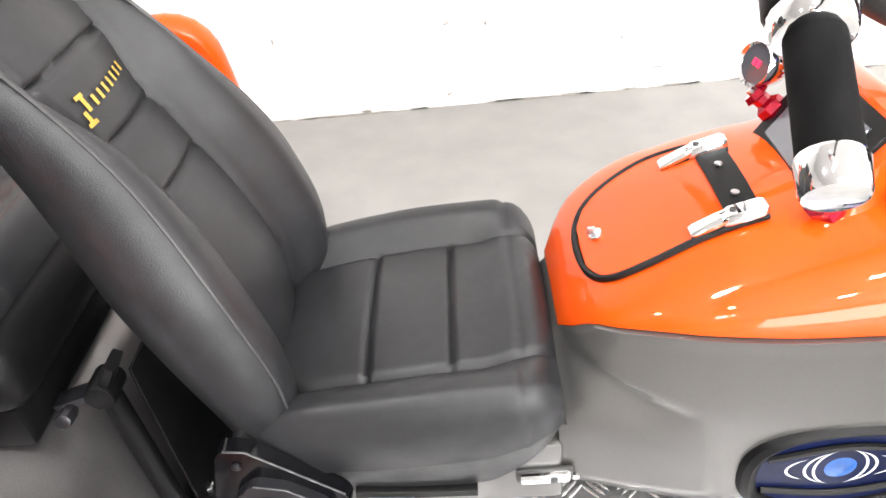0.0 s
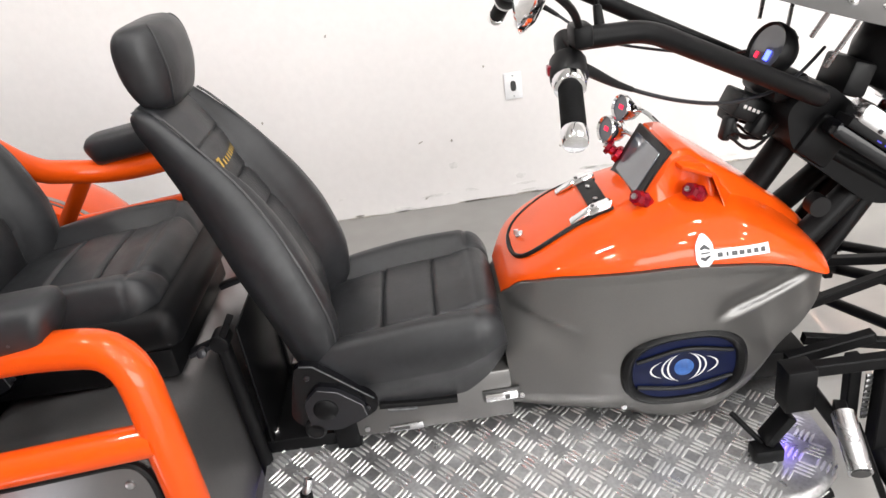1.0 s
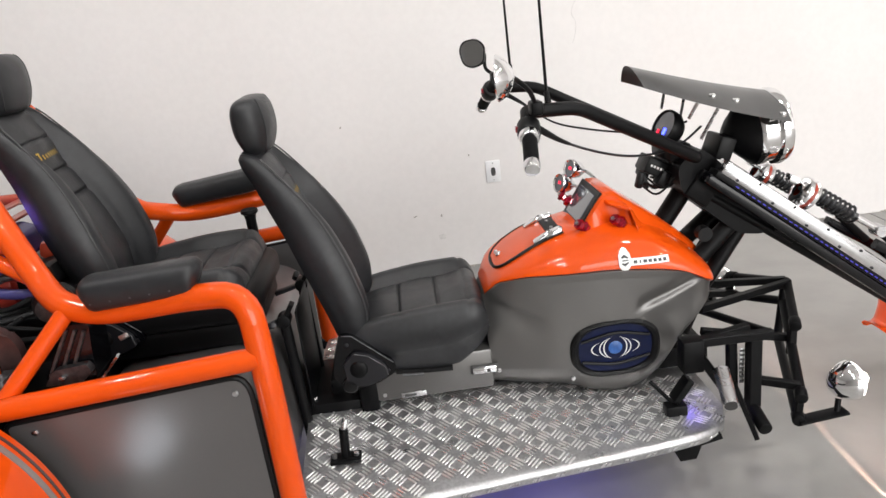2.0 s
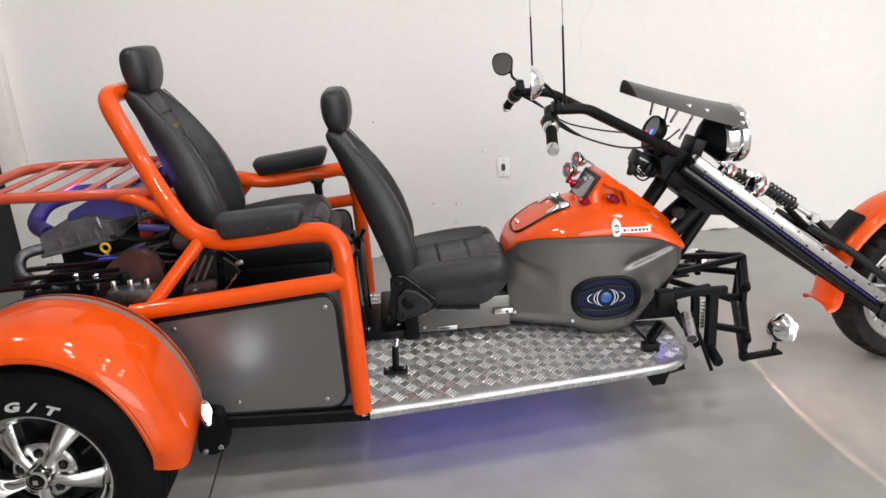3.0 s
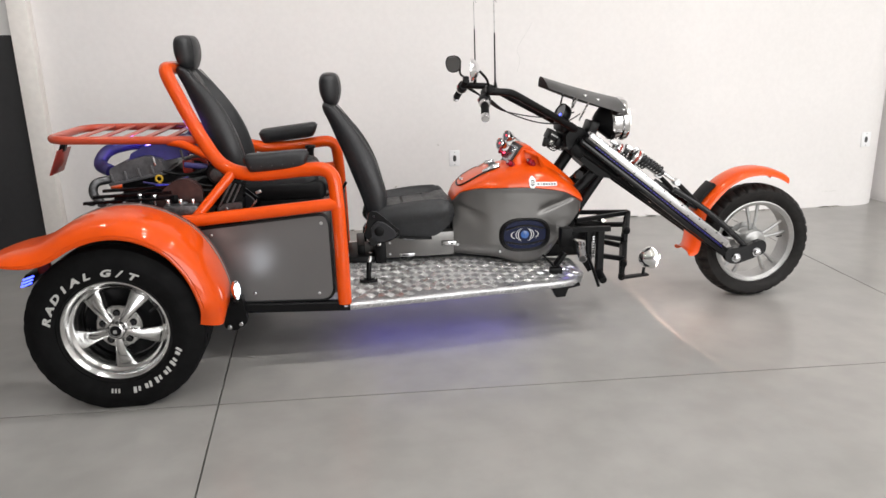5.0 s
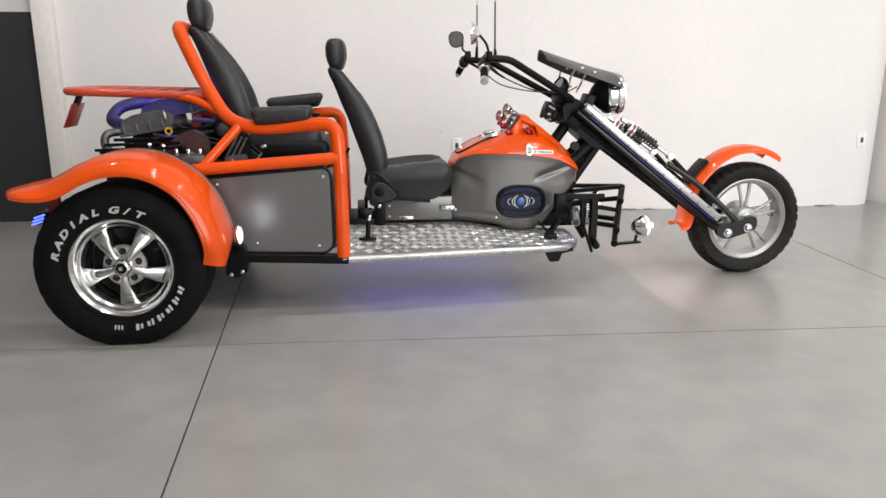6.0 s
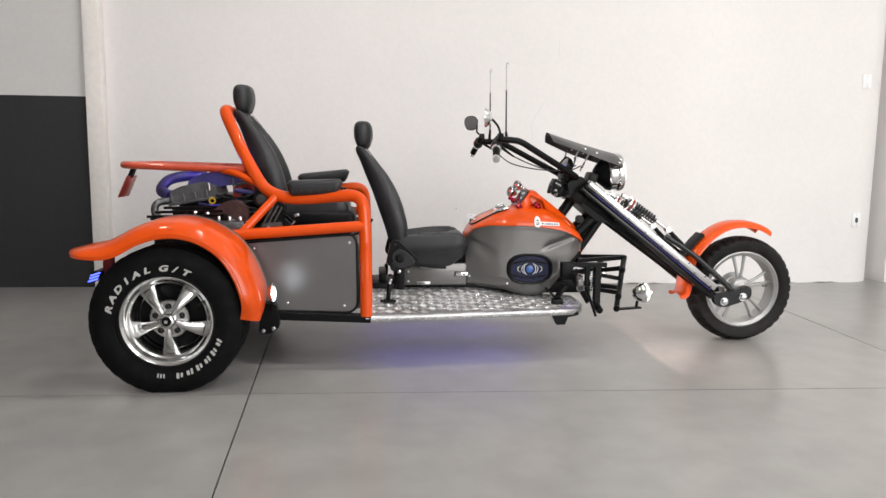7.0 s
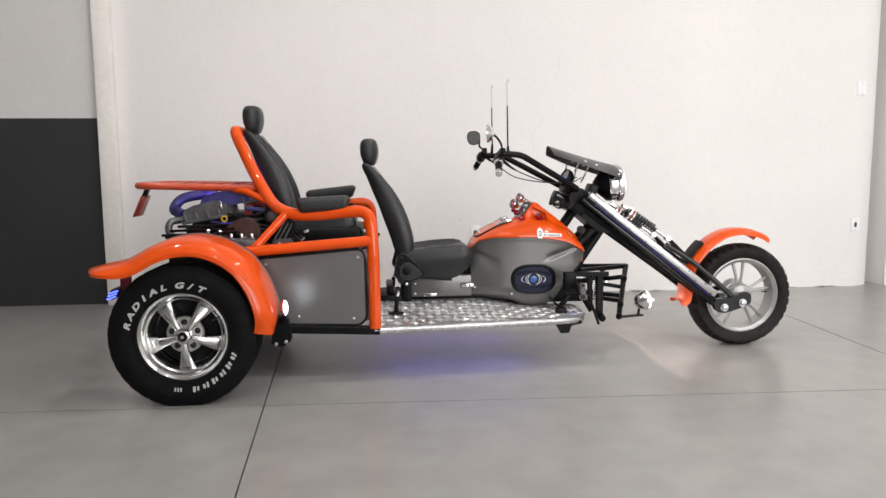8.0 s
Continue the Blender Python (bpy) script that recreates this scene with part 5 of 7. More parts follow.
    for y, v, wy, hv in ((-0.052, v0 + 0.022, 0.007, 0.004), (-0.060, v0 - 0.028, 0.008, 0.004), (-0.050, v0 + 0.008, 0.003, 0.018), (-0.060, v0 - 0.018, 0.003, 0.014)):
        stitch(y, v, wy, hv)
    return st


front_seat = seat("front_seat", -0.008, 0, "black vinyl driver seat with headrest")
rear_seat = seat("rear_seat", -0.662, 0.186, "black vinyl rear passenger seat with headrest", front_seat)


def armrest(sgn, tilt, x0, length, z0):
    """A stuffed pad with a flat top that wraps the tube under it."""
    rings = []
    for i in range(25):
        t = i / 24
        e = min(t, 1 - t) / 0.10
        s = math.sqrt(max(0.0, 1 - max(0.0, 1 - e) ** 2)) if e < 1 else 1.0
        lean = 0.016 * (1 if t < 0.5 else -1)
        zc = z0 + tilt * (t - 0.25)
        ring = []
        for k in range(28):
            a = 2 * math.pi * k / 28
            c, q = math.cos(a), math.sin(a)
            cy, cz = math.copysign(abs(c) ** 0.55, c), math.copysign(abs(q) ** 0.55, q)
            w = 0.049 * (0.66 + 0.34 * s) * (1 - 0.14 * max(0.0, -cz))
            h = 0.039 * (0.55 + 0.45 * s)
            x = x0 + length * t + lean * (1 - cz) * 0.5 * max(0.0, 1 - e * 0.5)
            ring.append(Vector((x, sgn * 0.452 + w * cy, zc + h * cz + (0.003 * (1 - cy * cy) if cz > 0 else 0.0))))
        rings.append(ring)
    ob = part("armrest", add_loft(bmesh.new(), rings), VINYL, trike, "padded black vinyl armrest", angle=60)
    for k in range(5):
        x = x0 + 0.033 + 0.045 * k
        z = z0 - 0.012 + tilt * ((x - x0) / length - 0.25)
        part("stud", add_cyl(bmesh.new(), (x, sgn * 0.496, z), (x, sgn * 0.5005, z + 0.0005), 0.0024, seg=8), CAST, ob)


armrest(-1, 0.012, 0.482, 0.280, 0.926)
armrest(1, 0.035, 0.448, 0.322, 0.942)

# grey box under the rear seat, with a rounded front edge, and its black support
bm = add_prism(bmesh.new(), round_poly([(0.40, 0.30), (0.40, 0.622), (0.745, 0.648), (0.835, 0.600), (0.868, 0.30)], 0.05), -0.455, 0.455)
part("rear_box", bm, BOX_METAL, trike, "dark grey satin sheet metal box under rear seat")
bm = add_box(bmesh.new(), (0.612, -0.02, 0.748), (0.415, 0.440, 0.094), 0.036, seg=4)
part("cushion_skirt", bm, POWDER, trike, "black vinyl skirt under the rear cushion", angle=60)
# black block added to close the gap between rear cushion and box
part("cushion_filler", add_box(bmesh.new(), (0.605, -0.02, 0.676), (0.38, 0.42, 0.068), 0.012), POWDER, trike, "black block filling the gap under the rear cushion")
# black post with a mushroom knob beside the rear cushion
part("knob_post", add_lathe(bmesh.new(), [(0.017, -0.20), (0.017, -0.03), (0.020, -0.012), (0.028, -0.006), (0.029, 0.0), (0.026, 0.006), (0.0, 0.007)], Matrix.Translation((0.731, 0.28, 0.893)), 24), PLASTIC, trike, "black post with a flat round knob")
for s, y in ((-1, -0.168), (1, 0.11)):
    x = 0.868 if s < 0 else 0.886
    leg = part("seat_stay", add_tube(bmesh.new(), [(x, y, 0.677), (x + 0.005, y, 0.52), (x + 0.011, y, 0.30)], 0.0155, 12), POWDER, trike, "black jointed seat stay")
    part("stay_link", add_tube(bmesh.new(), [(x, y, 0.677), (x + 0.028, y, 0.722)], 0.0, flat=(0.017, 0.007)), POWDER, leg)
    part("stay_joint", add_cyl(bmesh.new(), (x, y - 0.023, 0.677), (x, y + 0.023, 0.677), 0.020, seg=16, bevel=0.004), POWDER, leg)
    part("stay_bolt", add_cyl(bmesh.new(), (x - 0.026, y + s * 0.040, 0.682), (x - 0.020, y + s * 0.068, 0.692), 0.010, seg=8, bevel=0.002), DARK_STEEL, leg)
    part("stay_arm", add_tube(bmesh.new(), [(0.80, y, 0.655), (x, y, 0.677)], 0.0, flat=(0.014, 0.006)), DARK_STEEL, leg)
part("frame_box", add_box(bmesh.new(), (0.955, 0, 0.345), (0.17, 0.30, 0.075), 0.006), POWDER, trike, "black steel frame box under the seats")
part("frame_upright", add_box(bmesh.new(), (0.972, 0.03, 0.405), (0.040, 0.26, 0.05), 0.006), POWDER, trike, "black steel upright behind the front seat")
part("back_sheet", add_box(bmesh.new(), (0.899, 0.025, 0.535), (0.005, 0.36, 0.31), 0.002), POWDER, trike, "black sheet behind the seat stays")
for x, y in ((1.02, -0.11), (0.90, -0.12), (1.02, 0.11)):
    part("frame_bolt", add_cyl(bmesh.new(), (x, y, 0.381), (x, y, 0.392), 0.010, seg=6, bevel=0.002), STEEL, trike)


def foot_peg(sgn):
    x, y = 0.997, sgn * 0.352
    top_z = deck_z(x, 0.352)
    p = part("foot_peg", add_cyl(bmesh.new(), (x, y, top_z), (x + 0.006, y, top_z + 0.098), 0.0125, seg=14, bevel=0.002), POWDER, trike, "black folding foot peg with chrome tip")
    part("peg_flange", add_box(bmesh.new(), (x, y, top_z + 0.006), (0.085, 0.05, 0.010), 0.004), POWDER, p)
    for dx in (-0.03, 0.03):
        part("flange_bolt", add_cyl(bmesh.new(), (x + dx, y, top_z + 0.010), (x + dx, y, top_z + 0.020), 0.007, seg=6), STEEL, p)
    part("peg_tip", add_cyl(bmesh.new(), (x + 0.006, y, top_z + 0.094), (x + 0.016, y - sgn * 0.012, top_z + 0.122), 0.009, seg=12, bevel=0.003), STEEL, p)


foot_peg(-1)
foot_peg(1)


# ---- fork, front wheel and fender ----
FORK_A, FORK_B = Vector((2.150, 0, 0.968)), Vector((2.945, 0, 0.352))
FD = (FORK_B - FORK_A).normalized()
FN = Vector((FD.z, 0, -FD.x)).normalized()      # downwards across the fork
FN = FN if FN.z < 0 else -FN


def fork_box(s0, s1, n0, n1, y0, y1, bevel=0.004):
    """A bar along the fork: s along it, n across it (down), y sideways."""
    bm = bmesh.new()
    vs = []
    for y in (y0, y1):
        for s, n in ((s0, n0), (s1, n0), (s1, n1), (s0, n1)):
            p = FORK_A + FD * s + FN * n
            vs.append(bm.verts.new((p.x, y, p.z)))
    for f in ((0, 1, 2, 3), (7, 6, 5, 4), (0, 4, 5, 1), (1, 5, 6, 2), (2, 6, 7, 3), (3, 7, 4, 0)):
        bm.faces.new([vs[i] for i in f])
    if bevel:
        bmesh.ops.bevel(bm, geom=bm.edges[:], offset=bevel, segments=2, affect="EDGES", profile=0.5)
    return bm


def fork_leg(sgn):
    ys = lambda a, b: (min(sgn * a, sgn * b), max(sgn * a, sgn * b))
    leg = part("fork_leg", fork_box(-0.02, 1.03, 0.050, 0.084, *ys(0.115, 0.165), 0.01), GLOSS, trike, "black fork leg with chrome cover")
    part("chrome_cover", fork_box(-0.005, 0.995, -0.002, 0.040, *ys(0.12, 0.176), 0.010), POLISHED, leg, "bolted polished steel fork cover")
    part("fork_plate", fork_box(-0.01, 1.0, 0.036, 0.054, *ys(0.12, 0.172), 0.002), POWDER, leg)
    for k in range(46):
        part("fork_diode", fork_box(0.06 + 0.02 * k, 0.07 + 0.02 * k, 0.0455, 0.0485, *ys(0.171, 0.1738), 0), DIM_LED, leg)
    for k in range(15):
        p = FORK_A + FD * (0.05 + 0.065 * k) + FN * (0.008 if k % 2 else 0.032)
        part("cover_bolt", add_cyl(bmesh.new(), (p.x, sgn * 0.175, p.z), (p.x, sgn * 0.1785, p.z), 0.0042, seg=8), DARK_STEEL, leg)
    part("inner_tube", add_cyl(bmesh.new(), FORK_A + FD * 0.02 + FN * 0.105 + Vector((0, sgn * 0.09, 0)), FORK_A + FD * 1.0 + FN * 0.066 + Vector((0, sgn * 0.09, 0)), 0.016), POWDER, leg)
    # leading link with its two bolts
    out = round_poly([(2.925, 0.315), (2.960, 0.318), (3.03, 0.325), (3.12, 0.360), (3.150, 0.340), (3.150, 0.285), (3.10, 0.262), (2.99, 0.228), (2.94, 0.235), (2.915, 0.27)], 0.02)
    part("axle_link", add_prism(bmesh.new(), out, *ys(0.135, 0.165)), GLOSS, leg)
    for x, z in ((2.982, 0.264), (3.096, 0.290)):
        part("axle_bolt", add_cyl(bmesh.new(), (x, sgn * 0.163, z), (x, sgn * 0.186, z), 0.018, seg=6, bevel=0.004), STEEL, leg)
        part("bolt_washer", add_cyl(bmesh.new(), (x, sgn * 0.163, z), (x, sgn * 0.170, z), 0.024, seg=20), STEEL, leg)
    pts = fillet([(2.62, sgn * 0.125, 0.648), (2.80, sgn * 0.13, 0.535), (2.955, sgn * 0.14, 0.402), (3.045, sgn * 0.145, 0.315)], 0.08)
    part("rocker_arm", add_tube(bmesh.new(), pts, 0.0, flat=(0.011, 0.015)), GLOSS, leg)
    # spring, rod and turned joint on top of the leg
    a, b = Vector((2.414, sgn * 0.115, 0.836)), Vector((2.552, sgn * 0.115, 0.742))
    d = (b - a).normalized()
    u, w, _ = basis(d)
    pts = [a + (b - a) * (k / 108) + (u * math.cos(k * math.pi / 6) + w * math.sin(k * math.pi / 6)) * 0.023 for k in range(109)]
    part("shock_spring", add_tube(bmesh.new(), pts, 0.0045, 7), DARK_STEEL, leg, "black coil spring")
    part("shock_body", add_cyl(bmesh.new(), a - d * 0.03, b + d * 0.01, 0.0125), CAST, leg)
    part("shock_rod", add_cyl(bmesh.new(), b, b + d * 0.10, 0.010), CHROME, leg)
    part("shock_eye", add_cyl(bmesh.new(), b + d * 0.10 + Vector((0, -0.02, 0)), b + d * 0.10 + Vector((0, 0.02, 0)), 0.018), STEEL, leg)
    part("shock_link", add_cyl(bmesh.new(), b + d * 0.10, (2.76, sgn * 0.12, 0.565), 0.013), POWDER, leg)
    # turned chrome collars and clevis at the upper shock joint
    to = Matrix.Translation(a - d * 0.018 + Vector((0, sgn * 0.012, -0.016))) @ d.to_track_quat("Z", "Y").to_matrix().to_4x4()
    part("shock_collar", add_lathe(bmesh.new(), [(0.020, -0.034), (0.036, -0.030), (0.046, -0.022), (0.047, -0.014), (0.041, -0.010)], to, 28), CHROME, leg, "turned chrome shock collar")
    part("collar_band", add_lathe(bmesh.new(), [(0.041, -0.011), (0.0415, 0.002), (0.040, 0.004)], to, 28), material_lens(), leg, "red-brown band")
    part("shock_collar", add_lathe(bmesh.new(), [(0.040, 0.002), (0.046, 0.005), (0.045, 0.012), (0.034, 0.018), (0.010, 0.019)], to, 28), CHROME, leg)
    part("shock_clevis", add_box(bmesh.new(), a - d * 0.058 + Vector((0, 0, 0.006)), (0.045, 0.035, 0.022), 0.005, Matrix.Rotation(radians(34), 4, "Y")), CHROME, leg)


def material_lens():
    mat = bpy.data.materials.get("amber_red_lens")
    return mat or material("amber_red_lens", (0.28, 0.03, 0.015), 0.15, coat=0.8, grain=0.25, grain_scale=120)


fork_leg(-1)
fork_leg(1)
for s0, n0, n1 in ((0.0, 0.05, 0.14), (0.30, 0.055, 0.094)):
    part("fork_yoke", fork_box(s0 - 0.02, s0 + 0.06, n0, n1, -0.11, 0.11, 0.008), POWDER, trike, "black steel fork yoke")


def front_wheel():
    m = side_matrix(FRONT_X, 0, FRONT_R - 0.004, -1)
    prof = [(0.214, -0.062), (0.220, -0.060), (0.226, -0.050), (0.222, -0.04), (0.206, -0.03), (0.203, 0.0), (0.206, 0.03), (0.222, 0.04), (0.226, 0.050), (0.220, 0.060), (0.214, 0.062), (0.196, 0.05), (0.192, 0.0), (0.196, -0.05), (0.214, -0.062)]
    rim = part("front_wheel", add_lathe(bmesh.new(), [(r * 1.05, h) for r, h in prof], m, 64), SILVER, trike, "silver multi-spoke front wheel")
    R = FRONT_R
    prof = [(0.226, -0.055), (0.240, -0.068), (0.266, -0.078), (0.290, -0.078), (0.305, -0.066), (0.314, -0.046), (R - 0.001, -0.022), (R, -0.003), (R, 0.003), (R - 0.001, 0.022), (0.314, 0.046), (0.305, 0.066), (0.290, 0.078), (0.266, 0.078), (0.240, 0.068), (0.226, 0.055)]

    def dip(k, i):
        if i in (4, 5) and (k % 5 == 0):
            return 0.010
        if i in (10, 11) and ((k + 2) % 5 == 0):
            return 0.010
        if i in (6, 9) and (k % 10 == 5):
            return 0.007
        return 0.0
    bm = add_lathe(bmesh.new(), prof, m, 180, dip)
    for v in bm.verts:
        v.co.z = max(v.co.z, 0.001)
    part("tyre", bm, WORN_RUBBER, rim, "black treaded front tyre", angle=28)
    for k in range(5):
        a0 = radians(20 + 72 * k)
        for off in (-0.17, 0.17):
            a1 = a0 + off
            p = m @ Vector((0.045 * math.cos(a0 + off * 0.8), 0.045 * math.sin(a0 + off * 0.8), 0.012))
            q = m @ Vector((0.206 * math.cos(a1), 0.206 * math.sin(a1), 0.004))
            mid = p.lerp(q, 0.5) + Vector((0, -0.006, 0))
            part("spoke", add_tube(bmesh.new(), [p, mid, q], [0.011, 0.0085, 0.011], 8), SILVER, rim)
    part("hub", add_lathe(bmesh.new(), [(0.0, -0.06), (0.05, -0.055), (0.062, -0.03), (0.062, 0.03), (0.070, 0.04), (0.060, 0.058), (0.035, 0.066), (0.02, 0.085), (0.0, 0.085)], m, 40), SILVER, rim)
    part("brake_disc", add_lathe(bmesh.new(), [(0.055, -0.062), (0.088, -0.062), (0.088, -0.067), (0.055, -0.067)], m, 40), SILVER, rim)
    part("axle", add_cyl(bmesh.new(), (FRONT_X - 0.02, -0.14, 0.303), (FRONT_X - 0.02, 0.14, 0.303), 0.014), STEEL, rim)
    part("tyre_valve", add_cyl(bmesh.new(), m @ Vector((0.185, 0.012, 0.01)), m @ Vector((0.150, 0.012, 0.02)), 0.004, seg=8), PLASTIC, rim)
    # mudguard: hugs the tyre and kicks out at both ends
    path = smooth_path([(2.746, 0, 0.296), (2.764, 0, 0.300), (2.774, 0, 0.345), (2.780, 0, 0.42), (2.80, 0, 0.515), (2.86, 0, 0.60), (2.94, 0, 0.676), (3.03, 0, 0.722), (3.13, 0, 0.735), (3.21, 0, 0.724), (3.27, 0, 0.702), (3.312, 0, 0.678)], 5)
    rings = []
    for i, p in enumerate(path):
        dd = (path[min(i + 1, len(path) - 1)] - path[max(i - 1, 0)]).normalized()
        nn = Vector((-dd.z, 0, dd.x))
        s = i / (len(path) - 1)
        fade = 1 - 0.45 * smooth((0.10 - s) / 0.10)
        tip = 0.55 * smooth((s - 0.93) / 0.07)
        ring = []
        for y, o in ((-0.088, -0.042), (-0.086, -0.030), (-0.075, -0.014), (-0.05, -0.004), (0.0, 0.0), (0.05, -0.004), (0.075, -0.014), (0.086, -0.030), (0.088, -0.042)):
            ring.append(p + nn * (o * fade) + Vector((0, y, 0)) - dd * tip * 0.06 * (1 - abs(y) / 0.088))
        for y, o in ((0.084, -0.042), (0.082, -0.032), (0.07, -0.022), (0.045, -0.010), (0.0, -0.006), (-0.045, -0.010), (-0.07, -0.022), (-0.082, -0.032), (-0.084, -0.042)):
            ring.append(p + nn * (o * fade) + Vector((0, y, 0)) - dd * tip * 0.06 * (1 - abs(y) / 0.088))
        rings.append(ring)
    f = part("front_fender", add_loft(bmesh.new(), rings), ORANGE, trike, "glossy orange front fender")
    pts = [(2.787, 0, 0.520), (2.820, 0, 0.570), (2.852, 0, 0.610), (2.890, 0, 0.649)]
    part("fender_bracket", add_tube(bmesh.new(), smooth_path(pts), 0.0, flat=(0.050, 0.010)), POWDER, f, "black strap on the fender")


front_wheel()

# steering head and down tubes
bm = bmesh.new()
add_prism(bm, round_poly([(2.03, 0.955), (2.10, 1.00), (2.18, 0.93), (2.34, 0.78), (2.30, 0.715), (2.215, 0.727), (2.10, 0.825), (2.045, 0.87)], 0.03), -0.10, 0.10)
head = part("steering_head", bm, POWDER, trike, "black steel steering head")
part("down_tube", add_tube(bmesh.new(), [(2.095, 0, 0.868), (1.95, 0, 0.66)], 0.030, 16), POWDER, trike)
both("down_tube", lambda bm: add_tube(bm, [(2.225, -0.06, 0.768), (1.99, -0.085, 0.555)], 0.027, 16), POWDER, trike)
both("down_tube", lambda bm: add_tube(bm, [(2.25, -0.05, 0.745), (2.12, -0.06, 0.56), (2.05, -0.07, 0.42)], 0.024, 14), POWDER, trike)
part("tube_knob", add_cyl(bmesh.new(), (2.105, -0.12, 0.745), (2.105, -0.09, 0.745), 0.022, seg=14), PLASTIC, trike)


# ---- handlebar, controls, mirrors, aerials ----
def handlebar():
    near = [(2.055, -0.045, 0.986), (2.070, -0.160, 0.984), (1.708, -0.276, 1.183), (1.575, -0.300, 1.191)]
    pts = near[::-1] + [(p[0], -p[1], p[2]) for p in near]
    hb = part("handlebar", add_tube(bmesh.new(), fillet(pts, 0.035), 0.0175, 18), POWDER, trike, "black raised handlebar")
    for s in (-1, 1):
        z0 = 0.03 if s > 0 else 0.0
        top = Vector((1.582, s * 0.268, 1.182 + z0))
        end = Vector((1.554, s * 0.434, 1.089 + z0))
        d = (end - top).normalized()
        part("bar_end", add_cyl(bmesh.new(), top - d * 0.012, top + d * 0.06, 0.0185, bevel=0.004), POWDER, hb)
        sw = part("switch_housing", add_cyl(bmesh.new(), top + d * 0.042, top + d * 0.088, 0.029, seg=18, bevel=0.006), PLASTIC, hb)
        part("red_button", add_box(bmesh.new(), top + d * 0.058 + Vector((-0.026, 0, 0)), (0.014, 0.018, 0.016), 0.003), RED_LENS, hb)
        part("grip_collar", add_cyl(bmesh.new(), top + d * 0.085, top + d * 0.104, 0.027, 0.025, seg=20, bevel=0.003), CHROME, hb)
        part("grip", add_cyl(bmesh.new(), top + d * 0.100, end - d * 0.018 + d * 0.02, 0.0185, seg=18), RUBBER, hb, "black rubber grip")
        part("grip_end", add_cyl(bmesh.new(), end - d * 0.006, end + d * 0.022, 0.0205, 0.019, seg=18, bevel=0.004), CHROME, hb)
        part("mirror_clamp", add_box(bmesh.new(), (1.592, s * 0.33, 1.203 + z0 * 0.6), (0.03, 0.05, 0.034), 0.006), POWDER, hb)
        # mirror: stalk, chrome back, glass that faces the rider
        g = Vector((1.492, s * 0.455, 1.295)) if s < 0 else Vector((1.530, s * 0.36, 1.303))
        part("mirror_stalk", add_tube(bmesh.new(), smooth_path([(1.592, s * 0.335, 1.208 + z0 * 0.6), (1.57, s * 0.385, 1.250), (1.535 if s < 0 else 1.575, s * 0.42, 1.284 if s < 0 else 1.292), g + Vector((0.02, 0, 0))]), 0.006, 10), POWDER, hb)
        rot = Matrix.Translation(g) @ Matrix.Rotation(radians(-90), 4, "Y") @ Matrix.Rotation(radians(12 * s if s < 0 else 68), 4, "X") @ Matrix.Rotation(radians(0 if s < 0 else 9), 4, "Y")
        mm = rot @ (Matrix.Diagonal((0.95, 1.25, 1, 1)) if s < 0 else Matrix.Diagonal((0.82, 1.0, 1, 1)))
        prof = [(0.0, -0.034), (0.02, -0.030), (0.042, -0.016), (0.053, -0.002), (0.055, 0.004), (0.051, 0.007), (0.049, 0.004)]
        if s < 0:
            mr = part("mirror", add_lathe(bmesh.new(), prof, mm, 24), CHROME, hb, "chrome round-edged rear-view mirror")
            part("mirror_glass", add_lathe(bmesh.new(), [(0.050, 0.0045), (0.0, 0.005)], mm, 24), MIRROR, mr)
        else:
            shield = round_poly([(0.046, -0.014), (0.040, 0.034), (0.010, 0.047), (-0.036, 0.034), (-0.050, 0.0), (-0.036, -0.038), (0.022, -0.044)], 0.018)
            ring = lambda k, h: [rot @ Vector((u * k, v * k, h)) for u, v in shield]
            mr = part("mirror", add_loft(bmesh.new(), [ring(0.5, -0.026), ring(0.85, -0.016), ring(1.0, -0.002), ring(1.02, 0.004), ring(0.98, 0.008), ring(0.93, 0.005)]), GLOSS, hb, "dark-rimmed shield-shaped rear-view mirror")
            part("mirror_glass", add_loft(bmesh.new(), [ring(0.90, 0.0055), ring(0.90, 0.0065)]), MIRROR, mr)
        # aerial: thick black foot, thin bright whip with a small hook
        ax, ay, az = 1.634, s * 0.266, 1.212 + z0
        part("aerial_foot", add_cyl(bmesh.new(), (ax, s * 0.288, 1.180 + z0 * 0.3), (ax, ay, az + 0.018), 0.010, 0.007, seg=12, bevel=0.002), POWDER, hb)
        part("aerial", add_cyl(bmesh.new(), (ax, ay, az), (ax - 0.004, ay, az + 0.240), 0.0044, 0.0034, seg=8), POWDER, hb)
        part("aerial_whip", add_tube(bmesh.new(), [(ax - 0.004, ay, az + 0.235), (ax - 0.007, ay, az + 0.378), (ax - 0.001, ay, az + 0.386), (ax + 0.006, ay, az + 0.370)], 0.0020, 6), STEEL, hb)
        # cable that sags back to the head
        cab = [top + d * 0.065 + Vector((0.024, 0, 0)), Vector((1.665, s * 0.293, 1.104 + z0)), Vector((1.76, s * 0.275, 1.062)), Vector((1.86, s * 0.235, 1.032)), Vector((1.97, s * 0.165, 1.018)), Vector((2.046, s * 0.106, 1.024)), Vector((2.12, s * 0.05, 1.05))]
        part("control_cable", add_tube(bmesh.new(), smooth_path(cab), 0.0034, 8), DARK_STEEL, hb)
        part("cable_sleeve", add_tube(bmesh.new(), smooth_path(cab)[:8], [0.0090, 0.0088, 0.0084, 0.0078, 0.007, 0.0062, 0.0054, 0.0044], 10), PLASTIC, hb)
    part("bar_clamp", add_box(bmesh.new(), (2.05, 0, 0.985), (0.07, 0.15, 0.05), 0.01), POWDER, hb)
    return hb


bar = handlebar()


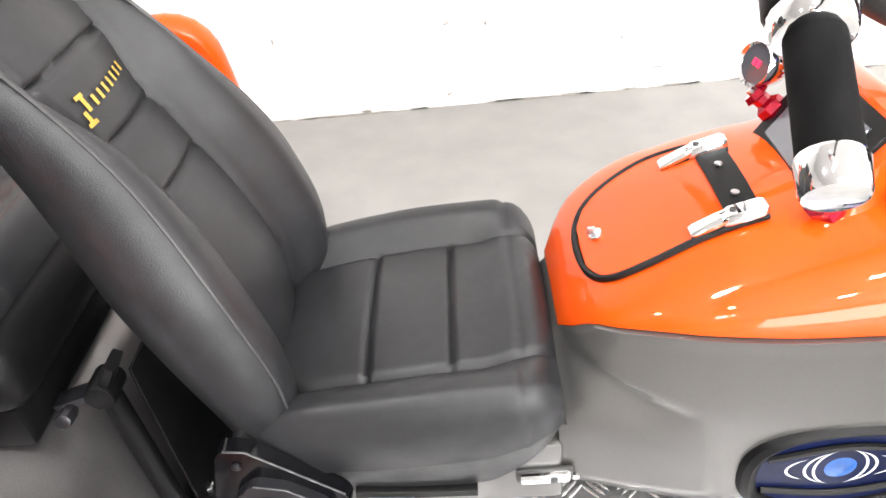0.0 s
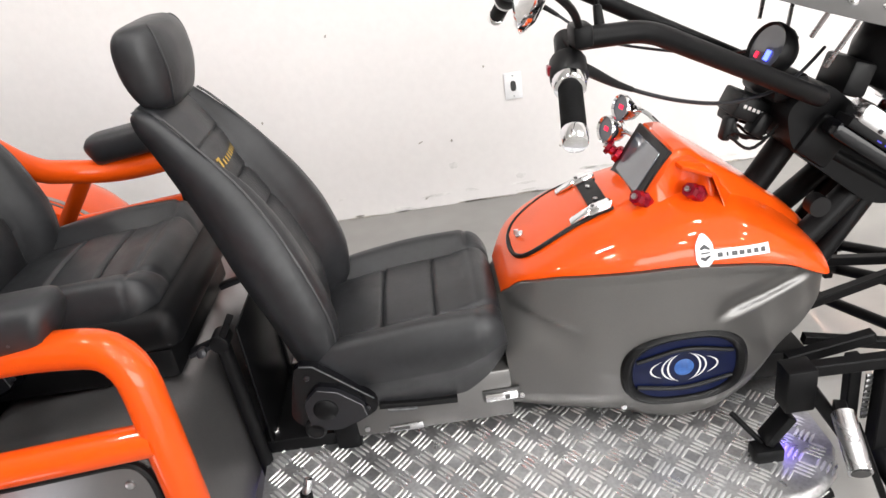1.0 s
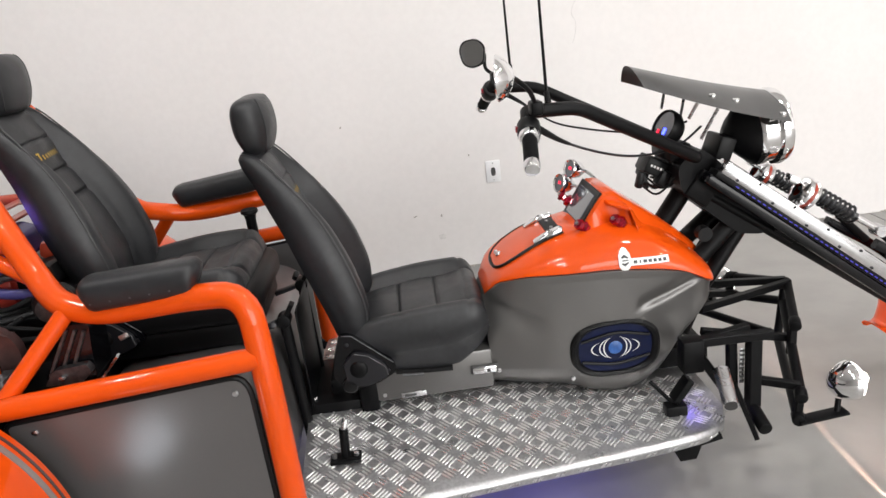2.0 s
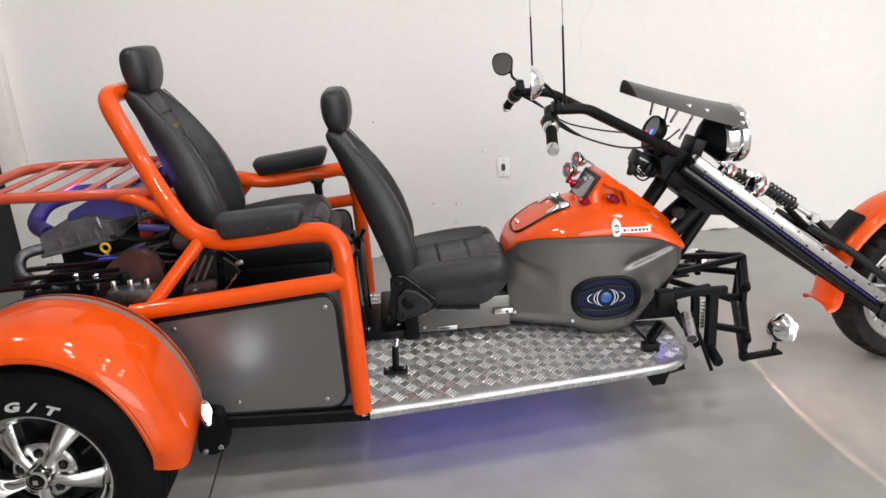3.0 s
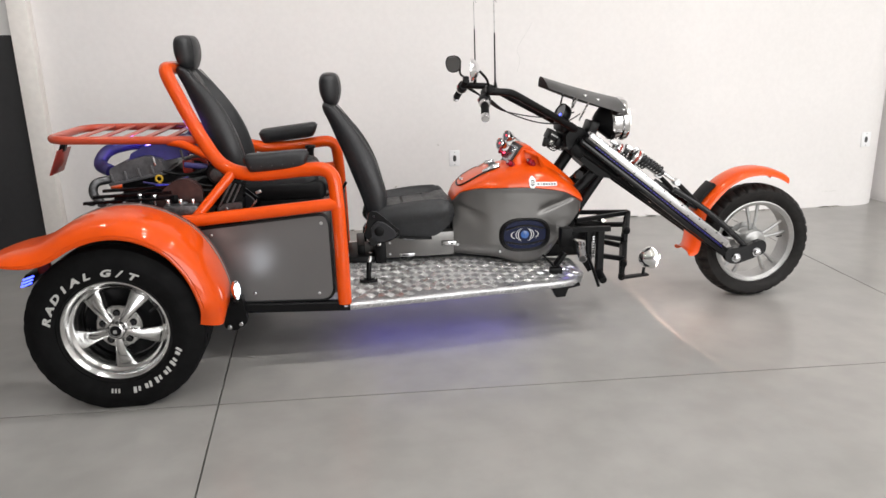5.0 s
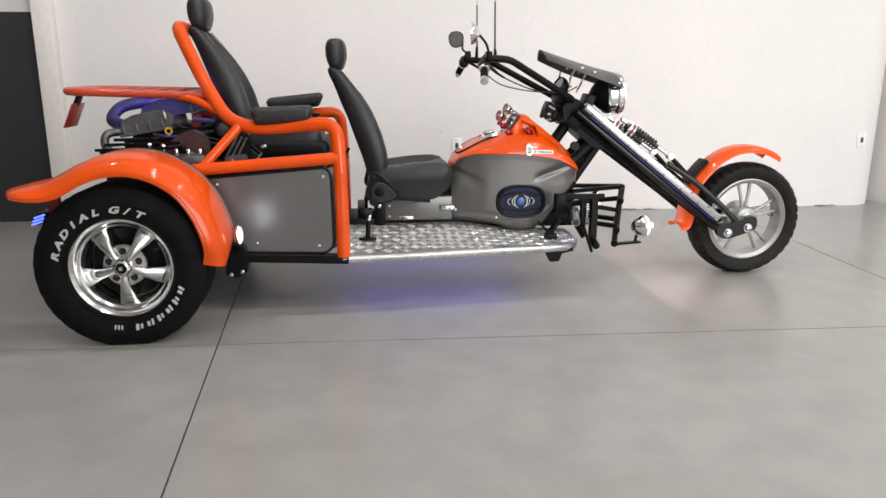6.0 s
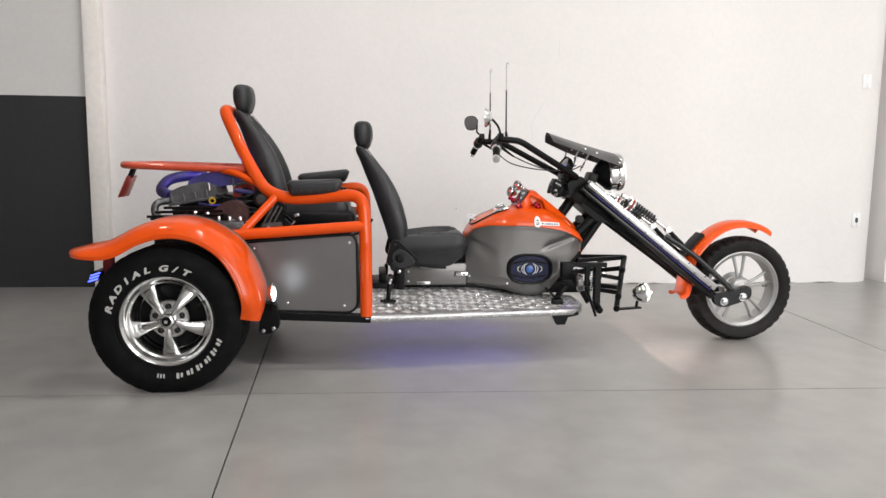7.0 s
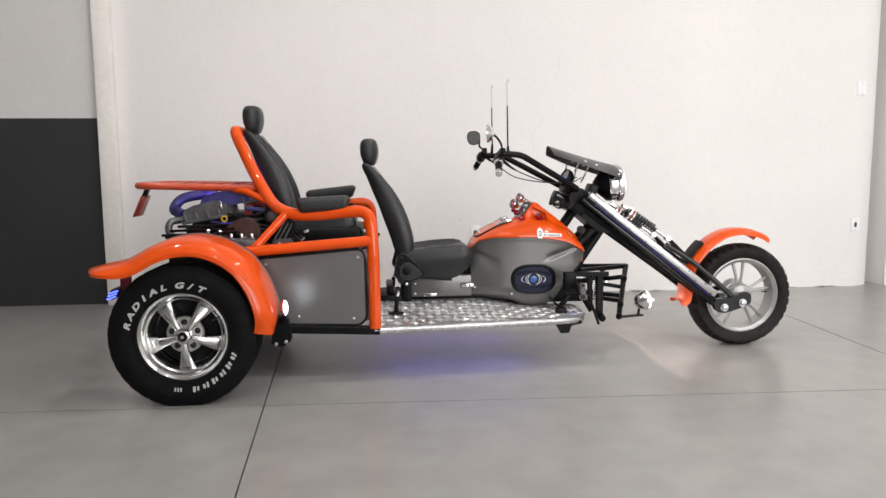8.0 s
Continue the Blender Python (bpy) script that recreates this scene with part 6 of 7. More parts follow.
def instruments():
    m = Matrix.Translation((2.032, -0.01, 1.052)) @ Matrix.Rotation(radians(-62), 4, "Y") @ Matrix.Rotation(radians(10), 4, "X")
    pod = part("gauge_pod", add_lathe(bmesh.new(), [(0.0, -0.045), (0.035, -0.04), (0.050, -0.02), (0.053, 0.004), (0.050, 0.012), (0.045, 0.006)], m, 36), PLASTIC, trike, "round black instrument pod")
    part("gauge_glass", add_lathe(bmesh.new(), [(0.0475, 0.006), (0.0, 0.008)], m, 30), SCREEN, pod)
    bm = add_box(bmesh.new(), (0, 0, 0), (0.020, 0.012, 0.002))
    for v in bm.verts:
        v.co = m @ (v.co + Vector((-0.012, -0.014, 0.0092)))
    part("blue_readout", bm, BLUE_LED, pod)
    bm = add_box(bmesh.new(), (0, 0, 0), (0.012, 0.008, 0.002))
    for v in bm.verts:
        v.co = m @ (v.co + Vector((-0.018, 0.016, 0.0092)))
    part("red_readout", bm, RED_DIGITS, pod)
    # relay boxes and wiring under the bar
    for c, s, r in (((2.000, 0.015, 0.936), (0.075, 0.085, 0.05), 28), ((1.942, -0.035, 0.912), (0.020, 0.026, 0.05), 14), ((1.962, -0.02, 0.900), (0.016, 0.022, 0.045), -12), ((2.015, -0.02, 0.905), (0.03, 0.04, 0.05), 35), ((1.975, 0.03, 0.922), (0.03, 0.05, 0.035), 20)):
        part("relay_box", add_box(bmesh.new(), c, s, 0.006, Matrix.Rotation(radians(r), 4, "Y")), PLASTIC, trike, "black plastic relay box")
    rng = random.Random(3)
    for k in range(6):
        a = Vector((1.94 + 0.014 * k, -0.05 + 0.02 * k, 0.90))
        b = Vector((2.08 + 0.015 * k, -0.06 + 0.02 * k, 0.96))
        mid = a.lerp(b, 0.5) + Vector((rng.uniform(-0.03, 0.03), rng.uniform(-0.02, 0.02), -0.05 - rng.uniform(0, 0.03)))
        part("wire", add_tube(bmesh.new(), smooth_path([a, mid, b]), 0.0035, 6), PLASTIC, trike)
    for i in range(5):
        bm = add_box(bmesh.new(), (1.982 + 0.009 * i, -0.0285, 0.948 - 0.005 * i), (0.006, 0.0015, 0.007), 0.0, Matrix.Rotation(radians(28), 4, "Y"))
        part("printed_mark", bm, STICKER, trike)


instruments()


def headlight():
    m = Matrix.Translation((2.334, 0, 1.014)) @ Matrix.Rotation(radians(84), 4, "Y")
    hl = part("headlight", add_lathe(bmesh.new(), [(0.0, -0.128), (0.026, -0.124), (0.050, -0.106), (0.074, -0.080), (0.092, -0.060), (0.101, -0.050)], m, 40), PLASTIC, trike, "large lit headlight with chrome bowl and rim")
    part("headlight_bowl", add_lathe(bmesh.new(), [(0.100, -0.054), (0.104, -0.048), (0.106, -0.034), (0.103, -0.022), (0.105, -0.012), (0.102, 0.0), (0.100, 0.01)], m, 44), CHROME, hl)
    part("headlight_rim", add_lathe(bmesh.new(), [(0.099, 0.0), (0.112, 0.004), (0.115, 0.018), (0.110, 0.034), (0.098, 0.037), (0.094, 0.028)], m, 44), CHROME, hl)
    part("headlight_glass", add_lathe(bmesh.new(), [(0.096, 0.030), (0.075, 0.050), (0.04, 0.062), (0.0, 0.066)], m, 40), LAMP_LENS, hl)
    part("headlight_bracket", add_box(bmesh.new(), (2.195, 0, 0.975), (0.05, 0.11, 0.07), 0.008, Matrix.Rotation(radians(20), 4, "Y")), PLASTIC, hl)
    # smoked screen above
    rings = []
    nx = 18
    for i in range(nx + 1):
        t = i / nx
        x = 1.925 + (2.345 - 1.925) * t
        zc = 1.240 - (1.240 - 1.120) * t - 0.006 * math.sin(math.pi * t)
        w = 0.19 * min(1.0, (0.30 + 1.5 * t) ** 0.5) * (1 - 0.30 * t * t)
        drop = 0.055 + 0.02 * t
        ring = []
        for k in range(17):
            u = -1 + k / 8
            ring.append(Vector((x + 0.014 * u * u * (1 - t), u * w, zc - drop * u * u)))
        rings.append(ring)
    bm = add_loft(bmesh.new(), rings, closed=False, caps=False)
    bmesh.ops.solidify(bm, geom=bm.faces[:], thickness=0.005)
    vis = part("wind_screen", bm, SMOKE, trike, "dark smoked curved wind screen")
    for t, u in ((0.46, -0.75), (0.62, -0.75), (0.46, 0.75), (0.62, 0.75), (0.95, -0.85)):
        i = int(t * nx)
        p = rings[i][int((u + 1) * 8)]
        part("screen_bolt", add_cyl(bmesh.new(), p + Vector((0, 0, -0.006)), p + Vector((0, 0.002 * u, 0.007)), 0.010, seg=12, bevel=0.003), CHROME, vis)
    for s in (-1, 1):
        for top, foot in (((2.082, 0.128, 1.140), (2.062, 0.105, 1.088)), ((2.142, 0.124, 1.118), (2.106, 0.085, 1.022))):
            part("screen_stay", add_cyl(bmesh.new(), (top[0], s * top[1], top[2]), (foot[0], s * foot[1], foot[2]), 0.0048, seg=10), STEEL, vis)


headlight()


# ---- crash cage, pedals and spot lamps ahead of the boards ----
def cage(sgn):
    Y = lambda v: sgn * v
    box = part("pedal_box", add_box(bmesh.new(), (1.975, Y(0.325), 0.478), (0.058, 0.05, 0.096), 0.004), POWDER, trike, "black steel pedal mount")
    bars = [
        [(1.955, 0.325, 0.513), (2.202, 0.330, 0.510)],
        [(2.155, 0.322, 0.505), (2.152, 0.330, 0.285)],
        [(2.010, 0.315, 0.455), (2.105, 0.330, 0.300)],
        [(2.105, 0.290, 0.500), (2.112, 0.290, 0.300)],
        [(2.02, 0.20, 0.44), (2.20, 0.20, 0.47)],
    ]
    for k, b in enumerate(bars):
        w = 0.018 if k == 1 else 0.013
        part("cage_bar", add_tube(bmesh.new(), [(x, Y(y), z) for x, y, z in b], 0.0, flat=(w, w)), POWDER, box)
    part("post_foot", add_cyl(bmesh.new(), (2.152, Y(0.315), 0.292), (2.143, Y(0.425), 0.272), 0.019, seg=14, bevel=0.004), POWDER, box)
    # swept crash cage: rungs run back from the middle to the side and end in rounded stubs
    rungs = [([(2.425, 0.0, 0.506), (2.335, 0.215, 0.458)], 0.0135), ([(2.415, 0.0, 0.440), (2.247, 0.412, 0.345)], 0.0145), ([(2.400, 0.0, 0.320), (2.238, 0.420, 0.281)], 0.0145)]
    cg = part("crash_cage", add_tube(bmesh.new(), [(x, Y(y), z) for x, y, z in rungs[0][0]], rungs[0][1], 14), POWDER, trike, "black tube crash cage with swept rungs")
    for pts, r in rungs[1:]:
        part("cage_bar", add_tube(bmesh.new(), [(x, Y(y), z) for x, y, z in pts], r, 14), POWDER, cg)
    for pts, r in rungs:
        a, e = Vector(pts[0]), Vector(pts[1])
        a.y, e.y = Y(a.y), Y(e.y)
        d = (e - a).normalized()
        part("cage_foot", add_cyl(bmesh.new(), e - d * 0.035, e + d * 0.004, 0.0175, seg=16, bevel=0.005), POWDER, cg)
    for b in ([(2.335, 0.200, 0.462), (2.330, 0.205, 0.365)], [(2.252, 0.395, 0.352), (2.246, 0.395, 0.290)], [(2.10, 0.10, 0.500), (2.425, 0.01, 0.508)], [(2.155, 0.325, 0.372), (2.262, 0.375, 0.362)], [(2.08, 0.15, 0.45), (2.345, 0.180, 0.405)]):
        part("cage_bar", add_tube(bmesh.new(), [(x, Y(y), z) for x, y, z in b], 0.0, flat=(0.011, 0.011)), POWDER, cg)
    if sgn < 0:
        part("cage_post", add_tube(bmesh.new(), [(2.418, 0, 0.512), (2.400, 0, 0.312)], 0.013, 14), POWDER, cg)
    # spot lamp on a flat bracket
    part("lamp_bracket", add_tube(bmesh.new(), [(2.238, Y(0.415), 0.278), (2.30, Y(0.412), 0.282), (2.376, Y(0.408), 0.286)], 0.0, flat=(0.020, 0.004)), POWDER, cg)
    m = Matrix.Translation((2.392, Y(0.386), 0.363)) @ Matrix.Rotation(radians(84), 4, "Y")
    lp = part("spot_lamp", add_lathe(bmesh.new(), [(0.0, -0.056), (0.018, -0.052), (0.036, -0.038), (0.050, -0.014), (0.055, 0.0), (0.056, 0.010), (0.052, 0.014)], m, 32), CHROME, trike, "lit chrome bullet spot lamp")
    part("lamp_glass", add_lathe(bmesh.new(), [(0.0515, 0.0135), (0.0495, 0.020), (0.041, 0.028), (0.024, 0.034), (0.0, 0.036)], m, 28), LAMP_LENS, lp)
    part("lamp_stem", add_cyl(bmesh.new(), (2.362, Y(0.396), 0.318), (2.352, Y(0.408), 0.284), 0.008, seg=10), POWDER, lp)
    # added disc that blocks the beam's middle, leaving a ring on the floor
    part("beam_disc", add_cyl(bmesh.new(), (2.4405, Y(0.386), 0.366), (2.4415, Y(0.386), 0.366), 0.016, seg=40), CHROME, lp)
    # foot control: black pedal on the board, pale heel tube and plate
    pd = part("pedal", add_box(bmesh.new(), (1.958, Y(0.300), 0.356), (0.022, 0.045, 0.080), 0.005, Matrix.Rotation(radians(35), 4, "Y")), POWDER, trike, "black foot pedal on bracket")
    part("pedal_arm", add_cyl(bmesh.new(), (1.880, Y(0.26), 0.372), (1.930, Y(0.30), 0.318), 0.006), POWDER, pd)
    part("pedal_base", add_box(bmesh.new(), (1.935, Y(0.31), 0.302), (0.06, 0.04, 0.034), 0.004), POWDER, pd)
    part("heel_tube", add_cyl(bmesh.new(), (2.030, Y(0.395), 0.456), (2.008, Y(0.500), 0.412), 0.0205, seg=20), STEEL, pd)
    part("heel_tube_bore", add_cyl(bmesh.new(), (2.0079, Y(0.5003), 0.4118), (2.0076, Y(0.5014), 0.4113), 0.0165, seg=16), SLOT, pd)
    part("heel_bracket", add_tube(bmesh.new(), [(2.06, Y(0.335), 0.42), (2.03, Y(0.40), 0.435)], 0.0, flat=(0.012, 0.012)), POWDER, pd)
    part("heel_plate", add_tube(bmesh.new(), [(2.072, Y(0.385), 0.400), (2.128, Y(0.402), 0.240)], 0.0, flat=(0.020, 0.007)), POWDER, pd)
    # notched adjuster strip
    strip = part("adjuster_strip", add_box(bmesh.new(), (2.125, Y(0.315), 0.415), (0.012, 0.004, 0.11), 0.001), STEEL, pd)
    for k in range(8):
        part("strip_notch", add_box(bmesh.new(), (2.125, Y(0.3175), 0.368 + 0.0135 * k), (0.0125, 0.002, 0.006)), SLOT, strip)
    # tab under the board
    part("board_tab", add_prism(bmesh.new(), [(1.88, 0.262), (2.03, 0.262), (2.035, 0.245), (1.975, 0.232), (1.960, 0.192), (1.915, 0.190)], *sorted((Y(0.40), Y(0.36)))), POWDER, trike)


cage(-1)
cage(1)
# added diode and spot that make the violet patch on the board's front
part("blue_diode", add_box(bmesh.new(), (2.035, -0.215, 0.422), (0.022, 0.022, 0.006), 0.002), DIM_LED, trike, "small added blue light source")
lamp("board_patch_light", "SPOT", look((2.035, -0.195, 0.415), (2.045, -0.265, 0.285)), 0.22, (0.22, 0.14, 1.0), 0.01, spot=80, blend=0.8)
# each spot lamp: soft forward flood, plus added ring for the reflected floor arc
for y, flood, ring in ((-0.366, 5.2, 20.0), (0.406, 3.0, 11.0)):
    lamp("spot_light", "SPOT", look((2.446, y, 0.366), (3.446, y, 0.366)), flood, (1.0, 0.72, 0.62), 0.012, spot=164, blend=0.25)
    lamp("floor_arc_light", "SPOT", look((2.4378, y, 0.366), (3.4378, y, 0.366)), ring, (1.0, 0.68, 0.56), 0.0008, spot=164, blend=0.02)


# ---- engine bay ----
def engine():
    bm = add_box(bmesh.new(), (0.09, 0, 0.53), (0.60, 0.72, 0.40), 0.03)
    eng = part("engine_block", bm, POWDER, trike, "dark engine with grey intake cover")
    part("engine_head", add_box(bmesh.new(), (0.14, 0.02, 0.795), (0.50, 0.52, 0.15), 0.03), PLASTIC, eng)
    part("rear_axle", add_cyl(bmesh.new(), (AXLE_X, -0.62, AXLE_Z), (AXLE_X, 0.62, AXLE_Z), 0.045), POWDER, eng)
    part("gearbox", add_box(bmesh.new(), (0.12, 0, 0.34), (0.50, 0.34, 0.24), 0.05), POWDER, eng)
    # stepped intake cover with a ribbed front and clips
    rot = Matrix.Translation((-0.02, -0.12, 0.905)) @ Matrix.Rotation(radians(-10), 4, "Y")
    lower = [(-0.125, -0.055), (-0.120, 0.010), (-0.06, 0.028), (0.055, 0.034), (0.115, 0.004), (0.118, -0.055)]
    bm = add_prism(bmesh.new(), round_poly(lower, 0.010), -0.155, 0.13)
    bmesh.ops.bevel(bm, geom=[e for e in bm.edges if abs(e.verts[0].co.y - e.verts[1].co.y) < 1e-5], offset=0.008, segments=2, affect="EDGES")
    cover = part("intake_cover", bm, CAST_GREY, eng, "dark grey stepped intake cover")
    cover.matrix_basis = rot
    for k in range(4):
        b = part("cover_rib", add_box(bmesh.new(), (-0.115 + 0.06 * k, -0.158, -0.035), (0.010, 0.012, 0.045), 0.003), CAST_GREY, eng)
        b.matrix_basis = rot
    b = part("cover_lip", add_box(bmesh.new(), (-0.005, -0.01, -0.058), (0.265, 0.31, 0.014), 0.005), CAST_GREY, eng)
    b.matrix_basis = rot
    upper = [(-0.05, 0.0), (-0.02, 0.055), (0.05, 0.075), (0.18, 0.078), (0.225, 0.050), (0.232, -0.01)]
    bm = add_prism(bmesh.new(), round_poly(upper, 0.012), -0.11, 0.14)
    bmesh.ops.bevel(bm, geom=[e for e in bm.edges if abs(e.verts[0].co.y - e.verts[1].co.y) < 1e-5], offset=0.010, segments=2, affect="EDGES")
    b = part("blue_lit_cover", bm, BLUE_TINT, eng, "blue-lit upper engine cover")
    b.matrix_basis = rot
    for x in (0.085, 0.20):
        b = part("cover_clip", add_box(bmesh.new(), (x, -0.160 if x < 0.1 else -0.114, 0.004), (0.010, 0.008, 0.045), 0.003), STEEL if x < 0.1 else CAST_GREY, eng)
        b.matrix_basis = rot
    part("filter_box", add_box(bmesh.new(), (0.245, -0.10, 0.895), (0.14, 0.22, 0.055), 0.012, Matrix.Rotation(radians(-12), 4, "Y")), PLASTIC, eng)
    part("bent_hose", add_tube(bmesh.new(), smooth_path([(-0.02, 0.05, 0.965), (-0.12, 0.02, 0.968), (-0.21, -0.02, 0.945), (-0.235, -0.08, 0.890), (-0.17, -0.14, 0.865)]), 0.029, 16), BLUE_LIT_HOSE, eng, "bent hose coloured by blue diode glow")
    part("grey_hose", add_tube(bmesh.new(), smooth_path([(-0.14, -0.24, 0.845), (-0.20, -0.28, 0.835), (-0.21, -0.30, 0.79), (-0.18, -0.30, 0.745)]), 0.019, 12), CAST, eng)
    part("blue_canister", add_lathe(bmesh.new(), [(0.0, 0.0), (0.05, 0.0), (0.055, 0.02), (0.055, 0.10), (0.03, 0.12), (0.0, 0.12)], Matrix.Translation((0.16, 0.2, 0.89)), 24), BLUE_TINT, eng)
    # three dark cooler fins
    for k in range(3):
        x0 = -0.135 - 0.033 * k
        z = 0.823 - 0.020 * k
        part("cooler_fin", add_tube(bmesh.new(), [(x0, -0.40 - 0.03 * k, z - 0.004), (0.16, -0.40 - 0.03 * k, z + 0.004)], 0.0, flat=(0.010, 0.0065)), GLOSS, eng)
    # glowing sliver added to imitate the blue sheen on the fins
    part("fin_sheen", add_box(bmesh.new(), (0.115, -0.392, 0.834), (0.06, 0.004, 0.004), 0.001), DIM_LED, eng)
    # egg-shaped belt cover, and the clamp block with its studs
    out = round_poly([(0.045, 0.67), (0.062, 0.742), (0.125, 0.824), (0.190, 0.864), (0.258, 0.858), (0.292, 0.808), (0.286, 0.725), (0.260, 0.675)], 0.03)
    disc = bmesh.new()
    add_prism(disc, out, -0.43, -0.40)
    bmesh.ops.bevel(disc, geom=[e for e in disc.edges if abs(e.verts[0].co.y - e.verts[1].co.y) < 1e-5], offset=0.006, segments=2, affect="EDGES")
    part("belt_cover", disc, BROWN, eng, "dusty brown rounded belt cover")
    part("clamp_block", add_box(bmesh.new(), (0.205, -0.475, 0.735), (0.15, 0.07, 0.05), 0.012), CAST, eng)
    for k in range(3):
        part("clamp_stud", add_cyl(bmesh.new(), (0.150 + 0.052 * k, -0.475, 0.755), (0.150 + 0.052 * k, -0.475, 0.785), 0.010, seg=10, bevel=0.003), CHROME, eng)
    # ribbed black casting beside the strut and a pale tab
    blk = part("ribbed_casting", add_prism(bmesh.new(), round_poly([(0.335, 0.715), (0.415, 0.848), (0.470, 0.846), (0.462, 0.79), (0.455, 0.700), (0.36, 0.695)], 0.012), -0.44, -0.34), GLOSS, eng, "ribbed black engine casting")
    for k in range(3):
        part("casting_rib", add_tube(bmesh.new(), [(0.356 + 0.022 * k, -0.442, 0.735 - 0.006 * k), (0.417 + 0.020 * k, -0.442, 0.838 - 0.004 * k)], 0.0, flat=(0.005, 0.004)), CAST, blk)
    part("casting_lip", add_box(bmesh.new(), (0.385, -0.443, 0.722), (0.075, 0.012, 0.022), 0.004), CAST, blk)
    part("metal_tab", add_tube(bmesh.new(), [(0.470, -0.45, 0.705), (0.500, -0.45, 0.735), (0.522, -0.45, 0.760)], 0.0, flat=(0.010, 0.003)), STEEL, eng)
    part("metal_tab", add_box(bmesh.new(), (0.525, -0.40, 0.785), (0.026, 0.006, 0.014), 0.003, Matrix.Rotation(radians(-20), 4, "Y")), STEEL, eng)
    ring = [(0.088 + 0.014 * math.cos(t), -0.33, 0.852 + 0.014 * math.sin(t)) for t in [2 * math.pi * k / 20 for k in range(21)]]
    part("dipstick_ring", add_tube(bmesh.new(), ring, 0.0045, 8), YELLOW, eng, "yellow dipstick ring")
    part("dipstick_stem", add_cyl(bmesh.new(), (0.088, -0.33, 0.838), (0.086, -0.32, 0.79), 0.007, seg=10), YELLOW, eng)
    part("red_hose", add_tube(bmesh.new(), smooth_path([(0.22, -0.26, 0.93), (0.265, -0.27, 0.925), (0.29, -0.28, 0.905), (0.28, -0.28, 0.885)]), 0.010, 10), BRAND_RED, eng)
    part("engine_pipe", add_tube(bmesh.new(), smooth_path([(0.20, -0.30, 0.905), (0.25, -0.31, 0.90), (0.30, -0.31, 0.895)]), 0.013, 10), BLUE_LIT_HOSE, eng)
    rng = random.Random(7)
    for k in range(11):
        x = -0.19 + 0.04 * k
        y = -0.36 - rng.uniform(0, 0.10)
        s = rng.uniform(0.03, 0.055)
        part("engine_lug", add_box(bmesh.new(), (x, y, 0.745 + rng.uniform(-0.01, 0.035)), (s, s * 0.9, s * rng.uniform(0.5, 1.1)), 0.007, Matrix.Rotation(rng.uniform(0, 3), 4, "Z")), (POWDER, CAST, PLASTIC)[k % 3], eng)
    for k in range(7):
        a = Vector((rng.uniform(-0.18, 0.12), rng.uniform(-0.40, -0.30), rng.uniform(0.74, 0.80)))
        b = Vector((rng.uniform(0.20, 0.34), rng.uniform(-0.38, -0.26), rng.uniform(0.78, 0.86)))
        mid = a.lerp(b, 0.5) + Vector((0, -0.02, rng.uniform(0.0, 0.05)))
        part("engine_hose", add_tube(bmesh.new(), smooth_path([a, mid, b]), rng.uniform(0.006, 0.012), 8), PLASTIC, eng)
    for k in range(3):
        c = Vector((-0.10 + 0.085 * k, -0.43, 0.752 + 0.006 * k))
        part("engine_bolt", add_cyl(bmesh.new(), c, c + Vector((0.004, -0.012, 0.014)), 0.008, seg=8), CAST, eng)
    # alternator behind the strut: ribbed drum with a bright pulley
    to = side_matrix(0.345, -0.335, 0.862, -1)
    alt = part("alternator", add_lathe(bmesh.new(), [(0.0, -0.06), (0.046, -0.058), (0.052, -0.045), (0.047, -0.035), (0.052, -0.025), (0.047, -0.015), (0.052, -0.005), (0.044, 0.008), (0.0, 0.010)], to, 24), PLASTIC, eng, "ribbed black alternator")
    part("alternator_pulley", add_lathe(bmesh.new(), [(0.026, 0.008), (0.030, 0.014), (0.022, 0.020), (0.030, 0.026), (0.014, 0.030), (0.0, 0.030)], to, 20), CAST, alt)
    part("red_block", add_box(bmesh.new(), (0.205, -0.255, 0.888), (0.045, 0.035, 0.070), 0.006), BRAND_RED, eng, "red engine bracket")
    part("orange_shroud", add_box(bmesh.new(), (0.275, 0.02, 0.930), (0.120, 0.200, 0.050), 0.015, Matrix.Rotation(radians(14), 4, "Y")), SHADED_ORANGE, eng, "dull orange shroud behind the hoop")
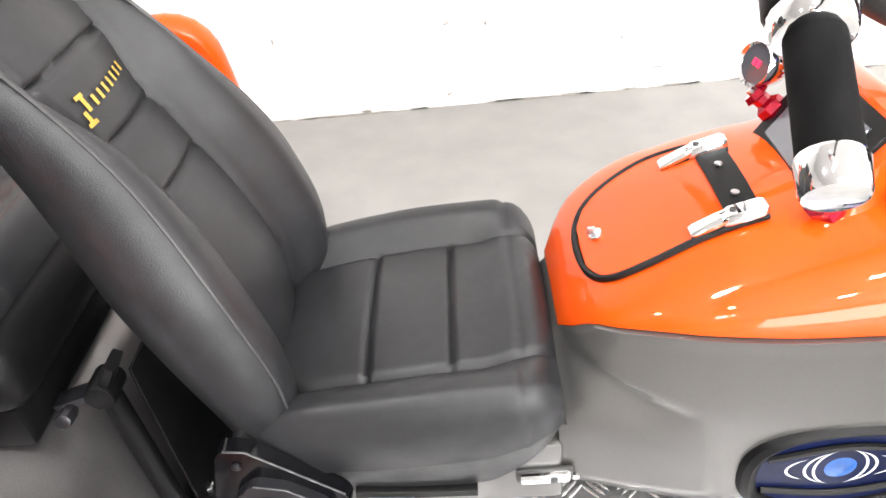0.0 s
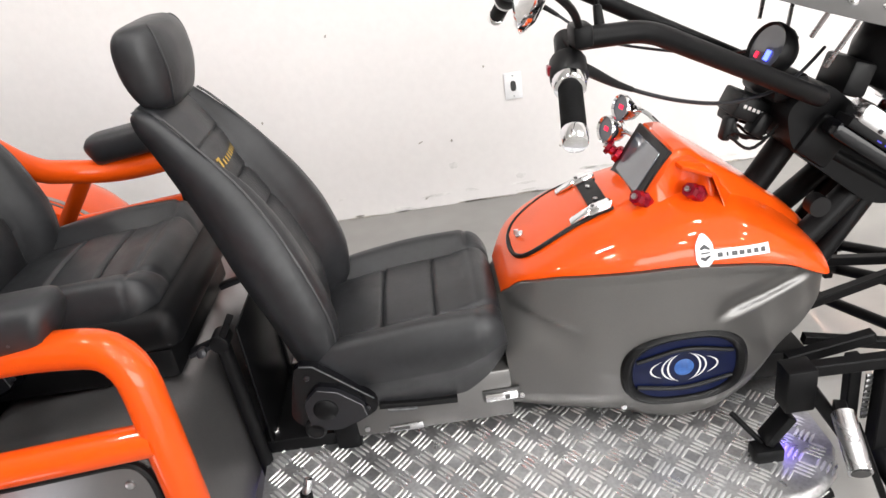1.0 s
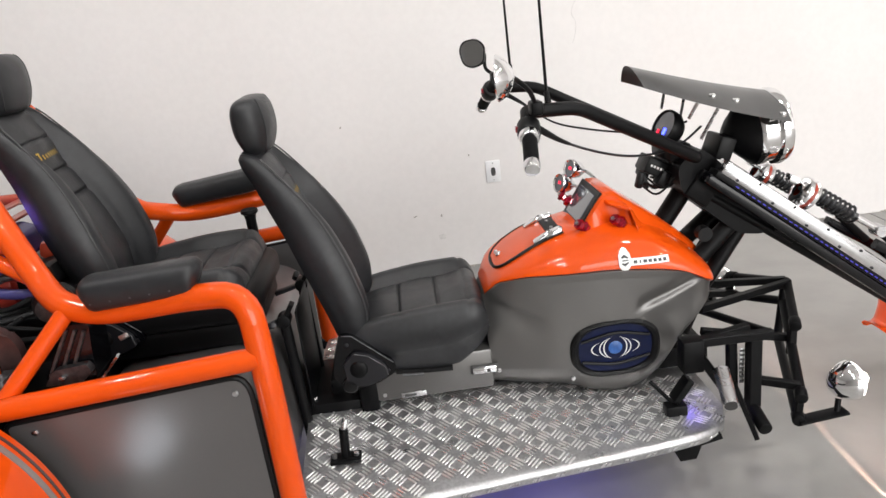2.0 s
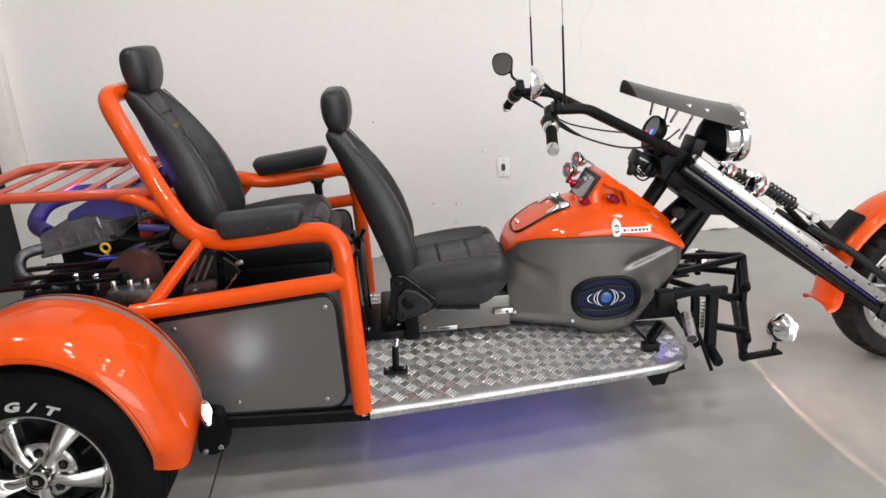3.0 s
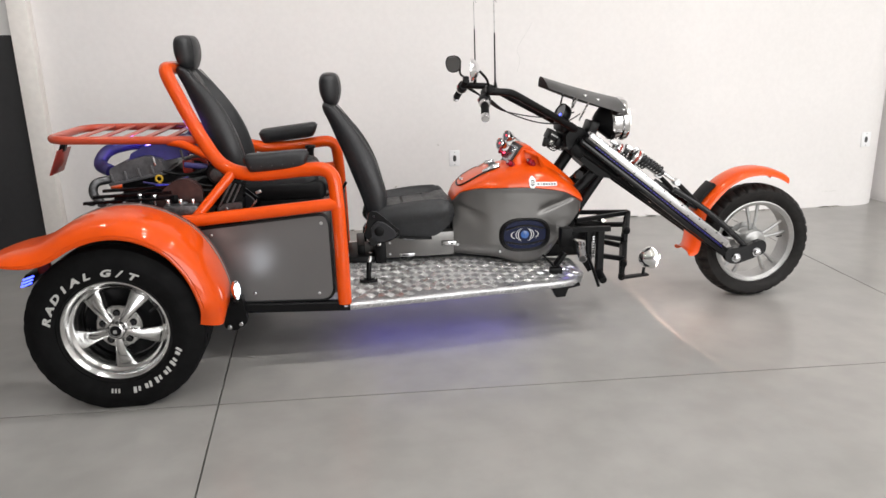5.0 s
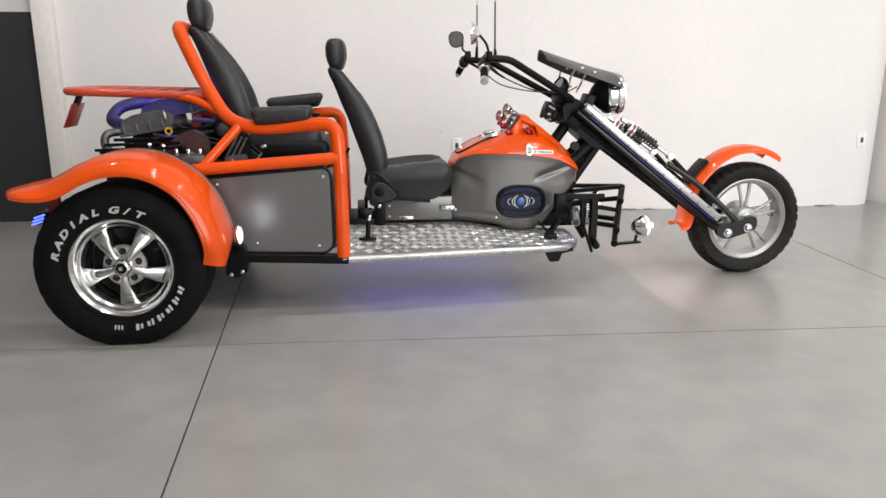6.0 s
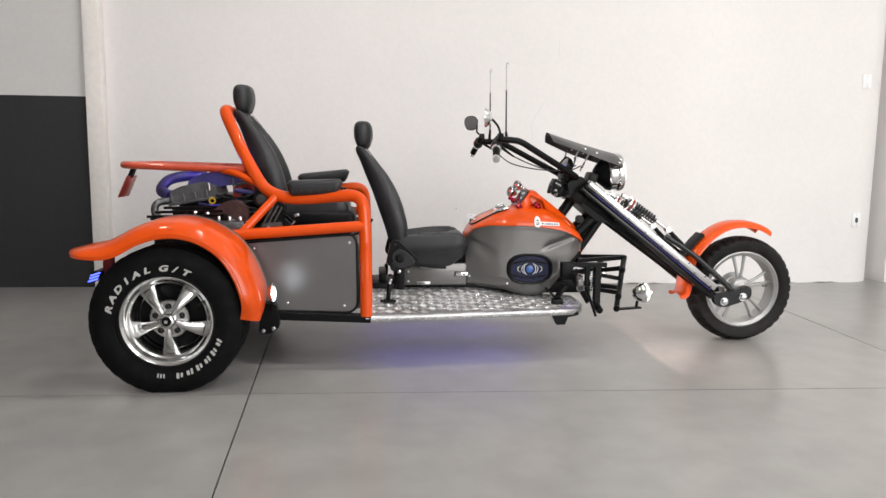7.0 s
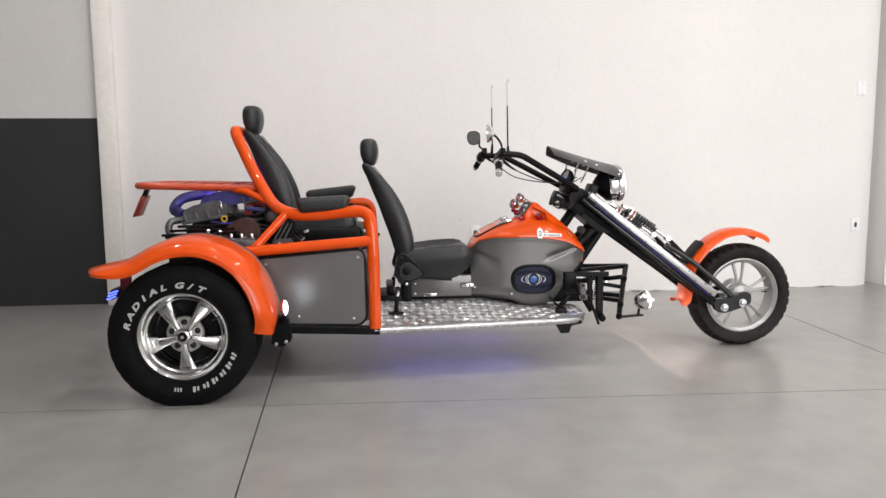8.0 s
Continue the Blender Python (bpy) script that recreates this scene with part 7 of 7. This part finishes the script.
    for x, z in ((0.025, 0.792), (0.085, 0.786)):
        st = part("bright_stud", add_cyl(bmesh.new(), (x, -0.435, z - 0.04), (x, -0.435, z + 0.018), 0.006, seg=10), STEEL, eng)
        part("stud_nut", add_cyl(bmesh.new(), (x, -0.435, z + 0.002), (x, -0.435, z + 0.014), 0.0105, seg=6, bevel=0.002), CHROME, st)
    # cast foot under the belt cover, and the pale casting beyond the strut
    part("cast_foot", add_prism(bmesh.new(), round_poly([(0.095, 0.715), (0.130, 0.748), (0.180, 0.742), (0.242, 0.756), (0.278, 0.742), (0.280, 0.705), (0.10, 0.70)], 0.010), -0.505, -0.475), CAST, eng)
    pale = part("pale_casting", add_prism(bmesh.new(), round_poly([(0.345, 0.712), (0.372, 0.748), (0.452, 0.756), (0.462, 0.735), (0.430, 0.708)], 0.008), -0.47, -0.445), CAST, eng, "pale alloy casting")
    part("casting_bolt", add_cyl(bmesh.new(), (0.392, -0.470, 0.730), (0.392, -0.480, 0.730), 0.008, seg=6, bevel=0.002), STEEL, pale)
    # wiring looms with taped joints
    for pts, r, mat in (([(-0.12, -0.30, 0.80), (0.02, -0.36, 0.812), (0.16, -0.38, 0.806), (0.27, -0.34, 0.845)], 0.006, PLASTIC),
                        ([(0.10, -0.30, 0.880), (0.18, -0.30, 0.862), (0.25, -0.33, 0.872), (0.33, -0.30, 0.905)], 0.007, PLASTIC),
                        ([(0.02, -0.33, 0.838), (0.12, -0.36, 0.830), (0.22, -0.35, 0.858)], 0.005, BLUE_LIT_HOSE),
                        ([(0.20, -0.30, 0.93), (0.26, -0.31, 0.945), (0.32, -0.30, 0.925), (0.36, -0.31, 0.88)], 0.008, CAST)):
        part("loom", add_tube(bmesh.new(), smooth_path(pts), r, 8), mat, eng)
    # ribbed black air duct beside the hoop
    pts = smooth_path([(0.27, -0.24, 0.86), (0.32, -0.28, 0.86), (0.36, -0.31, 0.82), (0.38, -0.32, 0.76)], 8)
    part("air_duct", add_tube(bmesh.new(), pts, [0.038 + 0.004 * (i % 2) for i in range(len(pts))], 14), PLASTIC, eng)


engine()
lamp("engine_glow", "POINT", Matrix.Translation((0.0, -0.10 + 0.02, 1.0)), 1.1, (0.25, 0.15, 1.0), 0.03)
